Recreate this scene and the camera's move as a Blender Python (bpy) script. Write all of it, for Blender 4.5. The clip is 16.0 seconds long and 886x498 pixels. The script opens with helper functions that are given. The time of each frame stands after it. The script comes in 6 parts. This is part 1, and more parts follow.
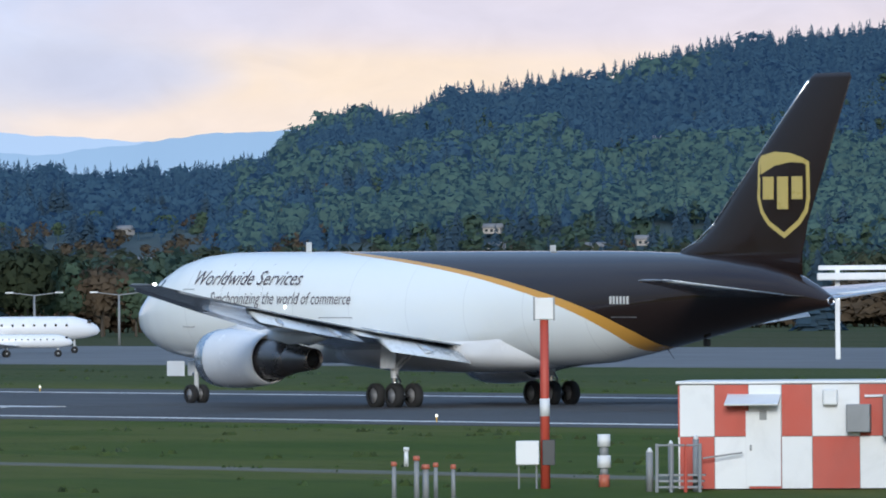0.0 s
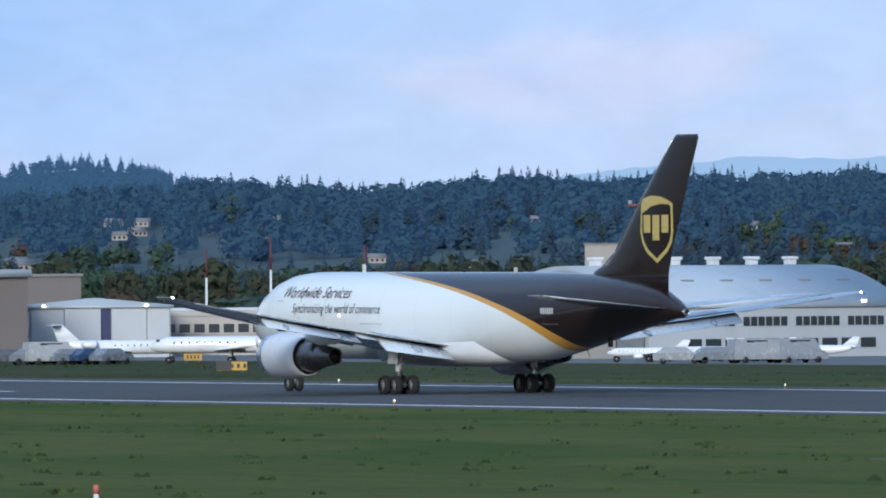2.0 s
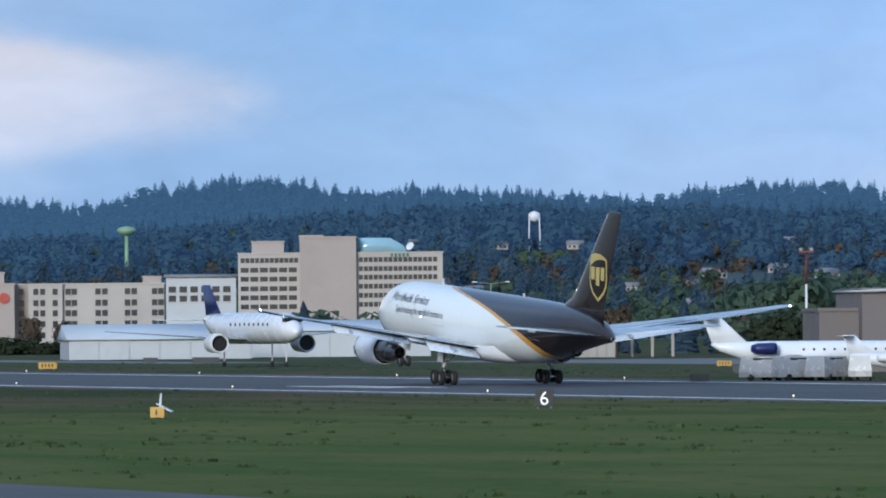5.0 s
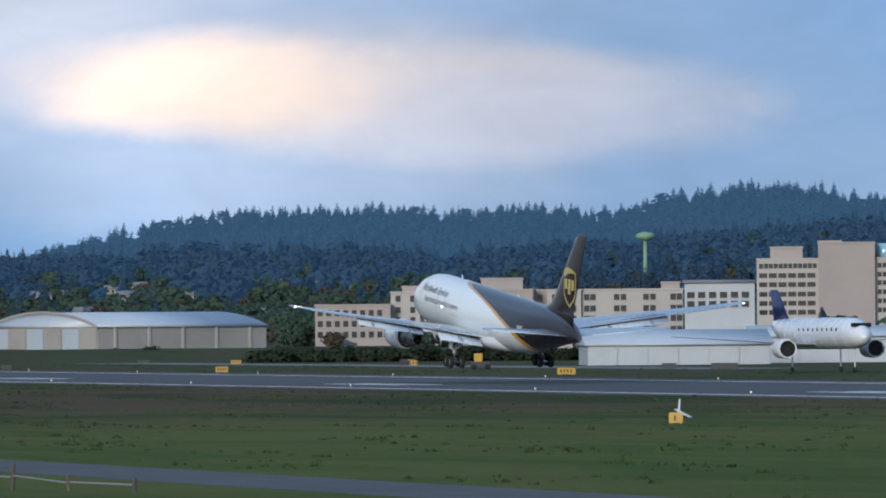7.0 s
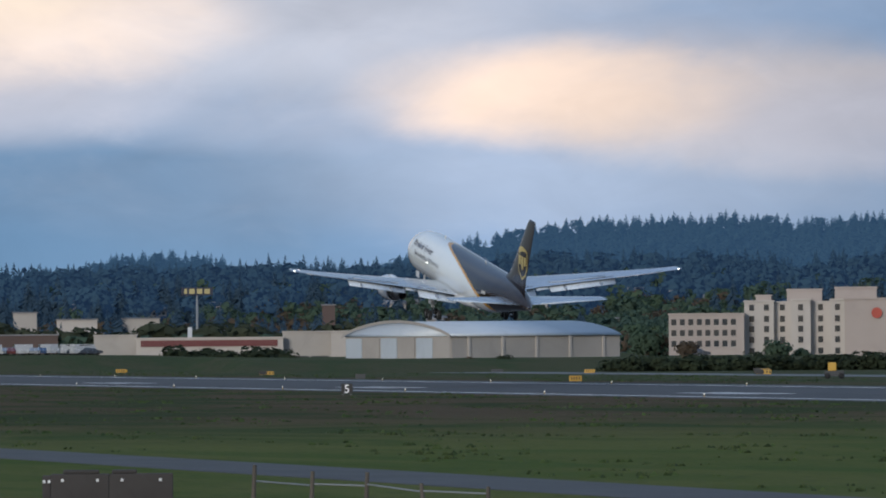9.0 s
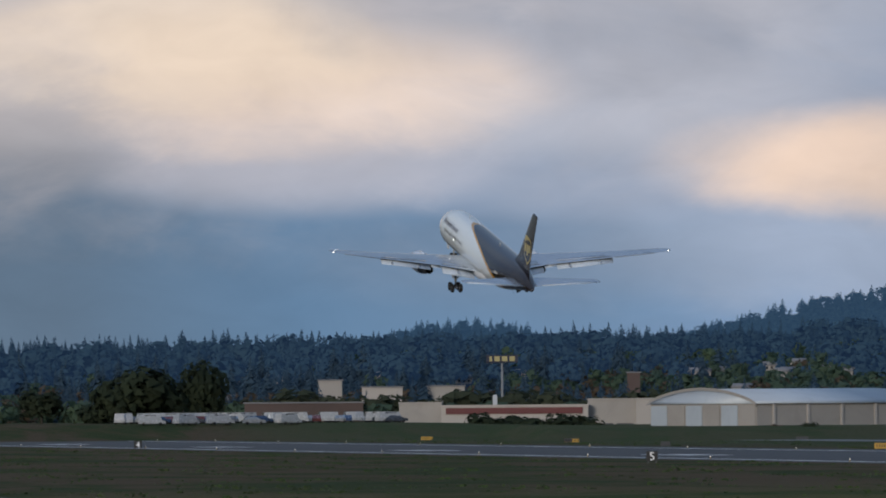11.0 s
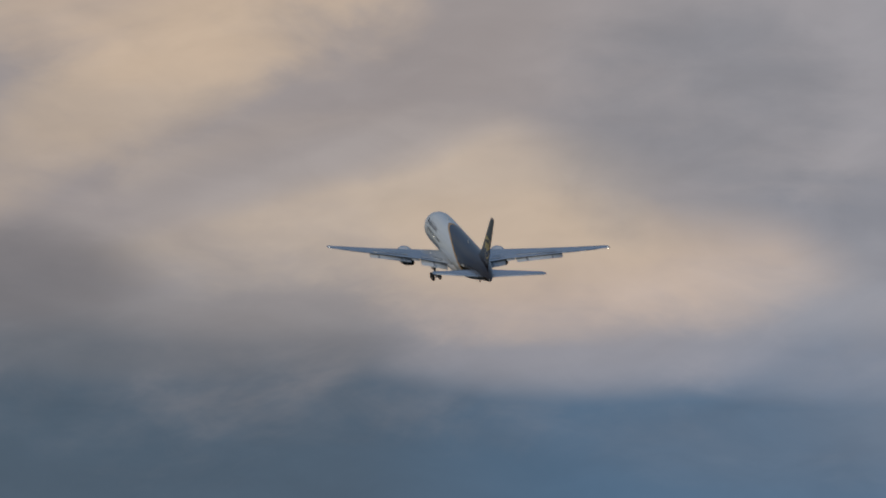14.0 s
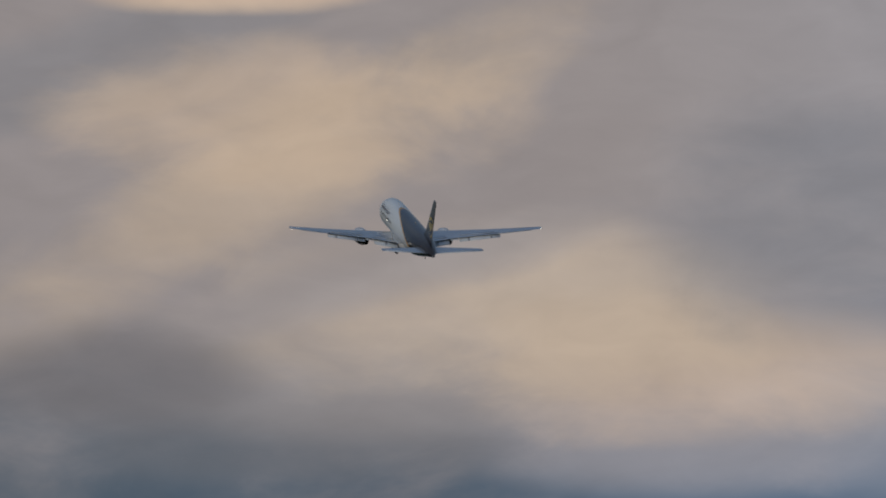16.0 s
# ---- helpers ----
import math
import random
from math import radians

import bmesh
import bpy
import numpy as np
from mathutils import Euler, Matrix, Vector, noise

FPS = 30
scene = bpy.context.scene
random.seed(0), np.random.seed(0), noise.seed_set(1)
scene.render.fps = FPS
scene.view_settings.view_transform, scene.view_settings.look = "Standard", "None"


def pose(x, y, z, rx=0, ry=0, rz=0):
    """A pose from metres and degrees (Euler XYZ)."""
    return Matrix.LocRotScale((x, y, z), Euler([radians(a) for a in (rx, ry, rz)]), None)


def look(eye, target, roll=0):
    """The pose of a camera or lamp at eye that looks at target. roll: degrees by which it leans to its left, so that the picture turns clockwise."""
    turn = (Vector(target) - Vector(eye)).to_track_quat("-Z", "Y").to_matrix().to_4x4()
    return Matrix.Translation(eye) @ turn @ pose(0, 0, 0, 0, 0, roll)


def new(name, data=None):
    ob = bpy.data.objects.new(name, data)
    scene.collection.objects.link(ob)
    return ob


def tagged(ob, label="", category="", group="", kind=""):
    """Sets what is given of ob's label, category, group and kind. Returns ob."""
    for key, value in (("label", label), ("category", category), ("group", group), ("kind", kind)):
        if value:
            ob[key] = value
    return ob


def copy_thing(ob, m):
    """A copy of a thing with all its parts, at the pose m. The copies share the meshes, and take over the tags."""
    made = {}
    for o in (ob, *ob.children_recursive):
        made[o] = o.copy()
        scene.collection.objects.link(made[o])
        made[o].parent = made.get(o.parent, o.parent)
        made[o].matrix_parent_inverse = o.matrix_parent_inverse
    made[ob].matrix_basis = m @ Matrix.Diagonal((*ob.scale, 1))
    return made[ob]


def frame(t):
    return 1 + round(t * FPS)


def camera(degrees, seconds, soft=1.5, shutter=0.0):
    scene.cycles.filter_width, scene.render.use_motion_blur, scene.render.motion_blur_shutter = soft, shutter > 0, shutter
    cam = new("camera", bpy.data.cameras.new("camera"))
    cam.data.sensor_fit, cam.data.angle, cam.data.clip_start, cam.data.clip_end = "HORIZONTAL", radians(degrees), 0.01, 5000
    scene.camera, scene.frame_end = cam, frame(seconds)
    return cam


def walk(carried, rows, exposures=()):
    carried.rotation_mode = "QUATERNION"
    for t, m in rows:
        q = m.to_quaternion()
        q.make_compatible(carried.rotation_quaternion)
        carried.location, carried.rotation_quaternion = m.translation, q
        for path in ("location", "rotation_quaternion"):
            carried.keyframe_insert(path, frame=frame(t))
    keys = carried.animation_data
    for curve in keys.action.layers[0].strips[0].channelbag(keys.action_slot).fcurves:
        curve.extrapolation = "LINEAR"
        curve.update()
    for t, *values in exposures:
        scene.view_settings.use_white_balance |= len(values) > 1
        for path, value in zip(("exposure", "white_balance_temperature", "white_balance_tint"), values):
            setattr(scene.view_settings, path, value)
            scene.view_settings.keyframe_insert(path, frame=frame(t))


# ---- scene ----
HEIGHT, LEAN = 5.8, -0.46


def spot(bearing, away, z=0.0):
    """A place by its bearing from the runway's heading, in degrees, and its distance from the camera."""
    b = radians(bearing)
    return Vector((-math.cos(b) * away, math.sin(b) * away, z))


# seconds, bearing and lift of the lens axis in degrees
PAN = (
    (0, 35.951, 0.234), (0.5, 33.493, 0.254), (1, 31.268, 0.280), (1.5, 29.246, 0.306), (2, 27.423, 0.324),
    (2.5, 25.724, 0.347), (3, 24.239, 0.362), (3.5, 22.817, 0.379), (4, 21.517, 0.400), (4.5, 20.337, 0.423),
    (5, 19.273, 0.443), (5.5, 18.321, 0.459), (6, 17.425, 0.472), (6.5, 16.610, 0.490), (7, 15.844, 0.507),
    (7.5, 15.152, 0.525), (8, 14.530, 0.543), (8.5, 14.018, 0.556), (9, 13.506, 0.585), (9.5, 13.008, 0.616),
    (10, 12.458, 0.717), (10.5, 11.942, 0.855), (11, 11.492, 1.047), (11.5, 11.099, 1.266), (12, 10.755, 1.487),
    (12.5, 10.453, 1.683), (13, 10.169, 1.856), (13.5, 9.881, 2.060), (14, 9.616, 2.268), (14.5, 9.387, 2.414),
    (15, 9.200, 2.636), (15.5, 9.024, 2.818), (16, 8.901, 2.952),
)


def aim(bearing, lift):
    eye = Vector((0, 0, HEIGHT))
    return look(eye, eye + spot(bearing, 100, 100 * math.tan(radians(lift))), LEAN)


cam = camera(5.856, 16.0, soft=1.9)
walk(cam, [(t, aim(b, e)) for t, b, e in PAN],
     exposures=((0, 0.1, 5800, 6), (3, 0.08, 5750, 6), (5.5, 0.08, 5750, 6), (7, -0.16, 5950, 7), (8.5, -0.40, 6150, 8), (10, -0.56, 6300, 9),
                (12.5, -1.18, 6500, 10), (14, -1.42, 6600, 10), (16, -1.56, 6600, 10)))

# ---- world and sun ----
SUN_BEARING, SUN_LIFT = 218.0, 15.0
world = bpy.data.worlds.new("dusk_sky")
scene.world = world
world.use_nodes = True


class Net:
    """Short-hand for a node tree."""

    def __init__(self, tree):
        self.tree = tree
        self.tree.nodes.clear()

    def add(self, kind, inputs=()):
        node = self.tree.nodes.new(kind)
        for key, value in dict(inputs).items():
            if isinstance(value, bpy.types.NodeSocket):
                self.tree.links.new(value, node.inputs[key])
            else:
                node.inputs[key].default_value = value
        return node

    def math(self, op, a, b=0.0, clamp=False):
        node = self.tree.nodes.new("ShaderNodeMath")
        node.operation, node.use_clamp = op, clamp
        for key, value in ((0, a), (1, b)):
            if isinstance(value, bpy.types.NodeSocket):
                self.tree.links.new(value, node.inputs[key])
            else:
                node.inputs[key].default_value = value
        return node.outputs[0]

    def step(self, value, a, b, low=0.0, high=1.0):
        node = self.add("ShaderNodeMapRange", {0: value, 1: a, 2: b, 3: low, 4: high})
        node.interpolation_type = "SMOOTHSTEP"
        return node.outputs[0]

    def mix(self, fac, a, b, blend="MIX"):
        node = self.tree.nodes.new("ShaderNodeMix")
        node.data_type, node.blend_type = "RGBA", blend
        for key, value in ((0, fac), (6, a), (7, b)):
            if isinstance(value, bpy.types.NodeSocket):
                self.tree.links.new(value, node.inputs[key])
            elif key:
                node.inputs[key].default_value = (*value[:3], 1.0)
            else:
                node.inputs[key].default_value = value
        return node.outputs[2]

    def ramp(self, fac, stops, interpolation="LINEAR"):
        node = self.add("ShaderNodeValToRGB", {0: fac})
        node.color_ramp.interpolation = interpolation
        el = node.color_ramp.elements
        while len(el) < len(stops):
            el.new(0.5)
        for e, (at, col) in zip(el, stops):
            e.position = at
            e.color = (*col, 1.0) if len(col) == 3 else col
        return node.outputs[0]

    def noise(self, vector, scale, detail=4.0, rough=0.55, distortion=0.0):
        return self.add("ShaderNodeTexNoise", {"Vector": vector, "Scale": scale, "Detail": detail, "Roughness": rough,
                                               "Distortion": distortion}).outputs["Fac"]


def srgb(r, g, b):
    return tuple(((c / 255) / 12.92 if c <= 10 else ((c / 255 + 0.055) / 1.055) ** 2.4) for c in (r, g, b))


def build_sky():
    n = Net(world.node_tree)
    way = n.add("ShaderNodeTexCoord").outputs["Generated"]
    sep = n.add("ShaderNodeSeparateXYZ", {0: way})
    x, y, z = sep.outputs
    bearing = n.math("MULTIPLY", n.math("ARCTAN2", y, n.math("MULTIPLY", x, -1.0)), 57.29578)
    lift = n.math("MULTIPLY", n.math("ARCSINE", z), 57.29578)
    flat = n.add("ShaderNodeCombineXYZ", {0: bearing, 1: n.math("MULTIPLY", lift, 2.1), 2: 0.0}).outputs[0]
    # tufts that warp the edges of every cloud
    soft_noise = n.noise(flat, 0.42, 5.0, 0.55, 0.6)
    fine_noise = n.noise(flat, 1.3, 5.0, 0.6, 0.4)
    wob = n.math("ADD", n.math("MULTIPLY", n.math("SUBTRACT", soft_noise, 0.5), 2.3),
                 n.math("MULTIPLY", n.math("SUBTRACT", fine_noise, 0.5), 0.9))
    # clear dusk colour by bearing, low and high
    span = n.math("DIVIDE", bearing, 45.0, True)
    low = n.ramp(span, [(0.0, srgb(92, 108, 122)), (0.20, srgb(92, 112, 134)), (0.235, srgb(96, 126, 158)), (0.28, srgb(110, 138, 170)), (0.31, srgb(136, 164, 200)), (0.42, srgb(160, 186, 218)),
                        (0.55, srgb(186, 204, 234)), (0.70, srgb(204, 212, 232)), (0.78, srgb(250, 226, 208)), (0.95, srgb(246, 216, 205))])
    high = n.ramp(span, [(0.0, srgb(172, 167, 172)), (0.22, srgb(178, 172, 175)), (0.30, srgb(186, 188, 200)), (0.42, srgb(140, 178, 222)),
                         (0.55, srgb(168, 196, 236)), (0.68, srgb(192, 208, 238)), (0.80, srgb(222, 214, 226)), (0.95, srgb(214, 208, 226))])
    rise = n.math("ADD", n.math("MULTIPLY", lift, 0.34), n.math("MULTIPLY", wob, 0.35))
    rise = n.math("SUBTRACT", rise, n.step(bearing, 12.5, 9.5, 0.0, 0.03))
    tone = n.mix(n.step(rise, 0.25, 1.0), low, high)

    def cloud(color, b0, e0, wide, tall, amount, ragged=1.0, lean=0.0):
        nonlocal tone
        db = n.math("SUBTRACT", bearing, b0)
        de = n.math("SUBTRACT", n.math("SUBTRACT", lift, e0), n.math("MULTIPLY", db, lean))
        q = n.math("ADD", n.math("POWER", n.math("ABSOLUTE", n.math("DIVIDE", db, wide)), 2.0),
                   n.math("POWER", n.math("ABSOLUTE", n.math("DIVIDE", de, tall)), 2.0))
        q = n.math("ADD", q, n.math("MULTIPLY", wob, ragged))
        fac = n.step(q, 1.7, -0.1, 0.0, amount)
        tone = n.mix(fac, tone, srgb(*color))

    cloud((255, 226, 198), 35.3, 1.30, 2.3, 0.36, 0.95)
    cloud((252, 226, 206), 34.6, 1.05, 2.0, 0.20, 0.8)
    cloud((206, 206, 224), 33.7, 1.40, 0.9, 0.26, 0.85)
    cloud((224, 212, 222), 36.0, 1.85, 3.0, 0.30, 0.7)
    cloud((250, 214, 210), 31.4, 1.72, 0.9, 0.30, 0.75, 1.3)
    cloud((224, 214, 230), 28.6, 1.50, 1.3, 0.30, 0.5, 1.3)
    cloud((228, 216, 226), 23.4, 0.88, 1.1, 0.16, 0.6)
    cloud((198, 205, 222), 14.7, 1.02, 2.2, 0.46, 0.5)
    cloud((112, 128, 150), 12.0, 0.95, 1.5, 0.32, 0.4)
    cloud((232, 220, 218), 15.7, 1.46, 2.0, 0.36, 0.6)
    cloud((218, 204, 200), 14.9, 1.62, 1.7, 0.42, 0.5)
    cloud((198, 198, 208), 12.6, 1.98, 1.7, 0.34, 0.55, 1.0)
    cloud((204, 206, 222), 16.5, 1.35, 1.4, 0.30, 0.55)
    cloud((172, 178, 196), 12.6, 1.45, 1.3, 0.22, 0.4)
    cloud((136, 138, 146), 8.0, 1.72, 1.6, 0.30, 0.5)
    cloud((250, 224, 206), 14.2, 1.60, 1.25, 0.34, 1.0, 0.7)
    cloud((204, 198, 204), 10.5, 1.66, 1.3, 0.34, 0.5)
    cloud((236, 214, 198), 10.5, 2.14, 1.5, 0.42, 0.76, 1.2)
    cloud((158, 162, 175), 12.8, 2.45, 0.8, 0.42, 0.55)
    cloud((188, 182, 184), 8.6, 2.0, 1.3, 0.32, 0.5)
    cloud((236, 218, 200), 9.2, 2.55, 1.9, 0.52, 0.7, 1.2)
    cloud((178, 176, 184), 8.4, 2.75, 1.3, 0.22, 0.7, 1.2, 0.25)
    cloud((222, 203, 184), 7.7, 3.42, 1.9, 0.46, 0.68, 1.3, 0.52)
    cloud((172, 166, 169), 8.8, 3.15, 1.6, 0.20, 0.55, 1.3, 0.45)
    cloud((218, 200, 182), 10.2, 2.30, 1.2, 0.34, 0.5, 1.2)
    cloud((160, 160, 168), 6.6, 4.20, 1.6, 0.30, 0.8, 1.3, 0.3)
    cloud((150, 154, 166), 11.3, 3.20, 0.9, 0.8, 0.7, 1.3)
    cloud((240, 216, 192), 7.9, 3.85, 1.3, 0.45, 0.55, 1.4)
    cloud((140, 138, 144), 6.7, 2.15, 0.9, 0.34, 0.7)
    cloud((252, 226, 202), 7.6, 4.66, 0.9, 0.13, 0.8)
    # the dome beyond the framed part: a Nishita sky under thin cloud
    dome = n.add("ShaderNodeTexSky")
    dome.sky_type, dome.sun_disc, dome.sun_elevation = "NISHITA", False, radians(SUN_LIFT)
    dome.sun_rotation = radians(SUN_BEARING - 90.0)
    veil = n.noise(way, 2.2, 6.0, 0.6, 0.4)
    cover = n.ramp(veil, [(0.3, srgb(122, 162, 216)), (0.7, srgb(190, 210, 236))])
    # a veiled dome is brighter overhead
    cover = n.mix(1.0, cover, n.ramp(n.math("MAXIMUM", z, 0.0), [(0.0, (0.42, 0.42, 0.42)), (0.15, (0.62, 0.62, 0.62)), (0.45, (1.1, 1.1, 1.1)), (1.0, (1.6, 1.6, 1.6))]), "MULTIPLY")
    over = n.mix(0.72, n.mix(1.0, dome.outputs[0], (0.12, 0.12, 0.12), "MULTIPLY"), cover)
    up = n.step(lift, 5.5, 14.0)
    away = n.math("ADD", n.step(bearing, 42.0, 60.0),
                  n.step(bearing, 2.0, -14.0), True)
    final = n.mix(n.math("MAXIMUM", up, away), tone, over)
    east = n.step(bearing, 17.5, 11.0)
    wisp = n.add("ShaderNodeMapRange", {0: n.noise(flat, 1.5, 6.0, 0.55, 0.5), 1: 0.25, 2: 0.75, 3: 0.94, 4: 1.06}).outputs[0]
    final = n.mix(1.0, final, n.add("ShaderNodeCombineXYZ", {0: wisp, 1: wisp, 2: wisp}).outputs[0], "MULTIPLY")
    final = n.mix(n.math("MULTIPLY", east, n.math("SUBTRACT", 1.0, n.math("MAXIMUM", up, away))), final, n.mix(1.0, final, (1.92, 1.87, 1.80), "MULTIPLY"))
    bg = n.add("ShaderNodeBackground", {"Color": final, "Strength": 1.0})
    out = n.add("ShaderNodeOutputWorld")
    n.tree.links.new(bg.outputs[0], out.inputs[0])


build_sky()
sun = new("sun", bpy.data.lights.new("sun", "SUN"))
sun.data.energy, sun.data.angle, sun.data.color = 2.7, radians(15), (1.0, 0.93, 0.84)
sun.matrix_world = look(spot(SUN_BEARING, 300, 300 * math.tan(radians(SUN_LIFT))), (0, 0, 0))

# ---- materials ----


def paint(name, color, rough=0.5, metal=0.0, vary=0.12, scale=3.0, bump=0.0, bump_scale=None, coat=0.0, second=None, stain=0.0,
          islands=0.0, glow=0.0, objects=0.0, leafy=0.0):
    """A surface with variation at two scales, stains and relief."""
    mat = bpy.data.materials.new(name)
    mat.use_nodes = True
    n = Net(mat.node_tree)
    pos = n.add("ShaderNodeTexCoord").outputs["Object"]
    big, small = n.noise(pos, scale * 0.17, 4.0), n.noise(pos, scale, 6.0, 0.65)
    other = second or tuple(c * (1 - vary * 2.2) for c in color)
    tone = n.mix(n.add("ShaderNodeMapRange", {0: big, 1: 0.32, 2: 0.68}).outputs[0], color, other)
    tone = n.mix(n.math("MULTIPLY", small, vary * 2.0), tone, tuple(min(1, c * 1.25) for c in color))
    if stain:
        dirt = n.add("ShaderNodeMapRange", {0: n.noise(pos, scale * 0.5, 8.0, 0.7, 1.0), 1: 0.5, 2: 0.75, 3: 0.0, 4: stain}).outputs[0]
        tone = n.mix(dirt, tone, tuple(c * 0.35 for c in color))
    if islands or objects:
        pick = n.add("ShaderNodeNewGeometry").outputs["Random Per Island"] if islands else n.add("ShaderNodeObjectInfo").outputs["Random"]
        k = islands or objects
        tone = n.mix(1.0, tone, n.ramp(pick, [(0.0, (1 - k,) * 3), (1.0, (1 + k * 0.6, 1 + k * 0.55, 1 + k * 0.4))]), "MULTIPLY")
    shader = n.add("ShaderNodeBsdfPrincipled", {"Base Color": tone, "Metallic": metal, "Coat Weight": coat})
    rr = n.add("ShaderNodeMapRange", {0: small, 1: 0.3, 2: 0.7, 3: max(0.02, rough - 0.08), 4: min(1.0, rough + 0.08)}).outputs[0]
    n.tree.links.new(rr, shader.inputs["Roughness"])
    if glow:
        n.tree.links.new(tone, shader.inputs["Emission Color"])
        shader.inputs["Emission Strength"].default_value = glow
    if bump:
        b = n.add("ShaderNodeBump", {"Strength": bump, "Distance": 0.05, "Height": n.noise(pos, bump_scale or scale * 3, 6.0, 0.7)})
        n.tree.links.new(b.outputs[0], shader.inputs["Normal"])
    out = n.add("ShaderNodeOutputMaterial")
    surface = shader.outputs[0]
    if leafy:
        # thin leaves pass part of the light on
        thin = n.add("ShaderNodeBsdfTranslucent", {"Color": tone})
        surface = n.add("ShaderNodeMixShader", {0: leafy, 1: surface, 2: thin.outputs[0]}).outputs[0]
        shader.inputs["Specular IOR Level"].default_value = 0.1
    n.tree.links.new(surface, out.inputs[0])
    return mat


# ---- building helpers ----


def part(name, bm, material, parent=None, label=""):
    """Links a bmesh as one mesh object, under a thing or a part."""
    me = bpy.data.meshes.new(name)
    bm.to_mesh(me)
    bm.free()
    for m in (material if isinstance(material, (list, tuple)) else (material,)):
        me.materials.append(m)
    ob = new(name, me)
    if parent is not None:
        ob.parent = parent
    if label:
        tagged(ob, label)
    return ob


def smooth(bm):
    for f in bm.faces:
        f.smooth = True
    return bm


def box(w, d, h, at=(0, 0, 0), bevel=0.0, bm=None, turn=None):
    """A block on its base centre."""
    bm = bm or bmesh.new()
    m = Matrix.Translation(Vector(at)) @ (turn or Matrix()) @ Matrix.Translation((0, 0, h / 2)) @ Matrix.Diagonal((w, d, h, 1))
    made = bmesh.ops.create_cube(bm, size=1.0, matrix=m)
    if bevel:
        edges = {e for v in made["verts"] for e in v.link_edges}
        bmesh.ops.bevel(bm, geom=list(edges), offset=bevel, segments=2, affect="EDGES", profile=0.5)
    return bm


def tube(r0, r1, a, b, sides=16, bm=None, cap=True):
    """A tapered round bar from a to b."""
    bm = bm or bmesh.new()
    a, b = Vector(a), Vector(b)
    m = Matrix.Translation((a + b) / 2) @ (b - a).to_track_quat("Z", "Y").to_matrix().to_4x4()
    bmesh.ops.create_cone(bm, cap_ends=cap, segments=sides, radius1=r0, radius2=r1, depth=(b - a).length, matrix=m)
    return bm


def loft(rings, closed_ends=True, bm=None, loop=True):
    """A skin through rings of points, all of one length."""
    bm = bm or bmesh.new()
    rows = [[bm.verts.new(p) for p in ring] for ring in rings]
    k = len(rows[0])
    for r0, r1 in zip(rows, rows[1:]):
        for i in range(k if loop else k - 1):
            j = (i + 1) % k
            bm.faces.new((r0[i], r0[j], r1[j], r1[i]))
    if closed_ends and loop:
        bm.faces.new(rows[0][::-1])
        bm.faces.new(rows[-1])
    bmesh.ops.recalc_face_normals(bm, faces=bm.faces)
    return smooth(bm)


def spin(profile, axis_at, direction, sides=32, bm=None):
    """A turned body: (along, radius) pairs about a line."""
    d = Vector(direction).normalized()
    q = d.to_track_quat("X", "Z")
    rings = []
    for u, r in profile:
        rings.append([Vector(axis_at) + q @ Vector((u, r * math.cos(2 * math.pi * i / sides), r * math.sin(2 * math.pi * i / sides))) for i in range(sides)])
    return loft(rings, False, bm)


def thing(name, label, category, at=(0, 0, 0), turn=0.0, group="", kind=""):
    ob = tagged(new(name), label, category, group, kind)
    ob.matrix_basis = pose(*at, 0, 0, turn)
    return ob


def lerp_table(table, x):
    xs = [p[0] for p in table]
    return float(np.interp(x, xs, [p[1] for p in table]))

# ---- ground ----


def ground_material():
    mat = bpy.data.materials.new("mown_grass")
    mat.use_nodes = True
    n = Net(mat.node_tree)
    pos = n.add("ShaderNodeTexCoord").outputs["Object"]
    stretch = n.add("ShaderNodeMapping", {0: pos, 3: (0.35, 1.0, 1.0)}).outputs[0]
    patches = n.noise(stretch, 0.055, 8.0, 0.64, 0.8)
    tufts = n.noise(stretch, 1.1, 6.0, 0.7)
    grain = n.noise(pos, 9.0, 4.0, 0.7)
    tone = n.ramp(patches, [(0.36, (0.022, 0.036, 0.007)), (0.44, (0.034, 0.044, 0.010)), (0.49, (0.058, 0.047, 0.018)), (0.55, (0.086, 0.056, 0.032))])
    # greener before the runway's near end, drier along its far part
    sep = n.add("ShaderNodeSeparateXYZ", {0: pos})
    lush = n.step(n.math("ADD", sep.outputs[0], n.math("MULTIPLY", patches, 160.0)), -560.0, -330.0)
    tone = n.mix(n.math("MULTIPLY", lush, 0.66), tone, n.ramp(patches, [(0.36, (0.062, 0.104, 0.008)), (0.62, (0.112, 0.142, 0.020))]))
    tone = n.mix(n.step(sep.outputs[1], 274.0, 300.0, 0.0, 0.6), tone, (0.046, 0.066, 0.026))
    tone = n.mix(n.step(tufts, 0.5, 0.72, 0.0, 0.75), tone, (0.016, 0.034, 0.008))
    tone = n.mix(n.math("MULTIPLY", grain, 0.2), tone, (0.060, 0.066, 0.028))
    shader = n.add("ShaderNodeBsdfPrincipled", {"Base Color": tone, "Roughness": 0.95, "Specular IOR Level": 0.1})
    b = n.add("ShaderNodeBump", {"Strength": 0.8, "Distance": 0.25, "Height": tufts})
    n.tree.links.new(b.outputs[0], shader.inputs["Normal"])
    out = n.add("ShaderNodeOutputMaterial")
    n.tree.links.new(shader.outputs[0], out.inputs[0])
    return mat


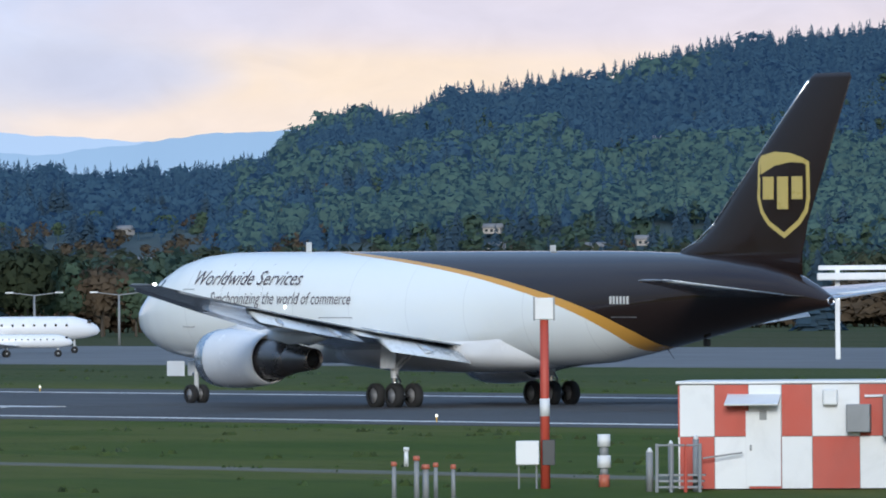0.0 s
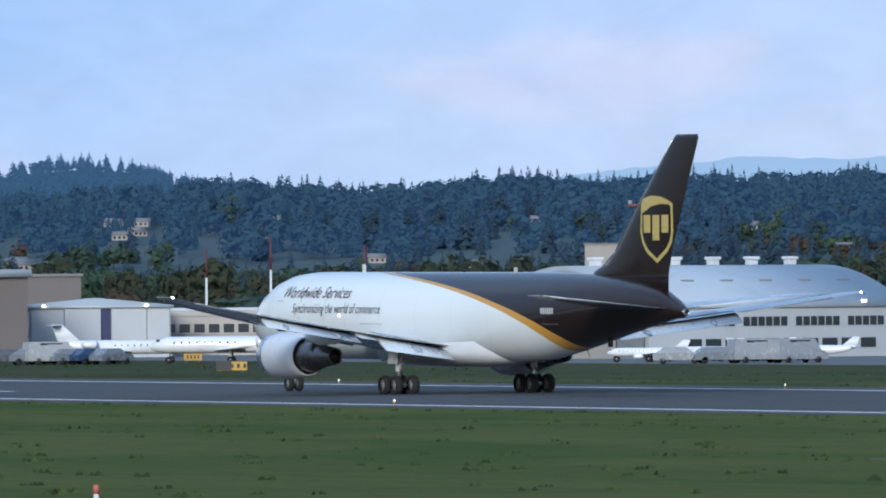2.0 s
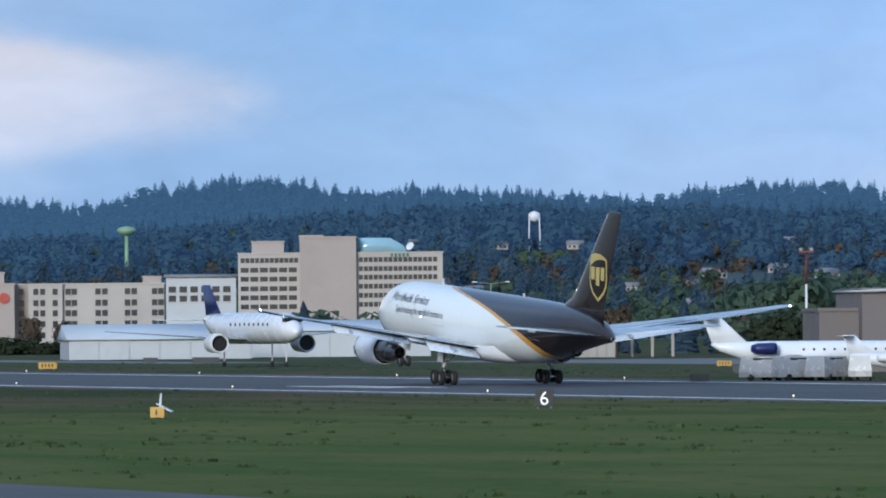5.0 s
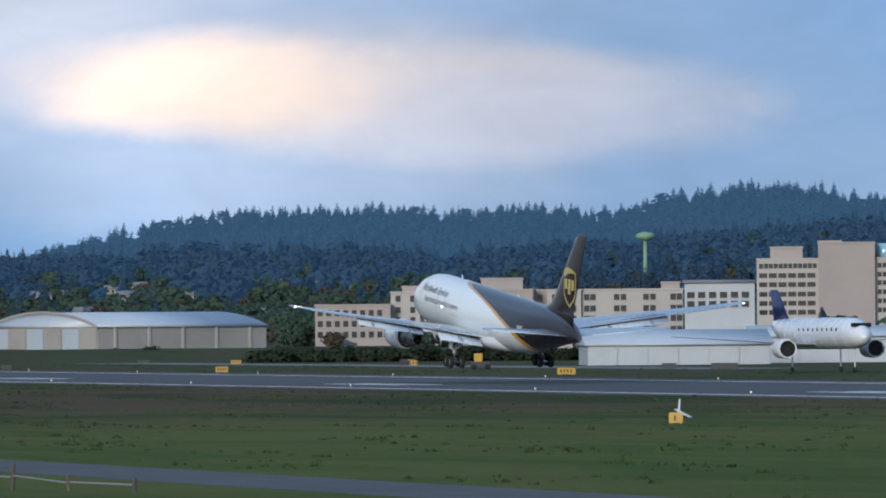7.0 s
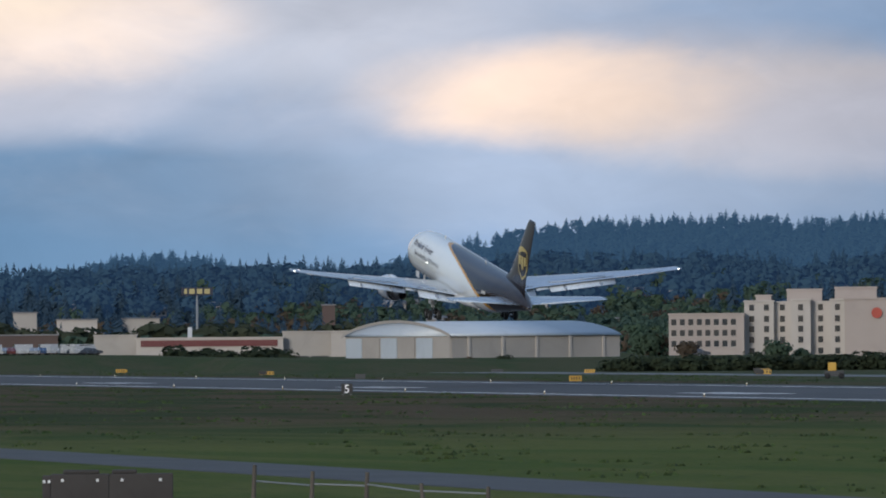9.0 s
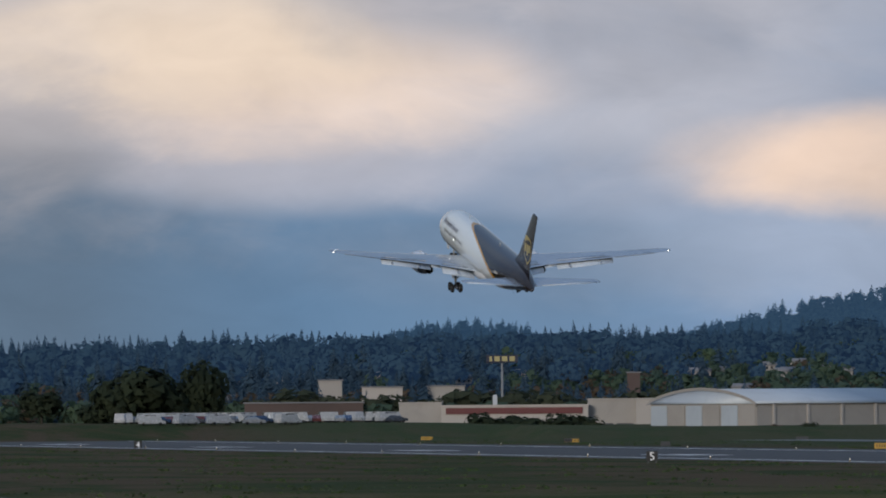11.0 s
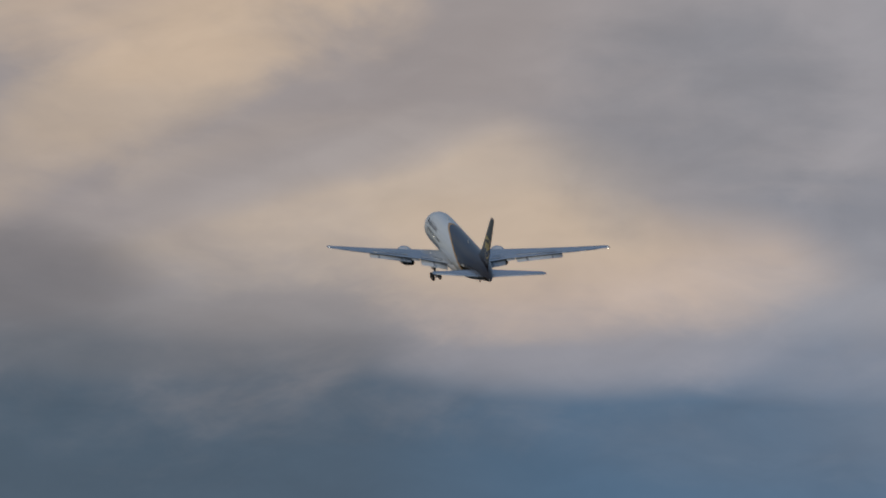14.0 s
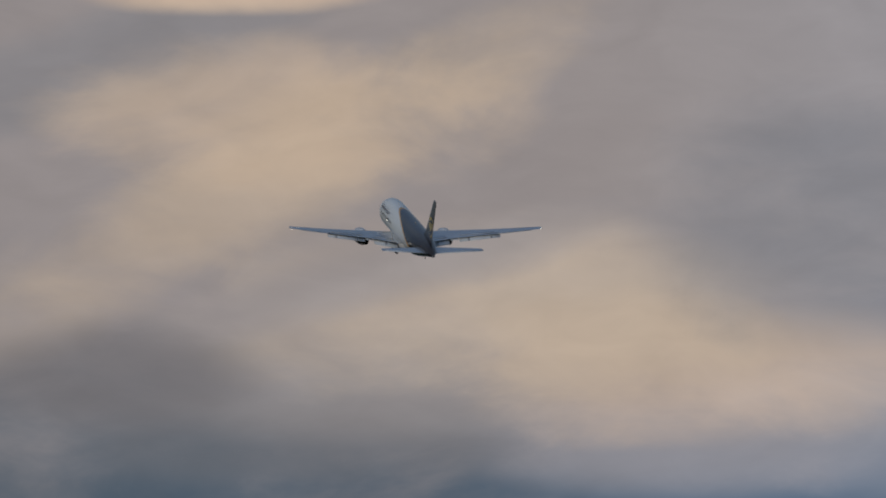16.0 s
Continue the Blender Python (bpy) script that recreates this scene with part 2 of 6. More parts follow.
M_GRASS = ground_material()
M_ASPHALT = paint("runway_asphalt", (0.052, 0.053, 0.056), 0.85, vary=0.2, scale=0.5, bump=0.3, bump_scale=14, second=(0.040, 0.041, 0.043), stain=0.35)
M_APRON = paint("apron_concrete", (0.13, 0.135, 0.14), 0.85, vary=0.15, scale=0.4, stain=0.3)
M_ROAD = paint("worn_road_asphalt", (0.066, 0.068, 0.070), 0.9, vary=0.18, scale=0.7, bump=0.3, stain=0.25)
M_DIRT = paint("dirt_track", (0.10, 0.093, 0.072), 0.95, vary=0.2, scale=0.8, second=(0.075, 0.09, 0.04))
M_LINE = paint("worn_white_road_paint", (0.72, 0.73, 0.72), 0.7, vary=0.12, scale=1.5, stain=0.35)


def strip(name, x0, x1, y0, y1, z, mat, label, category, cells=1, wave=0.0):
    """A thin level slab along the runway's direction."""
    bm = bmesh.new()
    rows = []
    for i in range(cells + 1):
        x = x0 + (x1 - x0) * i / cells
        w0, w1 = wave * noise.noise((x * 0.05, 1.7, 0)), wave * noise.noise((x * 0.05, 9.1, 0))
        rows.append([bm.verts.new(p) for p in ((x, y0 + w0, z), (x, y1 + w1, z), (x, y1 + w1 + 0.05, z - 0.3), (x, y0 + w0 - 0.05, z - 0.3))])
    for a, b in zip(rows, rows[1:]):
        for i in range(4):
            j = (i + 1) % 4
            bm.faces.new((a[i], a[j], b[j], b[i]))
    bm.faces.new(rows[0]), bm.faces.new(rows[-1][::-1])
    bmesh.ops.recalc_face_normals(bm, faces=bm.faces)
    return tagged(part(name, bm, mat), label, category, kind="structure")


def ground_sheet():
    bm = bmesh.new()
    bmesh.ops.create_grid(bm, x_segments=60, y_segments=60, size=6500)
    tagged(part("ground", bm, M_GRASS), "mown airfield grass with dry brown patches", "ground", kind="structure")


ground_sheet()
NEAR_EDGE, FAR_EDGE, PLANE_LINE, DASH_LINE = 213.6, 262.5, 242.6, 228.0
strip("runway", -5200, 900, 209.0, 272.0, 0.03, M_ASPHALT, "dark grey asphalt runway with tyre marks", "runway")
M_TYRE = paint("rubbered_asphalt", (0.034, 0.034, 0.036), 0.8, vary=0.25, scale=0.3, second=(0.046, 0.047, 0.050), stain=0.4)
strip("tyre_marks", -5200, 900, 234.5, 250.5, 0.036, M_TYRE, "dark band of tyre rubber down the runway", "tyre marks", 200, 1.6)
strip("edge_line_near", -5200, 900, NEAR_EDGE - 0.45, NEAR_EDGE + 0.45, 0.045, M_LINE, "continuous white painted runway edge line", "line")
strip("edge_line_far", -5200, 900, FAR_EDGE - 0.45, FAR_EDGE + 0.45, 0.045, M_LINE, "continuous white painted runway edge line", "line")
strip("taxiway", -1050, 900, 359, 470, 0.03, M_APRON, "pale grey concrete apron beside the hangars", "apron")
strip("taxiway_far", -5000, -1050, 331, 346, 0.03, M_APRON, "grey taxiway parallel to the runway", "taxiway")
strip("service_road", -3000, 300, 78.6, 86.0, 0.03, M_ROAD, "worn grey airfield service road", "road", 60, 0.5)
strip("dirt_track", -264, -190, 154.0, 156.6, 0.03, M_DIRT, "faint dirt track through the grass", "track", 60, 0.8)


# ---- the cargo jet ----
M_RUBBER = paint("tyre_rubber", (0.018, 0.018, 0.019), 0.85, vary=0.15, scale=4)
M_HUB = paint("grey_wheel_hub", (0.32, 0.32, 0.33), 0.5, 0.5, scale=6)
M_STRUT = paint("white_gear_paint", (0.55, 0.56, 0.57), 0.45, vary=0.1, scale=2, stain=0.3)
M_STEEL = paint("polished_steel", (0.6, 0.6, 0.62), 0.22, 1.0, scale=4)
M_WING = paint("grey_wing_paint", (0.54, 0.57, 0.61), 0.18, 0.6, vary=0.07, scale=0.9, coat=0.3, stain=0.12)
M_SLAT = paint("bright_bare_metal", (0.68, 0.70, 0.73), 0.2, 0.9, scale=1.2)
M_FLAP = paint("pale_blue_grey_flap", (0.60, 0.65, 0.70), 0.3, 0.1, vary=0.06, scale=1.4, coat=0.3)
M_NACELLE = paint("white_nacelle_paint", (0.74, 0.75, 0.77), 0.22, vary=0.05, scale=0.8, coat=0.5, stain=0.1)
M_LIP = paint("bare_metal_intake_lip", (0.62, 0.66, 0.71), 0.25, 0.9, scale=1)
M_NOZZLE = paint("heat_stained_nozzle", (0.30, 0.27, 0.25), 0.3, 0.9, scale=1.6, second=(0.15, 0.135, 0.13))
# paints in the shade inside engines and flap gaps; also black fittings
M_BLACK = paint("black_fittings_and_shade", (0.01, 0.01, 0.011), 0.7)
M_BROWN = paint("glossy_dark_brown_paint", (0.019, 0.0115, 0.0095), 0.16, vary=0.05, scale=0.5)
M_BROWN.node_tree.nodes["Principled BSDF"].inputs["Specular IOR Level"].default_value = 0.5
M_GOLD = paint("matt_gold_paint", (0.52, 0.40, 0.12), 0.3, vary=0.06, scale=0.8, coat=0.4)
M_TITLE = paint("grey_brown_lettering", (0.085, 0.065, 0.075), 0.4, scale=1)
M_MARK = paint("pale_stencil_marks", (0.62, 0.62, 0.60), 0.4, scale=1)
M_GLASS = paint("dark_cockpit_glass", (0.012, 0.014, 0.018), 0.08, scale=1, coat=1.0)
M_LAMP = paint("white_position_light", (1.0, 0.93, 0.8), 0.3, scale=1, glow=8.0)

NOSE = 27.65


def livery():
    """White forward, dark brown aft, with a gold band between that sweeps down from the crown to the belly."""
    mat = bpy.data.materials.new("fuselage_livery")
    mat.use_nodes = True
    n = Net(mat.node_tree)
    pos = n.add("ShaderNodeTexCoord").outputs["Object"]
    sep = n.add("ShaderNodeSeparateXYZ", {0: pos})
    x, z = sep.outputs[0], sep.outputs[2]
    curve = n.add("ShaderNodeFloatCurve", {1: n.math("DIVIDE", z, 8.0)})
    pts = curve.mapping.curves[0].points
    steps = ((0.0, -17.0), (2.35, -14.6), (2.7, -13.9), (3.3, -13.3), (3.7, -12.7), (4.68, -10.1), (5.72, -5.2), (6.42, -0.3), (6.9, 4.5), (7.2, 8.6), (7.4, 11.6))
    while len(pts) < len(steps):
        pts.new(0.5, 0.5)
    for p, (hz, hx) in zip(pts, steps):
        p.location, p.handle_type = (hz / 8.0, (hx + 30.0) / 44.0), "AUTO_CLAMPED"
    curve.mapping.update()
    edge = n.math("SUBTRACT", n.math("MULTIPLY", curve.outputs[0], 44.0), 30.0)
    g = n.math("SUBTRACT", x, edge)
    brown = n.math("LESS_THAN", g, -1.55)
    gold = n.math("LESS_THAN", g, 0.0)
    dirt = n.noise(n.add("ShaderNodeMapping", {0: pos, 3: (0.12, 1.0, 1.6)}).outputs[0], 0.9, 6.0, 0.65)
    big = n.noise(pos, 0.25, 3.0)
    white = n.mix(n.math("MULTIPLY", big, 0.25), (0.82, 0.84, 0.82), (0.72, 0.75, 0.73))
    # white turns greyer towards the belly, with a noise-broken edge
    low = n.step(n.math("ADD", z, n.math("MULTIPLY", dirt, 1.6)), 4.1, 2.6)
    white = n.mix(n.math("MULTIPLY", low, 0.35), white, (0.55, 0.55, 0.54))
    # frame and skin joints
    ring = n.math("LESS_THAN", n.math("ABSOLUTE", n.math("SUBTRACT", n.math("FRACT", n.math("DIVIDE", x, 4.6)), 0.5)), 0.004)
    white = n.mix(n.math("MULTIPLY", ring, 0.25), white, (0.3, 0.3, 0.3))
    tone = n.mix(gold, white, (0.60, 0.31, 0.055))
    tone = n.mix(brown, tone, n.mix(big, (0.022, 0.013, 0.0105), (0.017, 0.0105, 0.0085)))
    rough = n.add("ShaderNodeMapRange", {0: dirt, 1: 0.3, 2: 0.7, 3: 0.05, 4: 0.11}).outputs[0]
    shader = n.add("ShaderNodeBsdfPrincipled", {"Base Color": tone, "Roughness": rough, "Coat Weight": 0.15, "Coat Roughness": 0.03})
    b = n.add("ShaderNodeBump", {"Strength": 0.04, "Distance": 0.05, "Height": big})
    n.tree.links.new(b.outputs[0], shader.inputs["Normal"])
    out = n.add("ShaderNodeOutputMaterial")
    n.tree.links.new(shader.outputs[0], out.inputs[0])
    return mat


M_LIVERY = livery()
# stations from the nose: crown height, keel height, half width
HULL = ((0, 4.06, 3.98, 0.04), (0.25, 4.62, 3.5, 0.55), (0.8, 5.1, 3.05, 0.95), (1.8, 5.72, 2.6, 1.42), (3, 6.32, 2.3, 1.83), (4.4, 6.85, 2.1,
        2.15), (6, 7.18, 1.99, 2.38), (8, 7.33, 1.95, 2.49), (10.25, 7.36, 1.95, 2.515), (20.25, 7.36, 1.95, 2.515), (30.25, 7.36, 1.95, 2.515),
        (35.25, 7.36, 1.97, 2.515), (38.25, 7.35, 2.16, 2.46), (41.25, 7.31, 2.62, 2.3), (44.25, 7.22, 3.16, 2.02), (47.25, 7.05, 3.7, 1.62),
        (49.75, 6.75, 4.12, 1.22), (51.75, 6.32, 4.44, 0.88), (53.25, 5.75, 4.66, 0.55), (53.95, 5.42, 4.75, 0.34), (54.25, 5.28, 4.82, 0.22))


def hull_at(x):
    s = NOSE - x
    return [float(np.interp(s, [h[0] for h in HULL], [h[k] for h in HULL])) for k in (1, 2, 3)]


def hull_side(x, z):
    """Half width of the hull at a station and height."""
    top, low, half = hull_at(x)
    c, r = (top + low) / 2, (top - low) / 2
    return half * math.sqrt(max(0.0, 1 - ((z - c) / r) ** 2))


def foil(le, chord, y, z, thick, twist=0.0, k=10):
    """A closed aerofoil section in the x-z plane, nose at le."""
    ring = []
    for i in range(2 * k):
        u = (1 - math.cos(math.pi * i / k)) / 2 if i <= k else (1 - math.cos(math.pi * (2 * k - i) / k)) / 2
        t = thick * chord * (1.4845 * math.sqrt(max(u, 0)) - 0.63 * u - 1.758 * u * u + 1.4215 * u ** 3 - 0.5075 * u ** 4) + 0.012
        zz = (t if i <= k else -t * 0.75)
        dx, dz = -u * chord, zz
        c, s = math.cos(twist), math.sin(twist)
        ring.append(Vector((le + dx * c + dz * s, y, z + dz * c - dx * s * -1)))
    return ring


# wing stations: distance out, leading edge, chord, height, thickness
WING = ((1.2, 10.2, 13.0, 2.75, 0.060), (2.5, 9.3, 11.6, 2.95, 0.058), (7.6, 5.8, 8.0, 3.75, 0.050), (14.0, 1.4, 5.4, 4.75, 0.045),
        (20.0, -2.7, 3.35, 5.75, 0.042), (23.3, -4.9, 2.3, 6.35, 0.040), (23.7, -5.6, 1.5, 6.42, 0.03))


def wing_at(y, k):
    return float(np.interp(y, [w[0] for w in WING], [w[k] for w in WING]))


WINGS = []


def cargo_jet():
    jet = thing("cargo_jet", "white and dark brown wide-body cargo jet taking off", "airplane")
    rings = []
    sides = 40
    for i in range(len(HULL) - 1):
        for j in range(3):
            s = HULL[i][0] + (HULL[i + 1][0] - HULL[i][0]) * j / 3
            rings.append(s)
    rings.append(HULL[-1][0])
    skin = []
    for s in rings:
        top, low, half = hull_at(NOSE - s)
        c, r = (top + low) / 2, (top - low) / 2
        skin.append([Vector((NOSE - s, half * math.cos(2 * math.pi * k / sides), c + r * math.sin(2 * math.pi * k / sides))) for k in range(sides)])
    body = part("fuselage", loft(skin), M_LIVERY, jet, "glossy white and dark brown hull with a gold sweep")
    part("tail_exhaust", spin([(-0.5, 0.23), (0.05, 0.2), (0.05, 0.15), (-0.3, 0.14)], (NOSE - 54.25, 0, 5.05), (-1, 0, 0), 20), M_STEEL, body, "bare metal tail exhaust")
    # belly fairing
    fair = []
    for u, w, zb in ((11.5, 0.3, 2.2), (9.5, 1.6, 1.85), (6.0, 2.5, 1.62), (0.0, 2.7, 1.58), (-3.5, 2.5, 1.66), (-6.0, 1.7, 1.85), (-8.0, 0.4, 2.15)):
        fair.append([Vector((u, w * math.cos(math.pi * k / 14), zb + 1.5 * (1 - math.sin(math.pi * k / 14) ** 0.6))) for k in range(15)])
    part("belly_fairing", loft(fair, False, None, False), M_NACELLE, body, "pale grey belly fairing")
    # cockpit windows and doors
    for side in (1, -1):
        for s0, s1, z0, z1 in ((2.15, 2.75, 5.42, 5.86), (2.85, 3.45, 5.50, 5.98), (3.55, 4.05, 5.58, 6.02)):
            bm = bmesh.new()
            quad = [Vector((NOSE - s, side * (hull_side(NOSE - s, z) + 0.012), z)) for s, z in ((s0, z0), (s1, z0), (s1, z1), (s0, z1))]
            bm.faces.new([bm.verts.new(p) for p in quad])
            bmesh.ops.solidify(bm, geom=bm.faces[:], thickness=0.02)
            part("cockpit_window", bm, M_GLASS, body)
        # outline of the crew door and of the belly hatches
        for s0, s1, z0, z1 in ((6.6, 7.6, 3.7, 5.55), (18.3, 21.0, 2.5, 4.2), (41.0, 42.6, 2.9, 4.3)):
            bm = bmesh.new()
            for p, q in (((s0, z0), (s1, z0)), ((s1, z0), (s1, z1)), ((s1, z1), (s0, z1)), ((s0, z1), (s0, z0))):
                a, b = [Vector((NOSE - s, side * (hull_side(NOSE - s, z) + 0.004), z)) for s, z in (p, q)]
                tube(0.018, 0.018, a, b, 5, bm)
            part("door_outline", bm, M_HUB, body)
    # main cargo door, tall on the left side
    for x in (17.6, 14.2):
        bm = bmesh.new()
        for z0, z1 in ((4.4, 5.0), (5.0, 5.6), (5.6, 6.2), (6.2, 6.8)):
            tube(0.014, 0.014, (x, hull_side(x, z0) + 0.004, z0), (x, hull_side(x, z1) + 0.004, z1), 5, bm)
        part("cargo_door_seam", bm, M_HUB, body)
    for x, up in ((13.6, 0.5), (-6.0, 0.3)):
        part("antenna", box(0.42, 0.05, up, (x, 0, 7.33), 0.02), M_MARK, body, "white blade antenna on the crown")
    for side in (1, -1):
        part("inspection_light", spin([(-0.05, 0.02), (-0.03, 0.07), (0.04, 0.06), (0.06, 0.02)], (12.1, side * (hull_side(12.1, 4.7) + 0.02), 4.7), (0, side, 0), 10), M_LAMP, body, "lit white light on the hull side")
    part("antenna", tube(0.03, 0.01, (-14.6, 0, 2.9), (-15.2, 0, 2.35), 6), M_BLACK, body)
    part("tail_skid", box(0.4, 0.18, 0.35, (-17.6, 0, 2.95), 0.06), M_BLACK, body, "dark tail skid")
    for side in (1, -1):
        WINGS.append((wing(jet, side), side))
        engine(jet, side)
        tailplane(jet, side)
    fin(jet)
    lettering(jet, body)
    gears = undercarriage(jet)
    return jet, gears


def wing(jet, side):
    name = "left_wing" if side > 0 else "right_wing"
    w = part(name, loft([foil(le, c, side * y, z, t) for y, le, c, z, t in WING]), M_WING, jet, "swept grey metal wing with flaps lowered")

    def panel(label_name, y0, y1, u0, u1, lift0, drop, mat, thick=0.05, label=""):
        """A control surface along the wing between two chord fractions, its rear edge let down."""
        rings = []
        for y in (y0, (y0 + y1) / 2, y1):
            le, c, z = wing_at(y, 1), wing_at(y, 2), wing_at(y, 3)
            fx, rx = le - u0 * c, le - u1 * c
            ring = [Vector((fx, side * y, z + lift0 + thick)), Vector(((fx + rx) / 2, side * y, z + lift0 + thick * 1.2 - drop * 0.42)),
                    Vector((rx, side * y, z + lift0 - drop + 0.01)), Vector((rx, side * y, z + lift0 - drop - 0.01)),
                    Vector(((fx + rx) / 2, side * y, z + lift0 - thick - drop * 0.45)), Vector((fx, side * y, z + lift0 - thick))]
            rings.append(ring)
        part(label_name, loft(rings), mat, w, label)

    panel("inboard_flap", 2.7, 7.1, 0.90, 1.075, -0.12, 0.75, M_FLAP, 0.10, "pale inboard flap, lowered")
    panel("outboard_flap", 8.9, 16.2, 0.84, 1.08, -0.10, 0.55, M_FLAP, 0.08, "pale outboard flap, lowered")
    panel("inboard_aileron", 7.3, 8.7, 0.84, 1.02, -0.02, 0.30, M_FLAP, 0.09)
    panel("outboard_aileron", 16.5, 21.6, 0.80, 1.0, 0.0, 0.05, M_WING, 0.05)
    panel("spoiler", 9.2, 15.4, 0.66, 0.82, 0.20, 0.10, M_WING, 0.02)
    panel("spoiler", 3.2, 6.6, 0.72, 0.87, 0.30, 0.18, M_WING, 0.02)
    # black strips painted as the shade in the gaps ahead of the flaps
    panel("flap_gap", 8.9, 16.2, 0.815, 0.845, 0.02, 0.05, M_BLACK, 0.06)
    panel("flap_gap", 2.7, 7.1, 0.875, 0.905, 0.03, 0.1, M_BLACK, 0.07)
    panel("leading_edge_slat", 9.0, 22.6, -0.045, 0.10, -0.10, -0.16, M_SLAT, 0.05, "polished leading edge slat")
    panel("leading_edge_slat", 3.2, 7.0, -0.035, 0.07, -0.14, -0.2, M_SLAT, 0.05, "polished leading edge slat")
    # flap track fairings
    for y, long in ((4.9, 3.4), (10.6, 3.0), (14.6, 2.5)):
        te = wing_at(y, 1) - wing_at(y, 2)
        z = wing_at(y, 3) - 0.42
        part("flap_track_fairing", spin([(-long * 0.6, 0.02), (-long * 0.4, 0.2), (0, 0.27), (long * 0.3, 0.17), (long * 0.42, 0.02)], (te + 0.5, side * y, z), (-1, 0, -0.12), 14), M_WING, w)
    part("wing_tip_light", spin([(-0.12, 0.02), (-0.08, 0.06), (0.04, 0.07), (0.1, 0.02)], (-7.05, side * 23.35, 6.40), (-1, 0, 0), 10), M_LAMP, w, "lit white wing tip light")
    part("static_wick", tube(0.015, 0.008, (-7.1, side * 23.2, 6.33), (-7.7, side * 23.3, 6.25), 5), M_BLACK, w)
    return w


def engine(jet, side):
    y, z = 7.9, 2.32
    pod = part("left_engine" if side > 0 else "right_engine",
               spin([(9.95, 1.02), (10.3, 1.06), (10.42, 1.16), (10.25, 1.27), (9.7, 1.37), (8.8, 1.43), (7.6, 1.41), (6.4, 1.30), (5.7, 1.19), (5.68, 1.12), (6.4, 1.14)],
                    (0, side * y, z), (1, 0, 0), 40), M_NACELLE, jet, "white turbofan nacelle")
    part("intake_lip", spin([(9.9, 1.015), (10.3, 1.055), (10.44, 1.16), (10.27, 1.28), (9.68, 1.385), (9.5, 1.40), (9.45, 1.39)], (0, side * y, z), (1, 0, 0), 40), M_LIP, pod, "bare metal intake lip")
    part("fan", spin([(9.2, 0.02), (9.15, 0.3), (8.8, 0.35), (8.8, 1.1), (8.7, 1.1)], (0, side * y, z), (1, 0, 0), 32), M_BLACK, pod, "dark fan face")
    part("fan_duct", spin([(9.9, 1.02), (8.6, 1.1), (6.4, 1.13)], (0, side * y, z), (1, 0, 0), 32), M_HUB, pod)
    part("duct_wall", spin([(6.3, 1.14), (6.2, 0.6)], (0, side * y, z), (1, 0, 0), 32), M_BLACK, pod)
    part("core_cowl", spin([(6.9, 0.98), (5.6, 0.97), (4.6, 0.86), (3.9, 0.70), (3.88, 0.66), (4.3, 0.66)], (0, side * y, z), (1, 0, 0), 36), M_NOZZLE, pod, "heat-stained metal core cowl")
    part("core_nozzle", spin([(4.4, 0.76), (3.2, 0.62), (2.2, 0.50), (2.18, 0.46), (3.0, 0.46)], (0, side * y, z), (1, 0, 0), 32), M_NOZZLE, pod, "dark metal exhaust nozzle")
    part("exhaust_plug", spin([(2.6, 0.46), (2.35, 0.30), (1.9, 0.05)], (0, side * y, z), (1, 0, 0), 24), M_BLACK, pod)
    rings = []
    for x, z0, z1, w in ((9.4, 3.66, 3.74, 0.05), (8.0, 3.55, 3.95, 0.2), (6.4, 3.1, 3.95, 0.24), (4.5, 2.95, 3.75, 0.26), (2.6, 3.05, 3.55, 0.22), (1.0, 3.3, 3.5, 0.08)):
        rings.append([Vector((x, side * y + dy, zz)) for dy, zz in ((-w, z0), (w, z0), (w * 1.1, (z0 + z1) / 2), (w, z1), (-w, z1), (-w * 1.1, (z0 + z1) / 2))])
    part("pylon", loft(rings), M_NACELLE, pod, "white engine pylon")


def tailplane(jet, side):
    rings = [foil(le, c, side * y, z, t) for y, le, c, z, t in ((0.5, -18.4, 7.0, 5.25, 0.05), (1.4, -19.0, 6.3, 5.32, 0.048), (9.0, -24.0, 2.5, 6.02, 0.042), (9.4, -24.7, 1.6, 6.05, 0.03))]
    t = part("left_tailplane" if side > 0 else "right_tailplane", loft(rings), M_WING, jet, "grey swept tailplane")
    rings = []
    for y, fx, rx, z in ((1.7, -23.4, -25.35, 5.36), (8.9, -25.7, -26.6, 6.02)):
        rings.append([Vector((fx, side * y, z + 0.07)), Vector((rx, side * y, z + 0.015)), Vector((rx, side * y, z - 0.02)), Vector((fx, side * y, z - 0.07))])
    part("elevator", loft(rings), M_FLAP, t)


def upright(le, chord, z, thick, k=10):
    ring = []
    for v in foil(le, chord, 0.0, 0.0, thick, 0.0, k):
        ring.append(Vector((v.x, v.z, z)))
    return ring


FIN = ((6.2, -13.6, 11.0, 0.035), (7.30, -15.7, 8.9, 0.045), (7.8, -17.2, 7.6, 0.05), (8.6, -18.3, 6.7, 0.05), (15.1, -25.2, 2.95, 0.05), (15.32, -25.55, 2.5, 0.03))


def fin_half(x, z):
    """Half thickness of the fin at a station and height."""
    le, c, t = [float(np.interp(z, [f[0] for f in FIN], [f[k] for f in FIN])) for k in (1, 2, 3)]
    u = min(0.995, max(0.01, (le - x) / c))
    return t * c * (1.4845 * math.sqrt(u) - 0.63 * u - 1.758 * u * u + 1.4215 * u ** 3 - 0.5075 * u ** 4) + 0.012


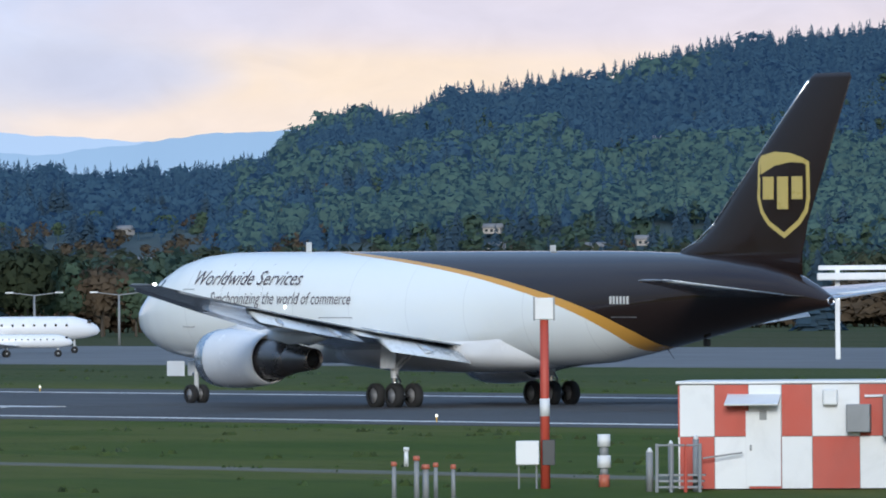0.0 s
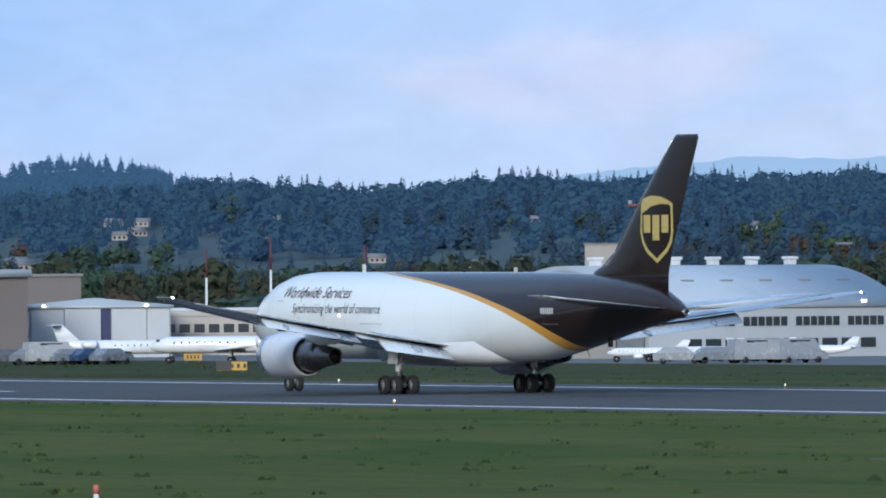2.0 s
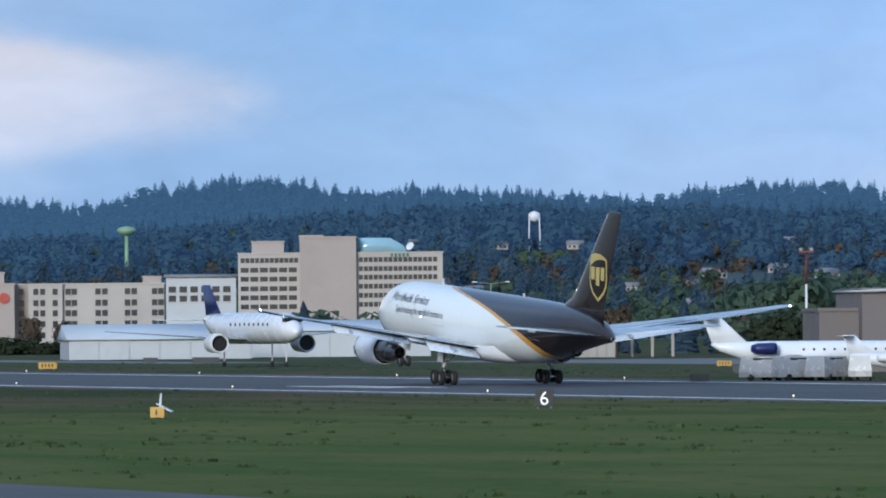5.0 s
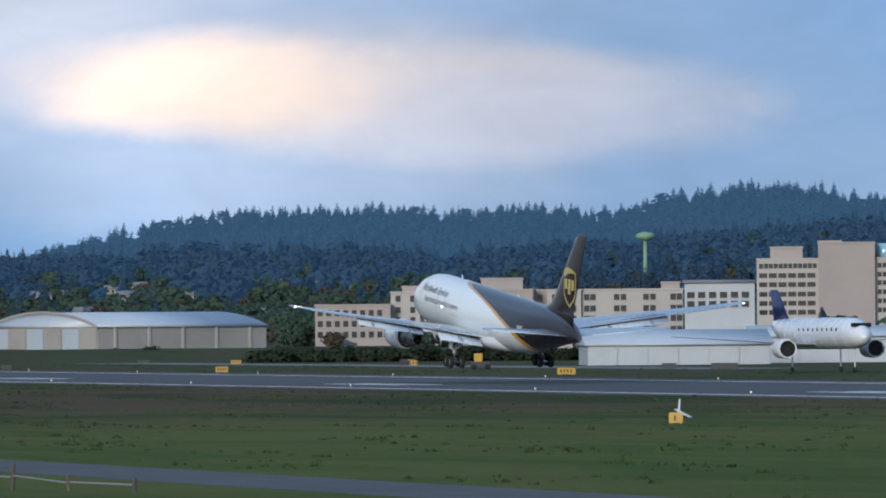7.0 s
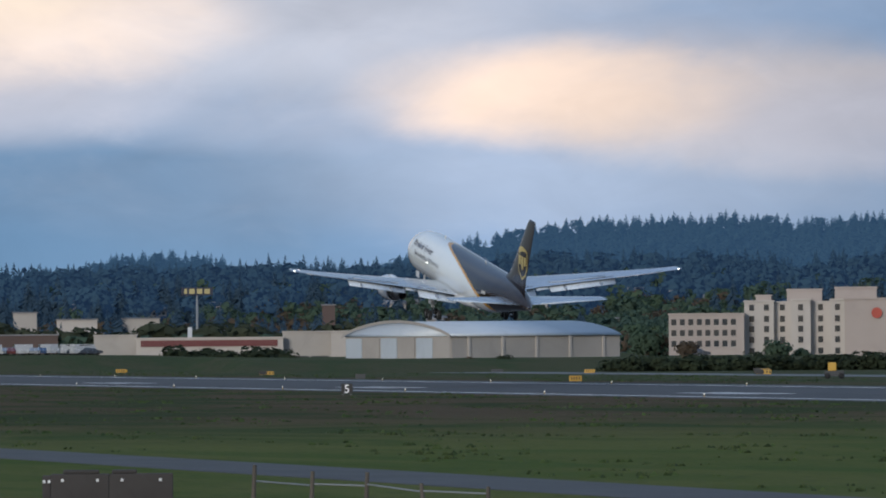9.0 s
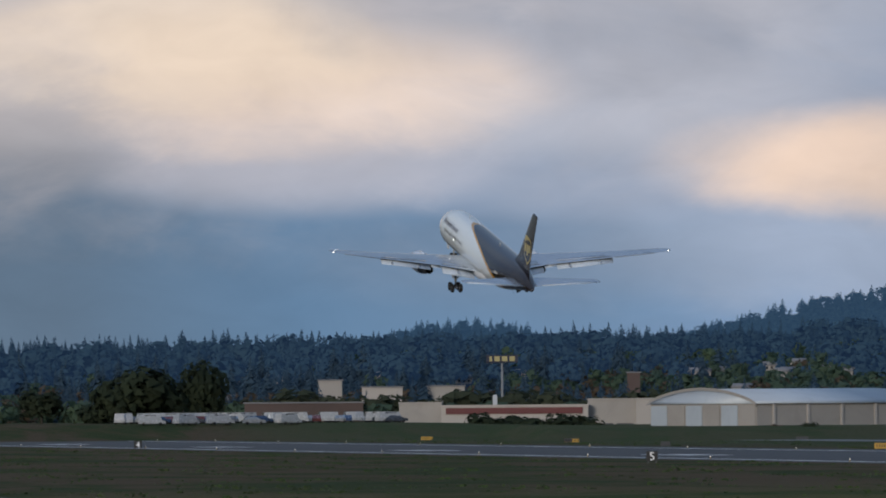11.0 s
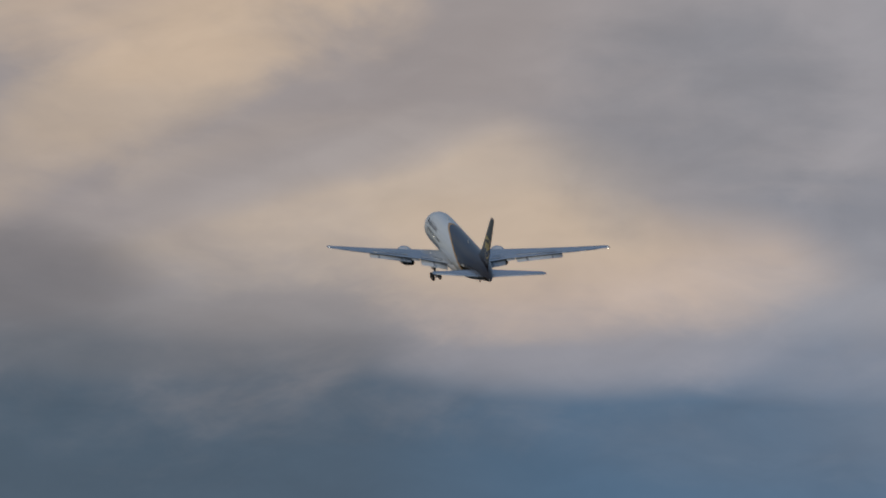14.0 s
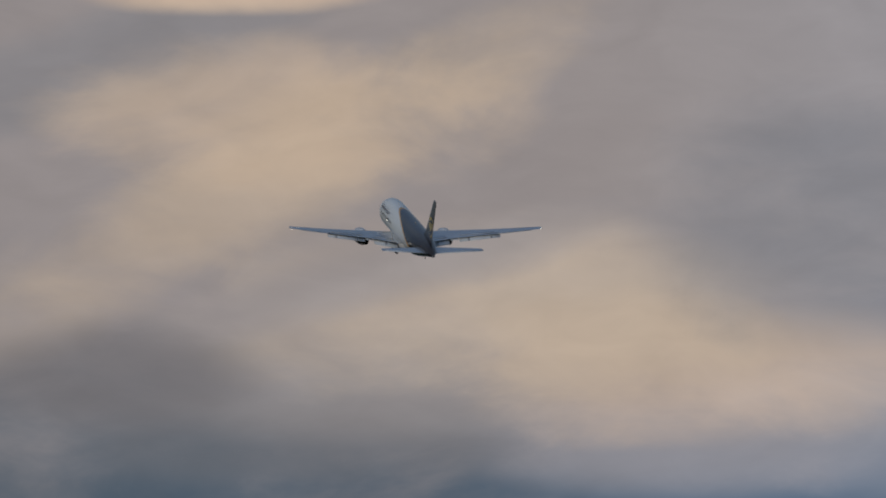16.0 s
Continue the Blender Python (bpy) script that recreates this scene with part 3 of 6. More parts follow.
def fin(jet):
    f = part("tail_fin", loft([upright(le, c, z, t) for z, le, c, t in FIN]), M_BROWN, jet, "dark brown swept tail fin with a gold shield")
    edge = [(-15.75, 7.33), (-16.9, 7.75), (-18.25, 8.6), (-25.08, 15.0)]
    bm = bmesh.new()
    for (x0, z0), (x1, z1) in zip(edge, edge[1:]):
        tube(0.045, 0.045, (x0 + 0.02, 0, z0), (x1 + 0.02, 0, z1), 8, bm)
    part("leading_edge", smooth(bm), M_SLAT, f, "bare metal fin leading edge")
    for side in (1, -1):
        out = [(-21.57, 11.33), (-21.74, 11.63), (-22.75, 11.81), (-23.87, 11.75), (-24.76, 11.53), (-25.21, 11.33), (-25.21, 9.68), (-25.04, 9.08), (-24.54, 8.53), (-23.42, 7.88), (-22.30, 8.48), (-21.80, 9.03), (-21.57, 9.68)]
        shield(f, out, 1.0, side, 0.02, M_GOLD, "gold_shield", "gold shield outline")
        shield(f, [(x, z) for x, z in out], 0.88, side, 0.035, M_BROWN, "shield_field", "")
        cap = [(-21.83, 10.78), (-21.83, 11.33), (-21.96, 11.53), (-22.86, 11.69), (-23.87, 11.63), (-24.65, 11.43), (-24.99, 11.28), (-23.98, 11.33), (-22.86, 11.18)]
        shield(f, cap, 1.0, side, 0.05, M_GOLD, "shield_crest", "")
        # the mark stands as plain bars
        for x0, x1, z0, z1 in ((-22.0, -22.75, 9.65, 10.68), (-23.0, -23.75, 9.2, 10.68), (-24.0, -24.75, 9.65, 10.68)):
            part("mark_bar", box(x0 - x1, 0.03, z1 - z0, ((x0 + x1) / 2, side * (fin_half((x0 + x1) / 2, (z0 + z1) / 2) * (1.0 if side > 0 else 0.75) + 0.045), z0)), M_GOLD, f)


def shield(parent, outline, scale, side, proud, mat, name, label):
    """A flat mark laid on the fin's skin, fanned out from its middle in rings so that it follows the curve."""
    cx, cz = sum(p[0] for p in outline) / len(outline), sum(p[1] for p in outline) / len(outline)
    bm = bmesh.new()
    rings = []
    for k in (0.05, 0.35, 0.65, 1.0):
        ring = []
        for x, z in outline:
            px, pz = cx + (x - cx) * scale * k, cz + (z - cz) * scale * k
            ring.append(bm.verts.new((px, side * (fin_half(px, pz) * (1.0 if side > 0 else 0.75) + proud), pz)))
        rings.append(ring)
    bm.faces.new(rings[0])
    n = len(outline)
    for a, b in zip(rings, rings[1:]):
        for i in range(n):
            bm.faces.new((a[i], a[(i + 1) % n], b[(i + 1) % n], b[i]))
    bmesh.ops.recalc_face_normals(bm, faces=bm.faces)
    part(name, bm, mat, parent, label)


def words(text, size, shear=0.0):
    """The built-in font as a flat mesh: vertices and faces."""
    cu = bpy.data.curves.new("letters", "FONT")
    cu.body, cu.size, cu.shear, cu.resolution_u = text, size, shear, 3
    ob = bpy.data.objects.new("letters", cu)
    scene.collection.objects.link(ob)
    bpy.context.view_layer.update()
    me = bpy.data.meshes.new_from_object(ob.evaluated_get(bpy.context.evaluated_depsgraph_get()))
    got = [tuple(v.co) for v in me.vertices], [tuple(p.vertices) for p in me.polygons]
    bpy.data.objects.remove(ob)
    return got


def lettering(jet, body):
    for text, size, x0, z0, wide in (("Worldwide Services", 1.0, 20.4, 5.77, 9.3), ("Synchronizing the world of commerce", 0.84, 18.5, 4.84, 11.8)):
        verts, faces = words(text, size, 0.22)
        span = max(v[0] for v in verts)
        for side in (1,):
            bm = bmesh.new()
            vs = []
            for vx, vy, _ in verts:
                x, z = x0 - vx * wide / span, z0 + vy
                vs.append(bm.verts.new((x, side * (hull_side(x, z) + 0.055), z)))
            for f in faces:
                if len(set(f)) > 2:
                    try:
                        bm.faces.new([vs[i] for i in f])
                    except ValueError:
                        pass
            part("title_lettering", bm, M_TITLE, body, "slanted grey lettering")
    # registration stands as plain bars
    for k in range(6):
        x = -13.4 - k * 0.23
        part("registration_bar", box(0.13, 0.03, 0.36, (x, hull_side(x, 5.1) + 0.02, 4.9)), M_MARK, body)


def wheel(parent, x, y, z, r, w):
    t = part("tyre", spin([(-w * 0.5, r * 0.62), (-w * 0.52, r * 0.86), (-w * 0.36, r * 0.99), (0, r * 1.01), (w * 0.36, r * 0.99), (w * 0.52, r * 0.86), (w * 0.5, r * 0.62)],
                          (x, y, z), (0, 1, 0), 28), M_RUBBER, parent, "black rubber tyre")
    part("rim", spin([(-w * 0.42, 0.02), (-w * 0.44, r * 0.25), (-w * 0.3, r * 0.3), (-w * 0.34, r * 0.62), (w * 0.34, r * 0.62), (w * 0.3, r * 0.3), (w * 0.44, r * 0.25), (w * 0.42, 0.02)],
                     (x, y, z), (0, 1, 0), 20), M_HUB, t, "grey wheel rim")


def undercarriage(jet):
    """Nose gear, and two main gears that swing in after lift-off."""
    g = new("nose_gear")
    g.parent = jet
    g.location = (23.2, 0, 2.2)
    part("strut", tube(0.12, 0.12, (0, 0, 0.3), (0, 0, -1.75), 12), M_STRUT, g, "white painted strut")
    part("drag_brace", tube(0.06, 0.06, (-1.1, 0, 0.2), (0, 0, -0.9), 8), M_STRUT, g)
    part("axle", tube(0.07, 0.07, (0, -0.4, -1.73), (0, 0.4, -1.73), 8), M_STEEL, g)
    for y in (0.33, -0.33):
        wheel(g, 0, y, -1.73, 0.47, 0.34)
        part("gear_door", box(1.5, 0.05, 0.75, (0.9, y * 1.9, -0.85), 0.03), M_NACELLE, g, "white gear door with dark marks")
    part("taxi_light", spin([(0, 0.02), (0.05, 0.1), (-0.1, 0.09)], (0.2, 0, -0.75), (1, 0, 0), 10), M_STEEL, g)
    nose = g
    mains = []
    for side in (1, -1):
        g = new("left_main_gear" if side > 0 else "right_main_gear")
        g.parent = jet
        g.location = (0, side * 4.65, 3.0)
        part("strut", tube(0.24, 0.19, (0.1, 0, 0.4), (0, 0, -1.6), 14), M_STRUT, g, "white painted oleo strut")
        part("piston", tube(0.13, 0.13, (0, 0, -1.5), (0, 0, -2.4), 12), M_STEEL, g)
        part("side_brace", tube(0.08, 0.08, (0, -side * 1.8, 0.1), (0, 0, -1.3), 8), M_STRUT, g)
        part("drag_brace", tube(0.07, 0.07, (-1.6, 0, 0.3), (0, 0, -1.2), 8), M_STRUT, g)
        part("torque_link", tube(0.05, 0.05, (-0.45, 0, -1.75), (0, 0, -1.3), 8), M_STEEL, g)
        part("torque_link", tube(0.05, 0.05, (-0.45, 0, -1.75), (0, 0, -2.25), 8), M_STEEL, g)
        part("gear_door", box(1.2, 0.06, 1.5, (0.0, side * 0.42, -1.15), 0.04, None, Matrix.Rotation(radians(side * 5), 4, "X")), M_NACELLE, g, "pale leg door")
        truck = part("truck_beam", tube(0.13, 0.13, (0.75, 0, 0), (-0.75, 0, 0), 10), M_STEEL, g)
        truck.location = (0, 0, -2.42)
        for x in (0.72, -0.72):
            tube_bm = tube(0.08, 0.08, (x, -0.6, 0), (x, 0.6, 0), 8)
            part("axle", tube_bm, M_STEEL, truck)
            for y in (0.57, -0.57):
                wheel(g, x, y, -2.42, 0.585, 0.42)
        mains.append(g)
    return nose, mains[0], mains[1]


JET, GEARS = cargo_jet()


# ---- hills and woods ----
# blue of distant haze is mixed into conifer, leaf and slope floor colours
M_CONIFER = paint("haze_blue_conifers", (0.074, 0.122, 0.170), 0.9, vary=0.10, scale=0.05, islands=0.12, leafy=0.5)
M_LEAF = paint("fresh_spring_leaves", (0.092, 0.132, 0.076), 0.9, vary=0.25, scale=0.05, islands=0.15, second=(0.064, 0.102, 0.094), leafy=0.45)
M_BARE = paint("budding_brown_crowns", (0.125, 0.090, 0.062), 0.9, vary=0.25, scale=0.05, islands=0.15, second=(0.086, 0.080, 0.060), leafy=0.45)
M_OLIVE = paint("olive_spring_crowns", (0.078, 0.086, 0.052), 0.9, vary=0.2, scale=0.05, islands=0.15, second=(0.054, 0.066, 0.044), leafy=0.45)
M_HEDGE = paint("dark_hedge_leaves", (0.046, 0.060, 0.036), 0.9, vary=0.25, scale=0.2, islands=0.3, leafy=0.4)
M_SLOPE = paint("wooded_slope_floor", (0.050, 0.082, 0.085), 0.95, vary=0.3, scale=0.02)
M_BARK = paint("grey_brown_bark", (0.06, 0.05, 0.04), 0.9, vary=0.2, scale=2)


def far_paint(name, color, haze_glow):
    """Backdrop surface; blue haze of kilometres of air painted on as even glow."""
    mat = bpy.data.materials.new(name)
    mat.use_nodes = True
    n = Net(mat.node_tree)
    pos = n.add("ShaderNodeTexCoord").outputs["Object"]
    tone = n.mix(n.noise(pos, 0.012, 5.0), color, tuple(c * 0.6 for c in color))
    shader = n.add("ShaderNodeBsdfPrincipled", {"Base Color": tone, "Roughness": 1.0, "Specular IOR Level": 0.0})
    glow = n.add("ShaderNodeEmission", {"Color": (*haze_glow, 1.0), "Strength": 1.0})
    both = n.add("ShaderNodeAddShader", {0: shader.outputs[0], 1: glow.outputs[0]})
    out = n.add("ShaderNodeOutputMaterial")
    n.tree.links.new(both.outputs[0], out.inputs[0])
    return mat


# the second colour is emitted, standing for haze before ridge, hills and mountains
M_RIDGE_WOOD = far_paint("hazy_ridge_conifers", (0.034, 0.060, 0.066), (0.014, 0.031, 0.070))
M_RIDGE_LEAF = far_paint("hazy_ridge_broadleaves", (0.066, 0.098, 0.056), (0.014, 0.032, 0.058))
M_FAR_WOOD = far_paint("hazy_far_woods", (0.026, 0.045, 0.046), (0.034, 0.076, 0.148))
M_MOUNTAIN = far_paint("haze_glow_mountains", (0.10, 0.12, 0.14), (0.27, 0.39, 0.56))
M_MOUNTAIN_2 = far_paint("paler_haze_glow_mountains", (0.10, 0.12, 0.14), (0.40, 0.50, 0.67))

# crest of the near wooded ridge and of the hills behind it: bearing, rise in thousandths
RIDGE = ((4.0, 7.8), (7.5, 8.2), (8.9, 7.8), (9.8, 8.4), (10.6, 8.9), (11.4, 9.0), (12.4, 9.3), (13.2, 9.4), (14.0, 10.0), (14.9, 10.2), (15.9, 9.4), (16.9, 10.6),
         (17.8, 11.8), (18.6, 12.8), (19.4, 13.4), (21.3, 12.9), (22.4, 12.7), (23.8, 12.9), (24.4, 13.2), (25.1, 13.9), (26.0, 14.6), (27.1, 13.6), (28.0, 14.9), (28.6, 13.8),
         (29.1, 14.8), (29.8, 14.2), (30.6, 15.2), (31.3, 15.3), (32.6, 14.6), (33.5, 14.0), (34.2, 14.2), (34.8, 15.0), (35.0, 18.0), (35.2, 19.8), (35.45, 20.8), (35.7, 19.8),
         (35.95, 22.6), (36.6, 24.2), (37.1, 25.2), (37.7, 28.0), (38.3, 28.9), (38.9, 29.8), (42.0, 30.0))
HILLS = ((4, 6), (10.6, 7), (11.1, 8.8), (11.3, 10), (11.6, 10.5), (11.9, 10.3), (12.15, 9.2), (12.3, 8.6), (13, 8.6), (13.3, 10.05), (13.8, 12.35), (14.1,
         13.45), (14.5, 14.25), (15.4, 14.45), (15.9, 14.05), (16.5, 14.45), (16.95, 13.75), (17.3, 15.75), (17.85, 16.75), (18.3, 16.65), (18.75, 14.95),
         (19.1, 15.75), (19.9, 14.75), (20.6, 14.15), (21, 15.25), (21.4, 16.05), (21.9, 15.8), (22.1, 15.4), (22.4, 12.6), (23.8, 12.4), (24, 13.8), (24.3,
         15.7), (24.7, 16.8), (25.05, 17.2), (25.35, 16.8), (25.75, 14.8), (26.2, 13.8), (27, 12.5), (42, 12))
RIDGE_AT, HILL_AT = 2900.0, 4350.0


def land(bearing, away):
    """Height of the ground out towards the hills."""
    crest = max(0.0, RIDGE_AT * lerp_table(RIDGE, bearing) / 1000 + HEIGHT - 12.5)
    far = max(0.0, HILL_AT * lerp_table(HILLS, bearing) / 1000 + HEIGHT - 7.5)
    p = spot(bearing, away)
    wob = 3.0 * noise.noise(p * 0.004)
    if away < 1900:
        return -0.6
    if away < RIDGE_AT:
        u = (away - 1900) / (RIDGE_AT - 1900)
        return -0.6 + (crest + 0.6) * (u * u * (3 - 2 * u)) + wob * u
    u = min(1.0, (away - RIDGE_AT) / (HILL_AT - RIDGE_AT))
    base = crest * (1 - u) * 0.92 + (far if far > 0 else 0) * u ** 1.6 + wob * 0.5
    return base if away <= HILL_AT else base - (away - HILL_AT) * 0.05


def terrain(name, d0, d1, steps, mat, label):
    bm = bmesh.new()
    grid = []
    for i in range(steps + 1):
        away = d0 + (d1 - d0) * i / steps
        grid.append([bm.verts.new(spot(b / 8, away, land(b / 8, away))) for b in range(20, 361, 1)])
    for r0, r1 in zip(grid, grid[1:]):
        for i in range(len(r0) - 1):
            bm.faces.new((r0[i], r0[i + 1], r1[i + 1], r1[i]))
    return tagged(part(name, smooth(bm), mat), label, "hill", kind="structure")


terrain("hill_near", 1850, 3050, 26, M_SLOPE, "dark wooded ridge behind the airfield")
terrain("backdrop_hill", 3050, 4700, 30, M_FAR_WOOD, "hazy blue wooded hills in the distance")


def mountains(name, mat, away, crest, label):
    bm = bmesh.new()
    rows = []
    for i in range(0, 281):
        b = crest[0][0] + (crest[-1][0] - crest[0][0]) * i / 280
        rise = lerp_table(crest, b) / 1000 * away + HEIGHT - 3.0 + 2.0 * noise.noise((b * 2.2, 0.3, 0)) + 1.2 * noise.noise((b * 9, 4.3, 0))
        rows.append([bm.verts.new(spot(b, away, z)) for z in (-5, rise)] + [bm.verts.new(spot(b, away + 40, rise - 4))])
    for a, c in zip(rows, rows[1:]):
        bm.faces.new((a[0], c[0], c[1], a[1])), bm.faces.new((a[1], c[1], c[2], a[2]))
    tagged(part(name, smooth(bm), mat), label, "mountains", kind="structure")


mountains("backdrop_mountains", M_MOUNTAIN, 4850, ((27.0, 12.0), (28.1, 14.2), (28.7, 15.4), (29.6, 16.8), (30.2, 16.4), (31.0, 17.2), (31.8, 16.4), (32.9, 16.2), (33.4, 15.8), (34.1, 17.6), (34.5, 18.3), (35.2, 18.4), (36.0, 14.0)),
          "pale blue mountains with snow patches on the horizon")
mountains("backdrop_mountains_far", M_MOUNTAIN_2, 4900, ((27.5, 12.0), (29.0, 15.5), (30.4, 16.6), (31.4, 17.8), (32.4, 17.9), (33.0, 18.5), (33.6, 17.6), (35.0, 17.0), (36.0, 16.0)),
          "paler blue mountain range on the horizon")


def clump_tree(rng, kind, count):
    """Vertices, faces and outward normals of one tree about a unit high: ragged boughs about a tapered stem."""
    vs, fs, ns = [], [], []

    def blade(a, b, c, out):
        k = len(vs)
        a, b, c = Vector(a), Vector(b), Vector(c)
        if (b - a).cross(c - a).dot(out) < 0:
            b, c = c, b
        vs.extend((a, b, c)), fs.append((k, k + 1, k + 2)), ns.extend((out, out, out))

    for i in range(3):
        t0, t1 = 2 * math.pi * i / 3, 2 * math.pi * (i + 1) / 3
        blade((0.02 * math.cos(t0), 0.02 * math.sin(t0), 0), (0.02 * math.cos(t1), 0.02 * math.sin(t1), 0), (0, 0, 0.8), Vector((math.cos(t0 + 1), math.sin(t0 + 1), 0)))
    if kind == "conifer":
        slim = rng.uniform(0.13, 0.22)
        for i in range(count):
            u = (i + rng.random()) / count
            z = 0.08 + 0.9 * u
            r = slim * (1 - u) ** 0.8 * rng.uniform(0.6, 1.3) + 0.012
            t = i * 2.4 + rng.random()
            w = rng.uniform(0.35, 0.6) * (72 / count) ** 0.3
            x, y = math.cos(t), math.sin(t)
            out = Vector((x, y, 0.8 + rng.uniform(-0.2, 0.2))).normalized()
            blade((r * math.cos(t - w), r * math.sin(t - w), z - r * 0.5), (r * math.cos(t + w), r * math.sin(t + w), z - r * 0.5), (x * r * 0.15, y * r * 0.15, z + 0.10 * (1.1 - u)), out)
        for x, y in ((1, 0), (0, 1)):
            blade((-0.012 * y, 0.012 * x, 0.9), (0.012 * y, -0.012 * x, 0.9), (0, 0, 1.02), Vector((x, y, 0.3)).normalized())
    else:
        wide = rng.uniform(0.30, 0.46)
        lobes = [(rng.uniform(-0.55, 0.55) * wide, rng.uniform(-0.55, 0.55) * wide, rng.uniform(0.36, 0.80), rng.uniform(0.45, 0.8)) for _ in range(7)]
        for i in range(count):
            lx, ly, lz, lr = lobes[i % 7]
            t, p = rng.uniform(0, 2 * math.pi), math.acos(rng.uniform(-0.8, 1))
            r = wide * lr * rng.uniform(0.7, 1.08)
            n = Vector((math.sin(p) * math.cos(t), math.sin(p) * math.sin(t), math.cos(p)))
            c = Vector((lx, ly, lz)) + Vector((n.x * r, n.y * r, n.z * r * 0.85))
            s = wide * rng.uniform(0.20, 0.34) * math.sqrt(98 / count)
            q = n.to_track_quat("Z", "Y")
            a0 = rng.uniform(0, 6.28)
            pts = [c + q @ Vector((s * math.cos(a0 + k * 2.09), s * math.sin(a0 + k * 2.09), rng.uniform(-0.3, 0.1) * s)) for k in range(3)]
            out = (n * 0.7 + (c - Vector((0, 0, 0.5))).normalized() * 0.6 + Vector((0, 0, 0.25))).normalized()
            blade(*pts, out)
    return np.array([tuple(v) for v in vs]), np.array(fs), np.array([tuple(v) for v in ns])


RNG = random.Random(5)
CONIFERS = [clump_tree(RNG, "conifer", 72) for _ in range(7)]
BROADLEAVES = [clump_tree(RNG, "leaf", 98) for _ in range(7)]
FAR_CONIFERS = [clump_tree(RNG, "conifer", 44) for _ in range(7)]
RIDGE_BROADLEAVES = [clump_tree(RNG, "leaf", 150) for _ in range(7)]
NEAR_CONIFERS = [clump_tree(RNG, "conifer", 240) for _ in range(6)]
NEAR_BROADLEAVES = [clump_tree(RNG, "leaf", 280) for _ in range(8)]


def grove(name, label, places, protos, mat, kind="stuff", parent=None):
    """One mesh of many trees; places hold x, y, z, height, breadth."""
    all_v, all_f, all_n, k = [], [], [], 0
    for x, y, z, tall, broad in places:
        v, f, out = protos[RNG.randrange(len(protos))]
        a = RNG.uniform(0, 6.28)
        c, s = math.cos(a), math.sin(a)
        w, m = np.empty_like(v), out.copy()
        w[:, 0], w[:, 1] = (v[:, 0] * c - v[:, 1] * s) * tall * broad + x, (v[:, 0] * s + v[:, 1] * c) * tall * broad + y
        w[:, 2] = v[:, 2] * tall + z
        m[:, 0], m[:, 1] = out[:, 0] * c - out[:, 1] * s, out[:, 0] * s + out[:, 1] * c
        all_v.append(w), all_f.append(f + k), all_n.append(m)
        k += len(v)
    me = bpy.data.meshes.new(name)
    me.from_pydata(np.vstack(all_v), [], np.vstack(all_f))
    me.polygons.foreach_set("use_smooth", np.ones(len(me.polygons), dtype=bool))
    # boughs shade as part of a round crown
    me.normals_split_custom_set_from_vertices(np.vstack(all_n).tolist())
    me.materials.append(mat)
    ob = new(name, me)
    if parent is not None:
        ob.parent = parent
        return ob
    return tagged(ob, label, "trees", kind=kind)


def sow(count, b0, b1, d0, d1, t0, t1, broad=(0.9, 1.2), lean=1.0, patch=0.0, seed=0.0):
    got = []
    while len(got) < count:
        b, u = RNG.uniform(b0, b1), RNG.random() ** lean
        away = d0 + (d1 - d0) * u
        p = spot(b, away)
        if patch and noise.noise((p.x * 0.006 + seed, p.y * 0.006, seed)) < patch * RNG.uniform(0.3, 1.0) - 0.5 * patch:
            continue
        got.append((p.x, p.y, land(b, away) - 0.5, RNG.uniform(t0, t1), RNG.uniform(*broad)))
    return got


# the ridge: dark conifers with painted haze along the crest, mixed woods down its slope
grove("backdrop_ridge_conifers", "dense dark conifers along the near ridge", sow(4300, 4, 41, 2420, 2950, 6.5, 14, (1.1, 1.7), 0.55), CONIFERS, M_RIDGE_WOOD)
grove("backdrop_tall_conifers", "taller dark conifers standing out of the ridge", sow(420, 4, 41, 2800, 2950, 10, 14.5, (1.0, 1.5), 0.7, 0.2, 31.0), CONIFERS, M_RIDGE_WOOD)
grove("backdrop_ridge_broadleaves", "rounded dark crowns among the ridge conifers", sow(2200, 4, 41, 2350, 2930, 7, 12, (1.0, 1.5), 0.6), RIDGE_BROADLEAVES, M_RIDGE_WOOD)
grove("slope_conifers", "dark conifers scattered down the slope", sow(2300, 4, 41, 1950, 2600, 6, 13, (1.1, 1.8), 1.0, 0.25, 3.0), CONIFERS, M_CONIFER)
grove("slope_broadleaves", "spring green and grey broadleaf trees on the slope", sow(2100, 4, 41, 1800, 2700, 5, 9.5, (1.0, 1.5), 1.0, 0.2, 11.0), BROADLEAVES, M_LEAF)
grove("slope_budding_trees", "brownish budding trees on the slope", sow(900, 4, 41, 1880, 2500, 4.5, 8, (1.0, 1.5), 1.0, 0.2, 23.0), BROADLEAVES, M_BARE)
grove("slope_foot_trees", "rounded green crowns along the foot of the slope", sow(1000, 16, 41, 1760, 2200, 5, 9.5, (1.0, 1.5), 1.0), BROADLEAVES, M_LEAF)
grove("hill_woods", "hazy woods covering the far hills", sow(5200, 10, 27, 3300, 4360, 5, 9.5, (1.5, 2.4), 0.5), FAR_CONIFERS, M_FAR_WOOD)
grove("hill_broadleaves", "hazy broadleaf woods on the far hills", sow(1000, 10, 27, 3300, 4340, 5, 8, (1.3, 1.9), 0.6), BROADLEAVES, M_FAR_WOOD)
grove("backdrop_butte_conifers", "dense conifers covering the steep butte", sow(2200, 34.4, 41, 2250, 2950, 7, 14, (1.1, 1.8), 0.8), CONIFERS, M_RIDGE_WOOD)
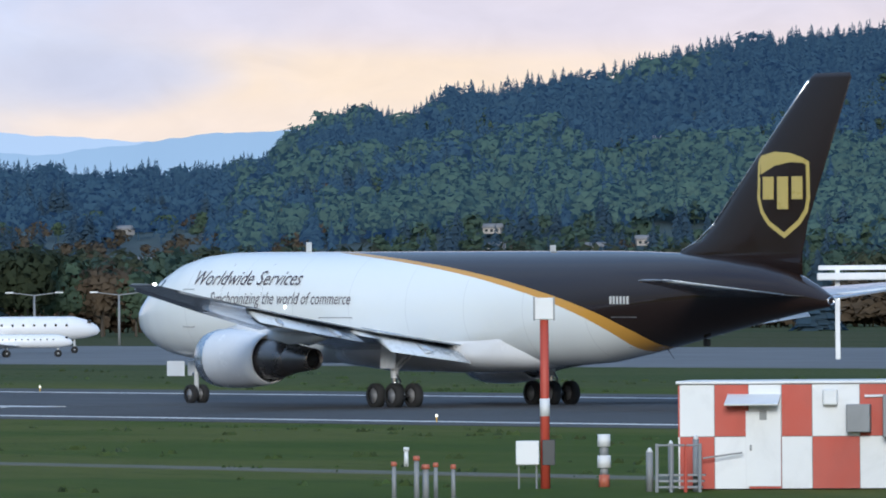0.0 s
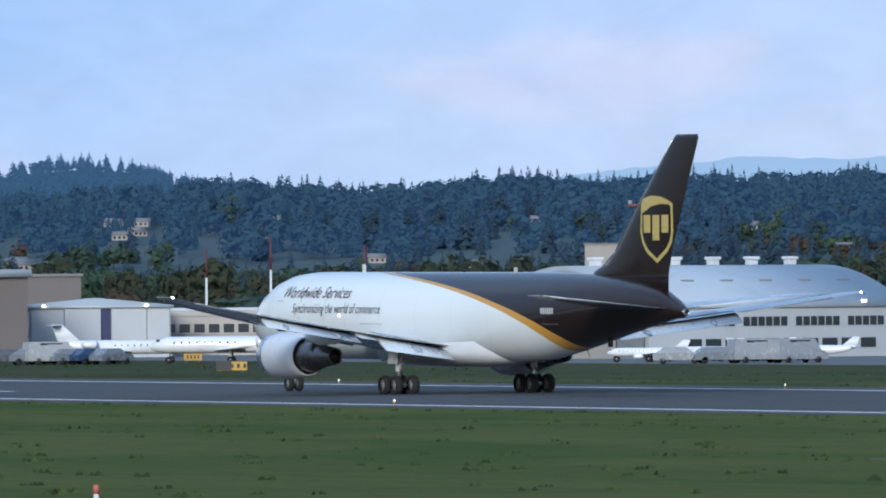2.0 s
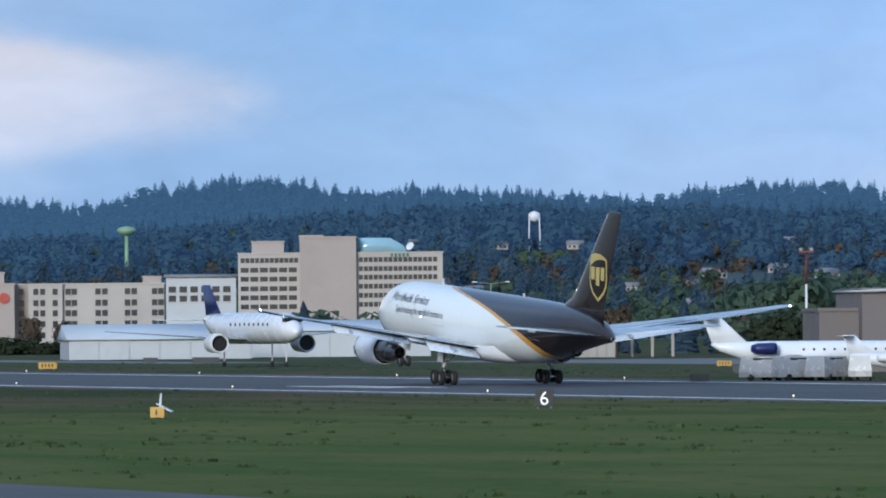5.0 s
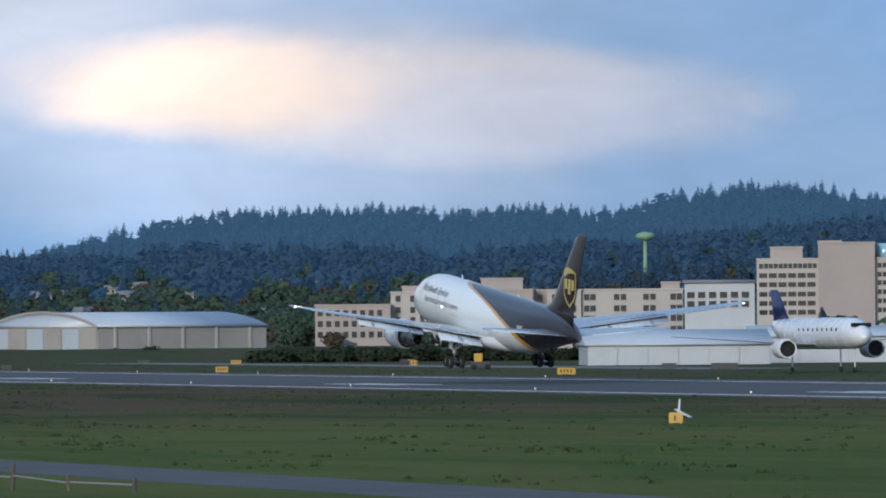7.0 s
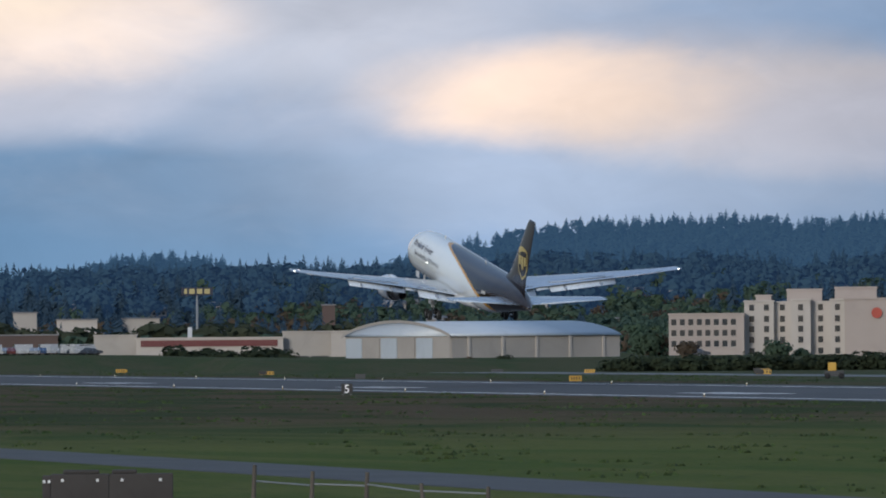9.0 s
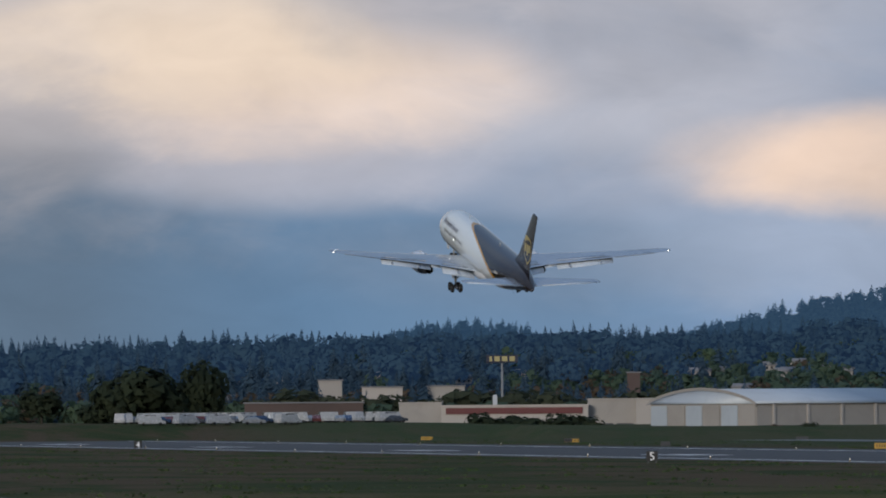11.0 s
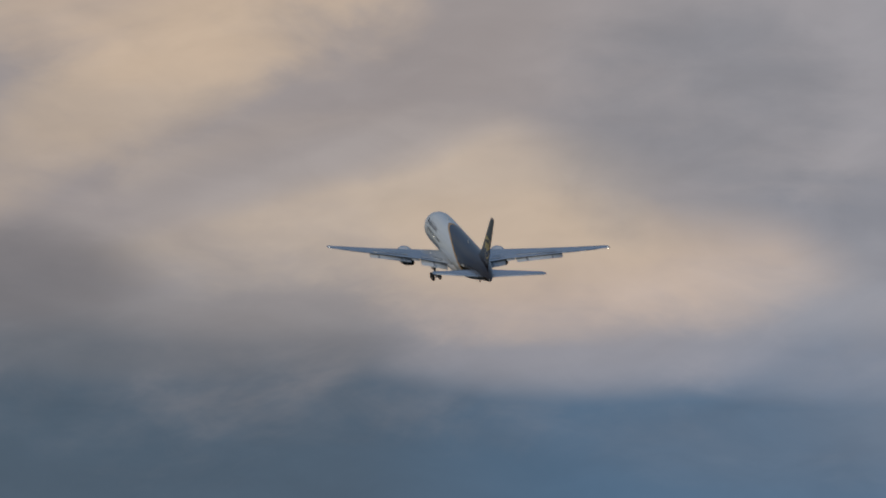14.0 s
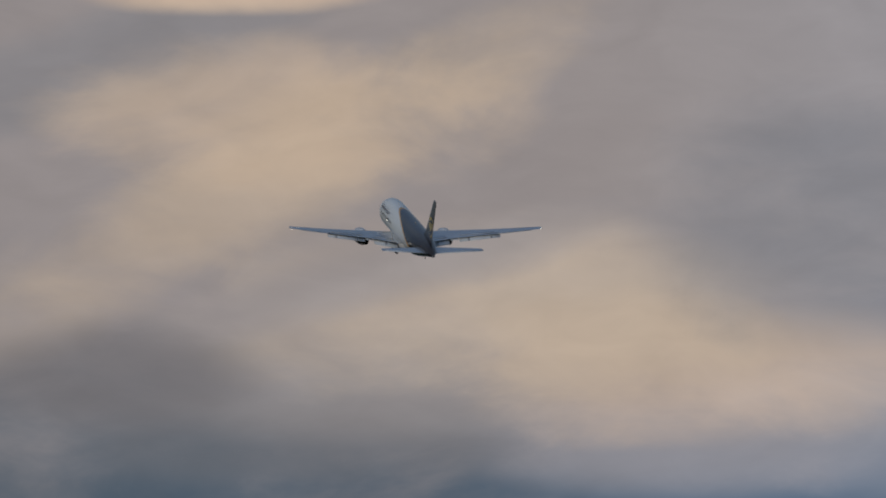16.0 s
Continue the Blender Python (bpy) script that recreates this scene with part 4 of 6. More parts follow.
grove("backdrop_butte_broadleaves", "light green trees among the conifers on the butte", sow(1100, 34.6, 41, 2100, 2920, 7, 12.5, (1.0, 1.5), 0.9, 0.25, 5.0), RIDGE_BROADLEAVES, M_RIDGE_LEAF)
# low woods between airfield and slope
grove("lowland_broadleaves", "tall spring green broadleaf woods behind the hangars", sow(720, 21.2, 41, 1180, 1600, 8, 13.5, (0.8, 1.2), 0.8, 0.15, 2.0), NEAR_BROADLEAVES, M_LEAF)
grove("lowland_budding_trees", "brown budding trees behind the hangars", sow(420, 21.2, 41, 1150, 1500, 7.5, 13, (0.7, 1.1), 0.8, 0.25, 7.0), NEAR_BROADLEAVES, M_BARE)
grove("lowland_olive_trees", "dark olive trees behind the apron", sow(260, 24, 41, 1150, 1450, 8, 14, (0.7, 1.2), 0.8, 0.25, 17.0), NEAR_BROADLEAVES, M_OLIVE)
grove("lowland_conifers", "scattered dark conifers behind the airfield", sow(90, 21, 41, 1200, 1600, 10, 14.5, (1.1, 1.6), 0.8, 0.2, 9.0), NEAR_CONIFERS, M_CONIFER)
grove("eastern_broadleaves", "low broadleaf trees beyond the airfield", sow(800, 5, 19, 2050, 2300, 5, 9, (0.9, 1.4), 0.8, 0.15, 4.0), BROADLEAVES, M_LEAF)
grove("eastern_budding_trees", "brown budding trees beyond the airfield", sow(400, 5, 19, 2000, 2300, 4, 8, (0.9, 1.4), 0.8, 0.2, 6.0), BROADLEAVES, M_BARE)


def rise_at(bearing, away):
    """Height of the grassy rise, shaped to hide the far buildings' feet from the camera."""
    if not 8.0 < bearing < 16.6:
        return 0.0
    front = float(np.interp(bearing, (11.8, 12.2), (1600, 1420)))
    top = float(np.interp(bearing, (8.0, 8.6, 11.0, 12.5, 16.2, 16.6), (0.0, 3.0, 3.0, 2.1, 2.1, 0.0)))
    u = min(1.0, max(0.0, (away - front) / 60.0))
    return top * u * u * (3 - 2 * u)


def grassy_rise():
    bm = bmesh.new()
    grid = []
    for i in range(41):
        away = 1400 + i * 14 if i < 20 else 1680 + (i - 20) * 15
        row = []
        for j in range(87):
            b = 8.0 + j * 0.1
            p = spot(b, away)
            h = rise_at(b, away)
            row.append(bm.verts.new((p.x, p.y, h - 0.05 + (0.12 * noise.noise(p * 0.05) if h > 0.1 else 0.0))))
        grid.append(row)
    for r0, r1 in zip(grid, grid[1:]):
        for k in range(len(r0) - 1):
            bm.faces.new((r0[k], r0[k + 1], r1[k + 1], r1[k]))
    tagged(part("ground_rise", smooth(bm), M_GRASS), "low grassy rise before the far buildings", "ground", kind="structure")


grassy_rise()

# ---- airfield things ----
M_WHITE = paint("white_painted_metal", (0.66, 0.67, 0.68), 0.5, vary=0.08, scale=1.2, stain=0.2)
M_RED = paint("faded_red_paint", (0.42, 0.060, 0.035), 0.55, vary=0.12, scale=1.2, stain=0.2)
M_DARKRED = paint("dark_red_stripe_paint", (0.13, 0.030, 0.030), 0.6, vary=0.1, scale=1.2)
M_GREY = paint("grey_metal", (0.22, 0.23, 0.24), 0.55, vary=0.1, scale=1.2, stain=0.2)
M_DARK = paint("dark_grey_metal", (0.045, 0.047, 0.05), 0.6, vary=0.1, scale=1.2)
M_YELLOW = paint("yellow_sign_panel", (0.50, 0.29, 0.035), 0.5, vary=0.1, scale=1.5)
M_PALEYELLOW = paint("pale_yellow_sign", (0.42, 0.36, 0.16), 0.5, scale=1)
M_ORANGE = paint("orange_red_paint", (0.42, 0.12, 0.07), 0.5, scale=2)
M_BLACKSIGN = paint("black_sign_panel", (0.012, 0.012, 0.013), 0.5, scale=2)
M_SIGNWHITE = paint("white_sign_numeral", (0.85, 0.85, 0.85), 0.5, scale=2, glow=0.25)
M_LIGHT = paint("lit_runway_light", (1.0, 0.9, 0.7), 0.3, scale=2, glow=0.9)
M_CONCRETE = paint("weathered_concrete", (0.050, 0.044, 0.042), 0.85, vary=0.18, scale=1.2, bump=0.3, stain=0.35)
M_TIMBER = paint("weathered_timber", (0.10, 0.085, 0.07), 0.85, vary=0.2, scale=2, bump=0.3)
M_WALL_BEIGE = paint("warm_beige_stucco", (0.37, 0.315, 0.285), 0.8, vary=0.08, scale=0.3, stain=0.15)
M_WALL_PALE = paint("pale_beige_stucco", (0.44, 0.40, 0.365), 0.8, vary=0.08, scale=0.3, stain=0.15)
M_WALL_WHITE = paint("white_hangar_siding", (0.46, 0.48, 0.50), 0.6, vary=0.08, scale=0.35, stain=0.2)
M_WALL_CREAM = paint("cream_hangar_siding", (0.36, 0.33, 0.30), 0.7, vary=0.1, scale=0.35, stain=0.2)
M_WALL_BROWN = paint("taupe_hangar_siding", (0.145, 0.125, 0.12), 0.65, vary=0.08, scale=0.3)
M_BRICK = paint("brown_brick_wall", (0.10, 0.068, 0.060), 0.8, vary=0.15, scale=0.5)
M_ROOF_LIGHT = paint("pale_metal_roof", (0.46, 0.50, 0.54), 0.5, 0.1, vary=0.07, scale=0.25, stain=0.2)
M_ROOF_GREY = paint("grey_flat_roof", (0.20, 0.20, 0.21), 0.8, vary=0.12, scale=0.3)
M_PANE = paint("dark_window_glass", (0.035, 0.042, 0.05), 0.12, scale=0.5, coat=0.6)
M_PANE_TEAL = paint("teal_tinted_glass", (0.02, 0.14, 0.14), 0.12, scale=0.5, coat=0.6)
M_BLUE = paint("dark_blue_paint", (0.012, 0.02, 0.10), 0.35, scale=1)
M_JET_WHITE = paint("white_aircraft_paint", (0.72, 0.73, 0.75), 0.25, vary=0.05, scale=0.6, coat=0.4)
M_WARM_LIGHT = paint("lit_warm_lamp", (1.0, 0.85, 0.6), 0.3, scale=2, glow=4.0)
CAR_PAINTS = [paint("car_paint", c, 0.25, 0.2, vary=0.05, scale=1, coat=0.5) for c in ((0.34, 0.35, 0.37), (0.05, 0.06, 0.08), (0.20, 0.22, 0.25), (0.12, 0.03, 0.03), (0.42, 0.42, 0.42), (0.03, 0.06, 0.13))]


def facing(bearing, away, z=0.0, turn=0.0):
    """A pose at a spot whose -y side looks at the camera."""
    p = spot(bearing, away, z)
    return pose(p.x, p.y, p.z, 0, 0, 90 - bearing + turn)


def placed(name, label, category, bearing, away, turn=0.0, group="", kind="", z=0.0):
    ob = tagged(new(name), label, category, group, kind)
    ob.matrix_basis = facing(bearing, away, z, turn)
    return ob


def metres(b0, b1, away):
    return radians(b1 - b0) * away


def edge_light():
    ob = tagged(new("runway_edge_light"), "small lit runway edge light on a short stem", "runway light", "runway edge lights")
    part("stem", tube(0.04, 0.03, (0, 0, 0), (0, 0, 0.26), 8), M_YELLOW, ob)
    part("lens", smooth(tube(0.07, 0.04, (0, 0, 0.22), (0, 0, 0.34), 10)), M_LIGHT, ob, "glowing clear lens")
    return ob


def runway_marks():
    first = None
    for k in range(-3, 32):
        for y in (NEAR_EDGE - 0.9, FAR_EDGE + 1.2):
            m = pose(-(354.8 + 60.96 * k) + (0 if y < 230 else 14), y, 0.03)
            if first is None:
                first = edge_light()
                first.matrix_basis = m
            else:
                copy_thing(first, m)
    dash = None
    for k in range(-1, 12):
        for y in (DASH_LINE - 1.0, DASH_LINE + 2.4):
            m = pose(-(363.0 + 155.2 * k), y, 0.034)
            if dash is None:
                dash = tagged(part("touchdown_bar", box(26.0, 1.7, 0.012), M_LINE), "long white painted touchdown zone bar", "line", "touchdown zone bars", "structure")
                dash.matrix_basis = m
            else:
                copy_thing(dash, m)


runway_marks()


def guidance_sign(bearing, away, wide, tall, dark=False, half=False, turn=0.0):
    label = "dark back of a low taxiway sign" if dark else "yellow lit taxiway sign with dark marks"
    ob = placed("taxiway_sign", label, "sign", bearing, away, turn, "taxiway signs")
    part("panel", box(wide, 0.3, tall, (0, 0, 0.14), 0.02), M_DARK if dark else M_YELLOW, ob)
    for x in (-wide * 0.35, wide * 0.35):
        part("leg", tube(0.05, 0.05, (x, 0, 0), (x, 0, 0.16), 6), M_GREY, ob)
    part("frame", box(wide + 0.08, 0.34, 0.07, (0, 0, 0.1 + tall), 0.01), M_DARK, ob)
    if half:
        part("dark_panel", box(wide * 0.5, 0.04, tall * 0.92, (-wide * 0.25, -0.18, 0.17)), M_BLACKSIGN, ob)
    if not dark:
        for k in range(4):
            part("mark_bar", box(wide * 0.09, 0.02, tall * 0.45, ((-0.3 + 0.2 * k) * wide + (wide * 0.12 if half else 0), -0.165, 0.14 + tall * 0.27)), M_BLACKSIGN, ob)
    return ob


for b, d, w, h, dark, half in (
        (30.539, 589.1, 1.9, 0.95, 0, 0), (26.018, 692.8, 2.5, 0.75, 0, 1), (25.764, 809.8, 1.7, 0.7, 0, 0),
        (30.602, 601.2, 1.2, 0.75, 0, 0), (22.953, 885.3, 1.7, 0.8, 0, 1), (21.261, 842.8, 2.3, 0.65, 1, 0), (21.127, 943.7, 1.6, 0.6, 0, 0),
        (24.274, 710.8, 2.4, 0.75, 1, 0), (16.654, 991.7, 2.1, 0.7, 0, 0), (15.617, 1244.7, 2.3, 0.7, 0, 1),
        (17.7, 1085.6, 3.4, 0.7, 1, 0), (17.334, 1109.8, 1.9, 0.6, 1, 0), (14.375, 1094.4, 1.6, 0.75, 0, 0),
        (14.469, 1338.3, 1.6, 0.6, 0, 0), (16.651, 986.7, 1.9, 0.8, 0, 0), (15.605, 1310.0, 2.4, 0.6, 0, 1),
        (11.369, 1508.6, 1.8, 0.6, 0, 0), (12.332, 1367.8, 2.4, 0.55, 0, 1), (12.953, 1212.5, 1.4, 0.6, 1, 0),
        (14.369, 1106.4, 1.4, 0.6, 0, 0), (13.857, 1405.4, 2.0, 0.4, 1, 0), (9.94, 1622.3, 1.7, 0.55, 0, 0),
        (11.378, 1509.9, 1.9, 0.55, 0, 0), (20.962, 726.8, 1.6, 0.6, 1, 0), (21.276, 808.2, 1.6, 0.6, 1, 0)):
    guidance_sign(b, d, w, h, dark, half)


def distance_sign(bearing, away, text):
    ob = placed("runway_distance_sign", "black square runway sign with a white number " + text, "sign", bearing, away, 0, "runway distance signs")
    part("panel", box(1.16, 0.3, 1.05, (0, 0, 0.14), 0.02), M_BLACKSIGN, ob)
    for x in (-0.4, 0.4):
        part("leg", tube(0.05, 0.05, (x, 0, 0), (x, 0, 0.16), 6), M_GREY, ob)
    verts, faces = words(text, 1.2)
    mx, my = (max(v[0] for v in verts) + min(v[0] for v in verts)) / 2, (max(v[1] for v in verts) + min(v[1] for v in verts)) / 2
    bm = bmesh.new()
    vs = [bm.verts.new((x - mx, -0.165, y - my + 0.66)) for x, y, _ in verts]
    for f in faces:
        if len(set(f)) > 2:
            bm.faces.new([vs[i] for i in f])
    part("numeral", bm, M_SIGNWHITE, ob, "white numeral")


distance_sign(19.935, 536.6, "6")
distance_sign(12.863, 879.1, "5")
distance_sign(9.465, 1280.0, "4")


def hinged_box():
    ob = placed("equipment_box", "yellow metal box with a propped lid and a white rod", "equipment box", 17.383, 501.7, -12)
    part("body", box(0.85, 0.7, 0.62, (0, 0, 0.05), 0.02), M_YELLOW, ob)
    part("lid", box(1.0, 0.75, 0.05, (0.35, 0, 0.60), 0.01, None, Matrix.Rotation(radians(28), 4, "Y")), M_WHITE, ob, "white tilted lid")
    part("number_bar", box(0.1, 0.02, 0.3, (-0.05, -0.36, 0.2)), M_BLACKSIGN, ob)
    part("rod", tube(0.08, 0.05, (0.05, 0.2, 0.6), (0.12, 0.2, 1.45), 8), M_WHITE, ob, "short white rod")
    for x in (-0.3, 0.3):
        part("foot", box(0.1, 0.5, 0.06, (x, 0, 0)), M_GREY, ob)


hinged_box()


def equipment_shed():
    """Red and white checkered shed: square panels are its pieces."""
    ob = placed("equipment_shed", "red and white checkered metal equipment shed", "shed", 38.56, 243.0, -6)
    w, d, h = 8.6, 3.2, 3.0
    part("shell", box(w, d, h - 0.06, (0, 0, 0.02), 0.02), M_GREY, ob)
    cells = ((-4.30, -3.32, 0), (-3.32, -2.36, 1), (-2.36, -1.44, 0), (-1.44, -0.58, 1), (-0.58, 0.75, 0), (0.75, 2.1, 1), (2.1, 3.2, 0), (3.2, 4.3, 1))
    for x0, x1, k in cells:
        for z0, z1, r in ((0.04, 1.5, 1), (1.5, 2.95, 0)):
            part("panel", box(x1 - x0 - 0.02, 0.05, z1 - z0 - 0.02, ((x0 + x1) / 2, -d / 2 - 0.02, z0)), M_RED if (k + r) % 2 else M_WHITE, ob)
    for k in range(3):
        for z0, r in ((0.04, 0), (1.48, 1)):
            part("panel", box(0.05, 1.04, 1.44, (-w / 2 - 0.02, -1.06 + 1.06 * k, z0)), M_RED if (k + r) % 2 else M_WHITE, ob)
    door = part("door", box(0.98, 0.06, 2.1, (-1.95, -d / 2 - 0.05, 0.1), 0.01), M_WHITE, ob, "white metal door")
    part("handle", box(0.05, 0.08, 0.16, (-2.3, -d / 2 - 0.1, 1.1)), M_GREY, door)
    part("notice", box(0.2, 0.02, 0.26, (-1.95, -d / 2 - 0.09, 1.95)), M_GREY, door)
    part("awning", box(1.5, 0.9, 0.05, (-2.2, -d / 2 - 0.42, 2.5), 0.01, None, Matrix.Rotation(radians(18), 4, "X")), M_WHITE, ob, "white sloping awning")
    part("roof", box(w + 0.2, d + 0.2, 0.08, (0, 0, h - 0.04), 0.02), M_WHITE, ob)
    part("cooling_unit", box(0.66, 0.5, 0.78, (0.75, -d / 2 - 0.27, 1.6), 0.03), M_GREY, ob, "grey cooling unit")
    part("cooling_unit", box(0.9, 0.6, 1.2, (1.9, -d / 2 - 0.32, 1.45), 0.03), M_GREY, ob, "grey cooling unit")
    part("lamp", box(0.4, 0.3, 0.45, (-0.05, -d / 2 - 0.18, 2.35), 0.05), M_WHITE, ob)
    part("conduit", tube(0.04, 0.04, (0.9, -d / 2 - 0.1, 2.6), (2.6, -d / 2 - 0.1, 2.62), 6), M_WHITE, ob)
    part("rail", tube(0.025, 0.025, (-3.6, -d / 2 - 0.5, 0.9), (-2.5, -d / 2 - 0.4, 1.05), 6), M_GREY, ob)
    # steps and tanks beside the shed
    st = placed("metal_steps", "grey metal steps with a railing", "steps", 37.50, 239.5, -8)
    for k in range(3):
        part("tread", box(1.3, 0.3, 0.05, (0, 0.3 * k, 0.12 + 0.16 * k)), M_GREY, st)
    for x in (-0.6, -0.2, 0.2, 0.6):
        part("post", tube(0.05, 0.05, (x, -0.15, 0), (x, -0.1, 1.35), 8), M_RED if x == 0.2 else M_GREY, st)
    part("handrail", tube(0.03, 0.03, (-0.6, -0.12, 1.3), (0.6, -0.12, 1.3), 8), M_GREY, st)
    for x, r, h in ((-0.95, 0.1, 1.1), (0.35, 0.09, 1.45), (-0.35, 0.08, 1.3)):
        p = facing(37.50, 239.5, 0, -8) @ Vector((x, 0.9, 0))
        cyl = tagged(new("gas_cylinder"), "upright grey gas cylinder by the shed", "gas cylinder", "gas cylinders")
        cyl.location = p
        part("body", smooth(tube(r, r, (0, 0, 0), (0, 0, h), 12)), M_GREY, cyl)
        part("cap", smooth(tube(r, r * 0.3, (0, 0, h), (0, 0, h + 0.12), 12)), M_WHITE, cyl)


equipment_shed()


def antenna_mast():
    b, d = 36.616, 245.0
    ob = placed("antenna_mast", "red pole with a white antenna box and a cabinet", "mast", b, d)
    part("pole", smooth(tube(0.14, 0.12, (0, 0, 0), (0, 0, 5.3), 12)), M_RED, ob, "faded red pole")
    part("band", smooth(tube(0.145, 0.145, (0, 0, 2.05), (0, 0, 2.55), 12)), M_WHITE, ob)
    part("antenna_box", box(0.56, 0.35, 0.62, (0, 0, 4.78), 0.03), M_WHITE, ob, "white antenna box")
    for x in (-0.28, 0.28):
        part("rib", box(0.05, 0.4, 0.66, (x, 0, 4.76)), M_GREY, ob)
    part("cabinet", box(0.66, 0.35, 0.68, (-0.5, -0.12, 0.68), 0.03), M_WHITE, ob, "white steel cabinet")
    part("bracket", box(0.36, 0.3, 0.72, (0.1, 0, 0.66), 0.02), M_DARK, ob)
    for x in (-0.75, -0.25):
        part("leg", tube(0.03, 0.03, (x, -0.1, 0), (x, -0.1, 0.7), 6), M_GREY, ob)
    b2, d2 = 37.005, 246.5
    q = placed("valve_post", "short grey post with stacked fittings", "post", b2, d2)
    for z, r, h, m in ((0, 0.16, 0.35, M_ORANGE), (0.35, 0.12, 0.2, M_GREY), (0.55, 0.2, 0.35, M_WHITE), (0.9, 0.13, 0.25, M_GREY), (1.15, 0.19, 0.35, M_WHITE)):
        part("fitting", smooth(tube(r, r * 0.95, (0, 0, z), (0, 0, z + h), 12)), m, q)
    for bb, dd, tall, r, m in ((35.615, 231.7, 0.95, 0.07, M_GREY), (35.764, 229.1, 1.15, 0.08, M_GREY), (35.697, 276.2, 0.5, 0.08, M_WHITE),
                               (35.824, 230.2, 0.9, 0.10, M_GREY), (35.891, 232.5, 0.9, 0.065, M_GREY), (36.007, 232.4, 0.85, 0.065, M_GREY)):
        w = placed("marker_post", "short pale marker post with an orange cap", "post", bb, dd, 0, "marker posts")
        part("post", smooth(tube(r, r * 0.85, (0, 0, 0), (0, 0, tall), 10)), m, w)
        part("cap", smooth(tube(r * 1.3, r * 1.1, (0, 0, tall), (0, 0, tall + 0.12), 10)), M_ORANGE if m is M_GREY else M_WHITE, w)


antenna_mast()
for b, d, m in ((24.121, 241.7, 0), (25.118, 240.3, 1)):
    w = placed("marker_stake", "orange topped marker stake in the grass" if m else "white marker stake in the grass", "stake", b, d, 0, "marker stakes")
    part("stake", smooth(tube(0.09, 0.07, (0, 0, 0), (0, 0, 0.62), 8)), M_WHITE, w)
    part("tip", smooth(tube(0.10, 0.09, (0, 0, 0.45), (0, 0, 0.7), 8)), M_ORANGE if m else M_WHITE, w)


def concrete_stack():
    b, d = 11.287, 312.0
    for k, (x, z, w, h) in enumerate(((-1.05, 0, 2.1, 1.0), (1.15, 0, 2.3, 1.0), (-1.0, 1.0, 1.3, 0.14), (0.55, 1.0, 0.9, 0.14), (-2.25, 0, 0.3, 0.95))):
        p = facing(b, d) @ Vector((x, 0, z))
        ob = tagged(part("concrete_block", box(w, 0.8, h, (0, 0, 0), 0.04), M_CONCRETE), "weathered dark concrete block in a stack", "concrete block", "stacked concrete blocks")
        ob.matrix_basis = pose(p.x, p.y, p.z, 0, 0, 90 - b)
        for q in (-0.3, 0.3):
            if h > 0.5:
                part("lifting_eye", box(0.1, 0.05, 0.1, (q * w, -0.41, h * 0.72)), M_WHITE, ob)


concrete_stack()


def rail_fence():
    ob = tagged(new("rail_fence"), "weathered timber post fence with sagging rails", "fence")
    ends = []
    for b, d, tall in ((12.239, 311.0, 1.28), (12.624, 312.0, 1.02), (12.986, 312.0, 0.97), (13.36, 309.0, 0.6), (13.79, 307.0, 0.5)):
        p = spot(b, d)
        lean = RNG.uniform(-0.05, 0.05)
        part("post", tube(0.09, 0.075, p, p + Vector((lean, lean, tall)), 8), M_TIMBER, ob)
        ends.append((p, tall))
    for (p, a), (q, c) in zip(ends, ends[1:]):
        for u in (0.55,):
            part("rail", tube(0.035, 0.035, p + Vector((0, 0, a * u)), q + Vector((0, 0, c * u * 0.9)), 6), M_GREY, ob)


rail_fence()


def striped_pole(bearing, away, tall, platform=False):
    ob = placed("striped_pole", "tall white pole with a red top" + (" and a lamp platform" if platform else ""), "pole", bearing, away, 0, "red and white poles")
    part("lower_pole", smooth(tube(0.15, 0.13, (0, 0, 0), (0, 0, tall * 0.72), 10)), M_WHITE, ob)
    part("upper_pole", smooth(tube(0.13, 0.11, (0, 0, tall * 0.72), (0, 0, tall), 10)), M_DARKRED, ob, "red painted top")
    if platform:
        part("platform", box(1.7, 1.2, 0.25, (0, 0, tall), 0.02), M_DARKRED, ob)
        for x in (-0.6, 0.6):
            part("floodlight", box(0.4, 0.3, 0.4, (x, -0.3, tall + 0.2), 0.04), M_GREY, ob)


for b, d, ty, x, t, pl in ((28.702, 880, 14.95, 0, 0, 1), (21.673, 980, 12.6, 0, 0, 1), (23.906, 930, 13.11, 0, 0, 0),
                           (25.857, 960, 11.46, 0, 0, 0), (26.283, 940, 12.51, 0, 0, 0), (26.902, 960, 11.76, 0, 0, 0)):
    striped_pole(b, d, ty, pl)


def light_mast(bearing, away, tall, arms=2):
    ob = placed("light_mast", "tall grey apron light mast with curved arms", "light mast", bearing, away, 0, "apron light masts")
    part("pole", smooth(tube(0.16, 0.10, (0, 0, 0), (0, 0, tall), 10)), M_GREY, ob)
    for s in (-1, 1):
        part("arm", tube(0.06, 0.05, (0, 0, tall), (s * 2.4, 0, tall + 0.3), 6), M_GREY, ob)
        part("lamp_head", box(0.8, 0.3, 0.16, (s * 2.5, 0, tall + 0.22), 0.03), M_WHITE, ob)


for b, d, tall in ((33.247, 870, 5.0), (33.806, 860, 5.0), (35.85, 800, 7.2), (36.317, 800, 7.2), (19.588, 1300, 10.56), (14.066, 1700, 7), (14.317, 1700, 7), (14.308, 1600, 6.6), (14.061, 1600, 6.6)):
    light_mast(b, d, tall)


# ---- buildings ----


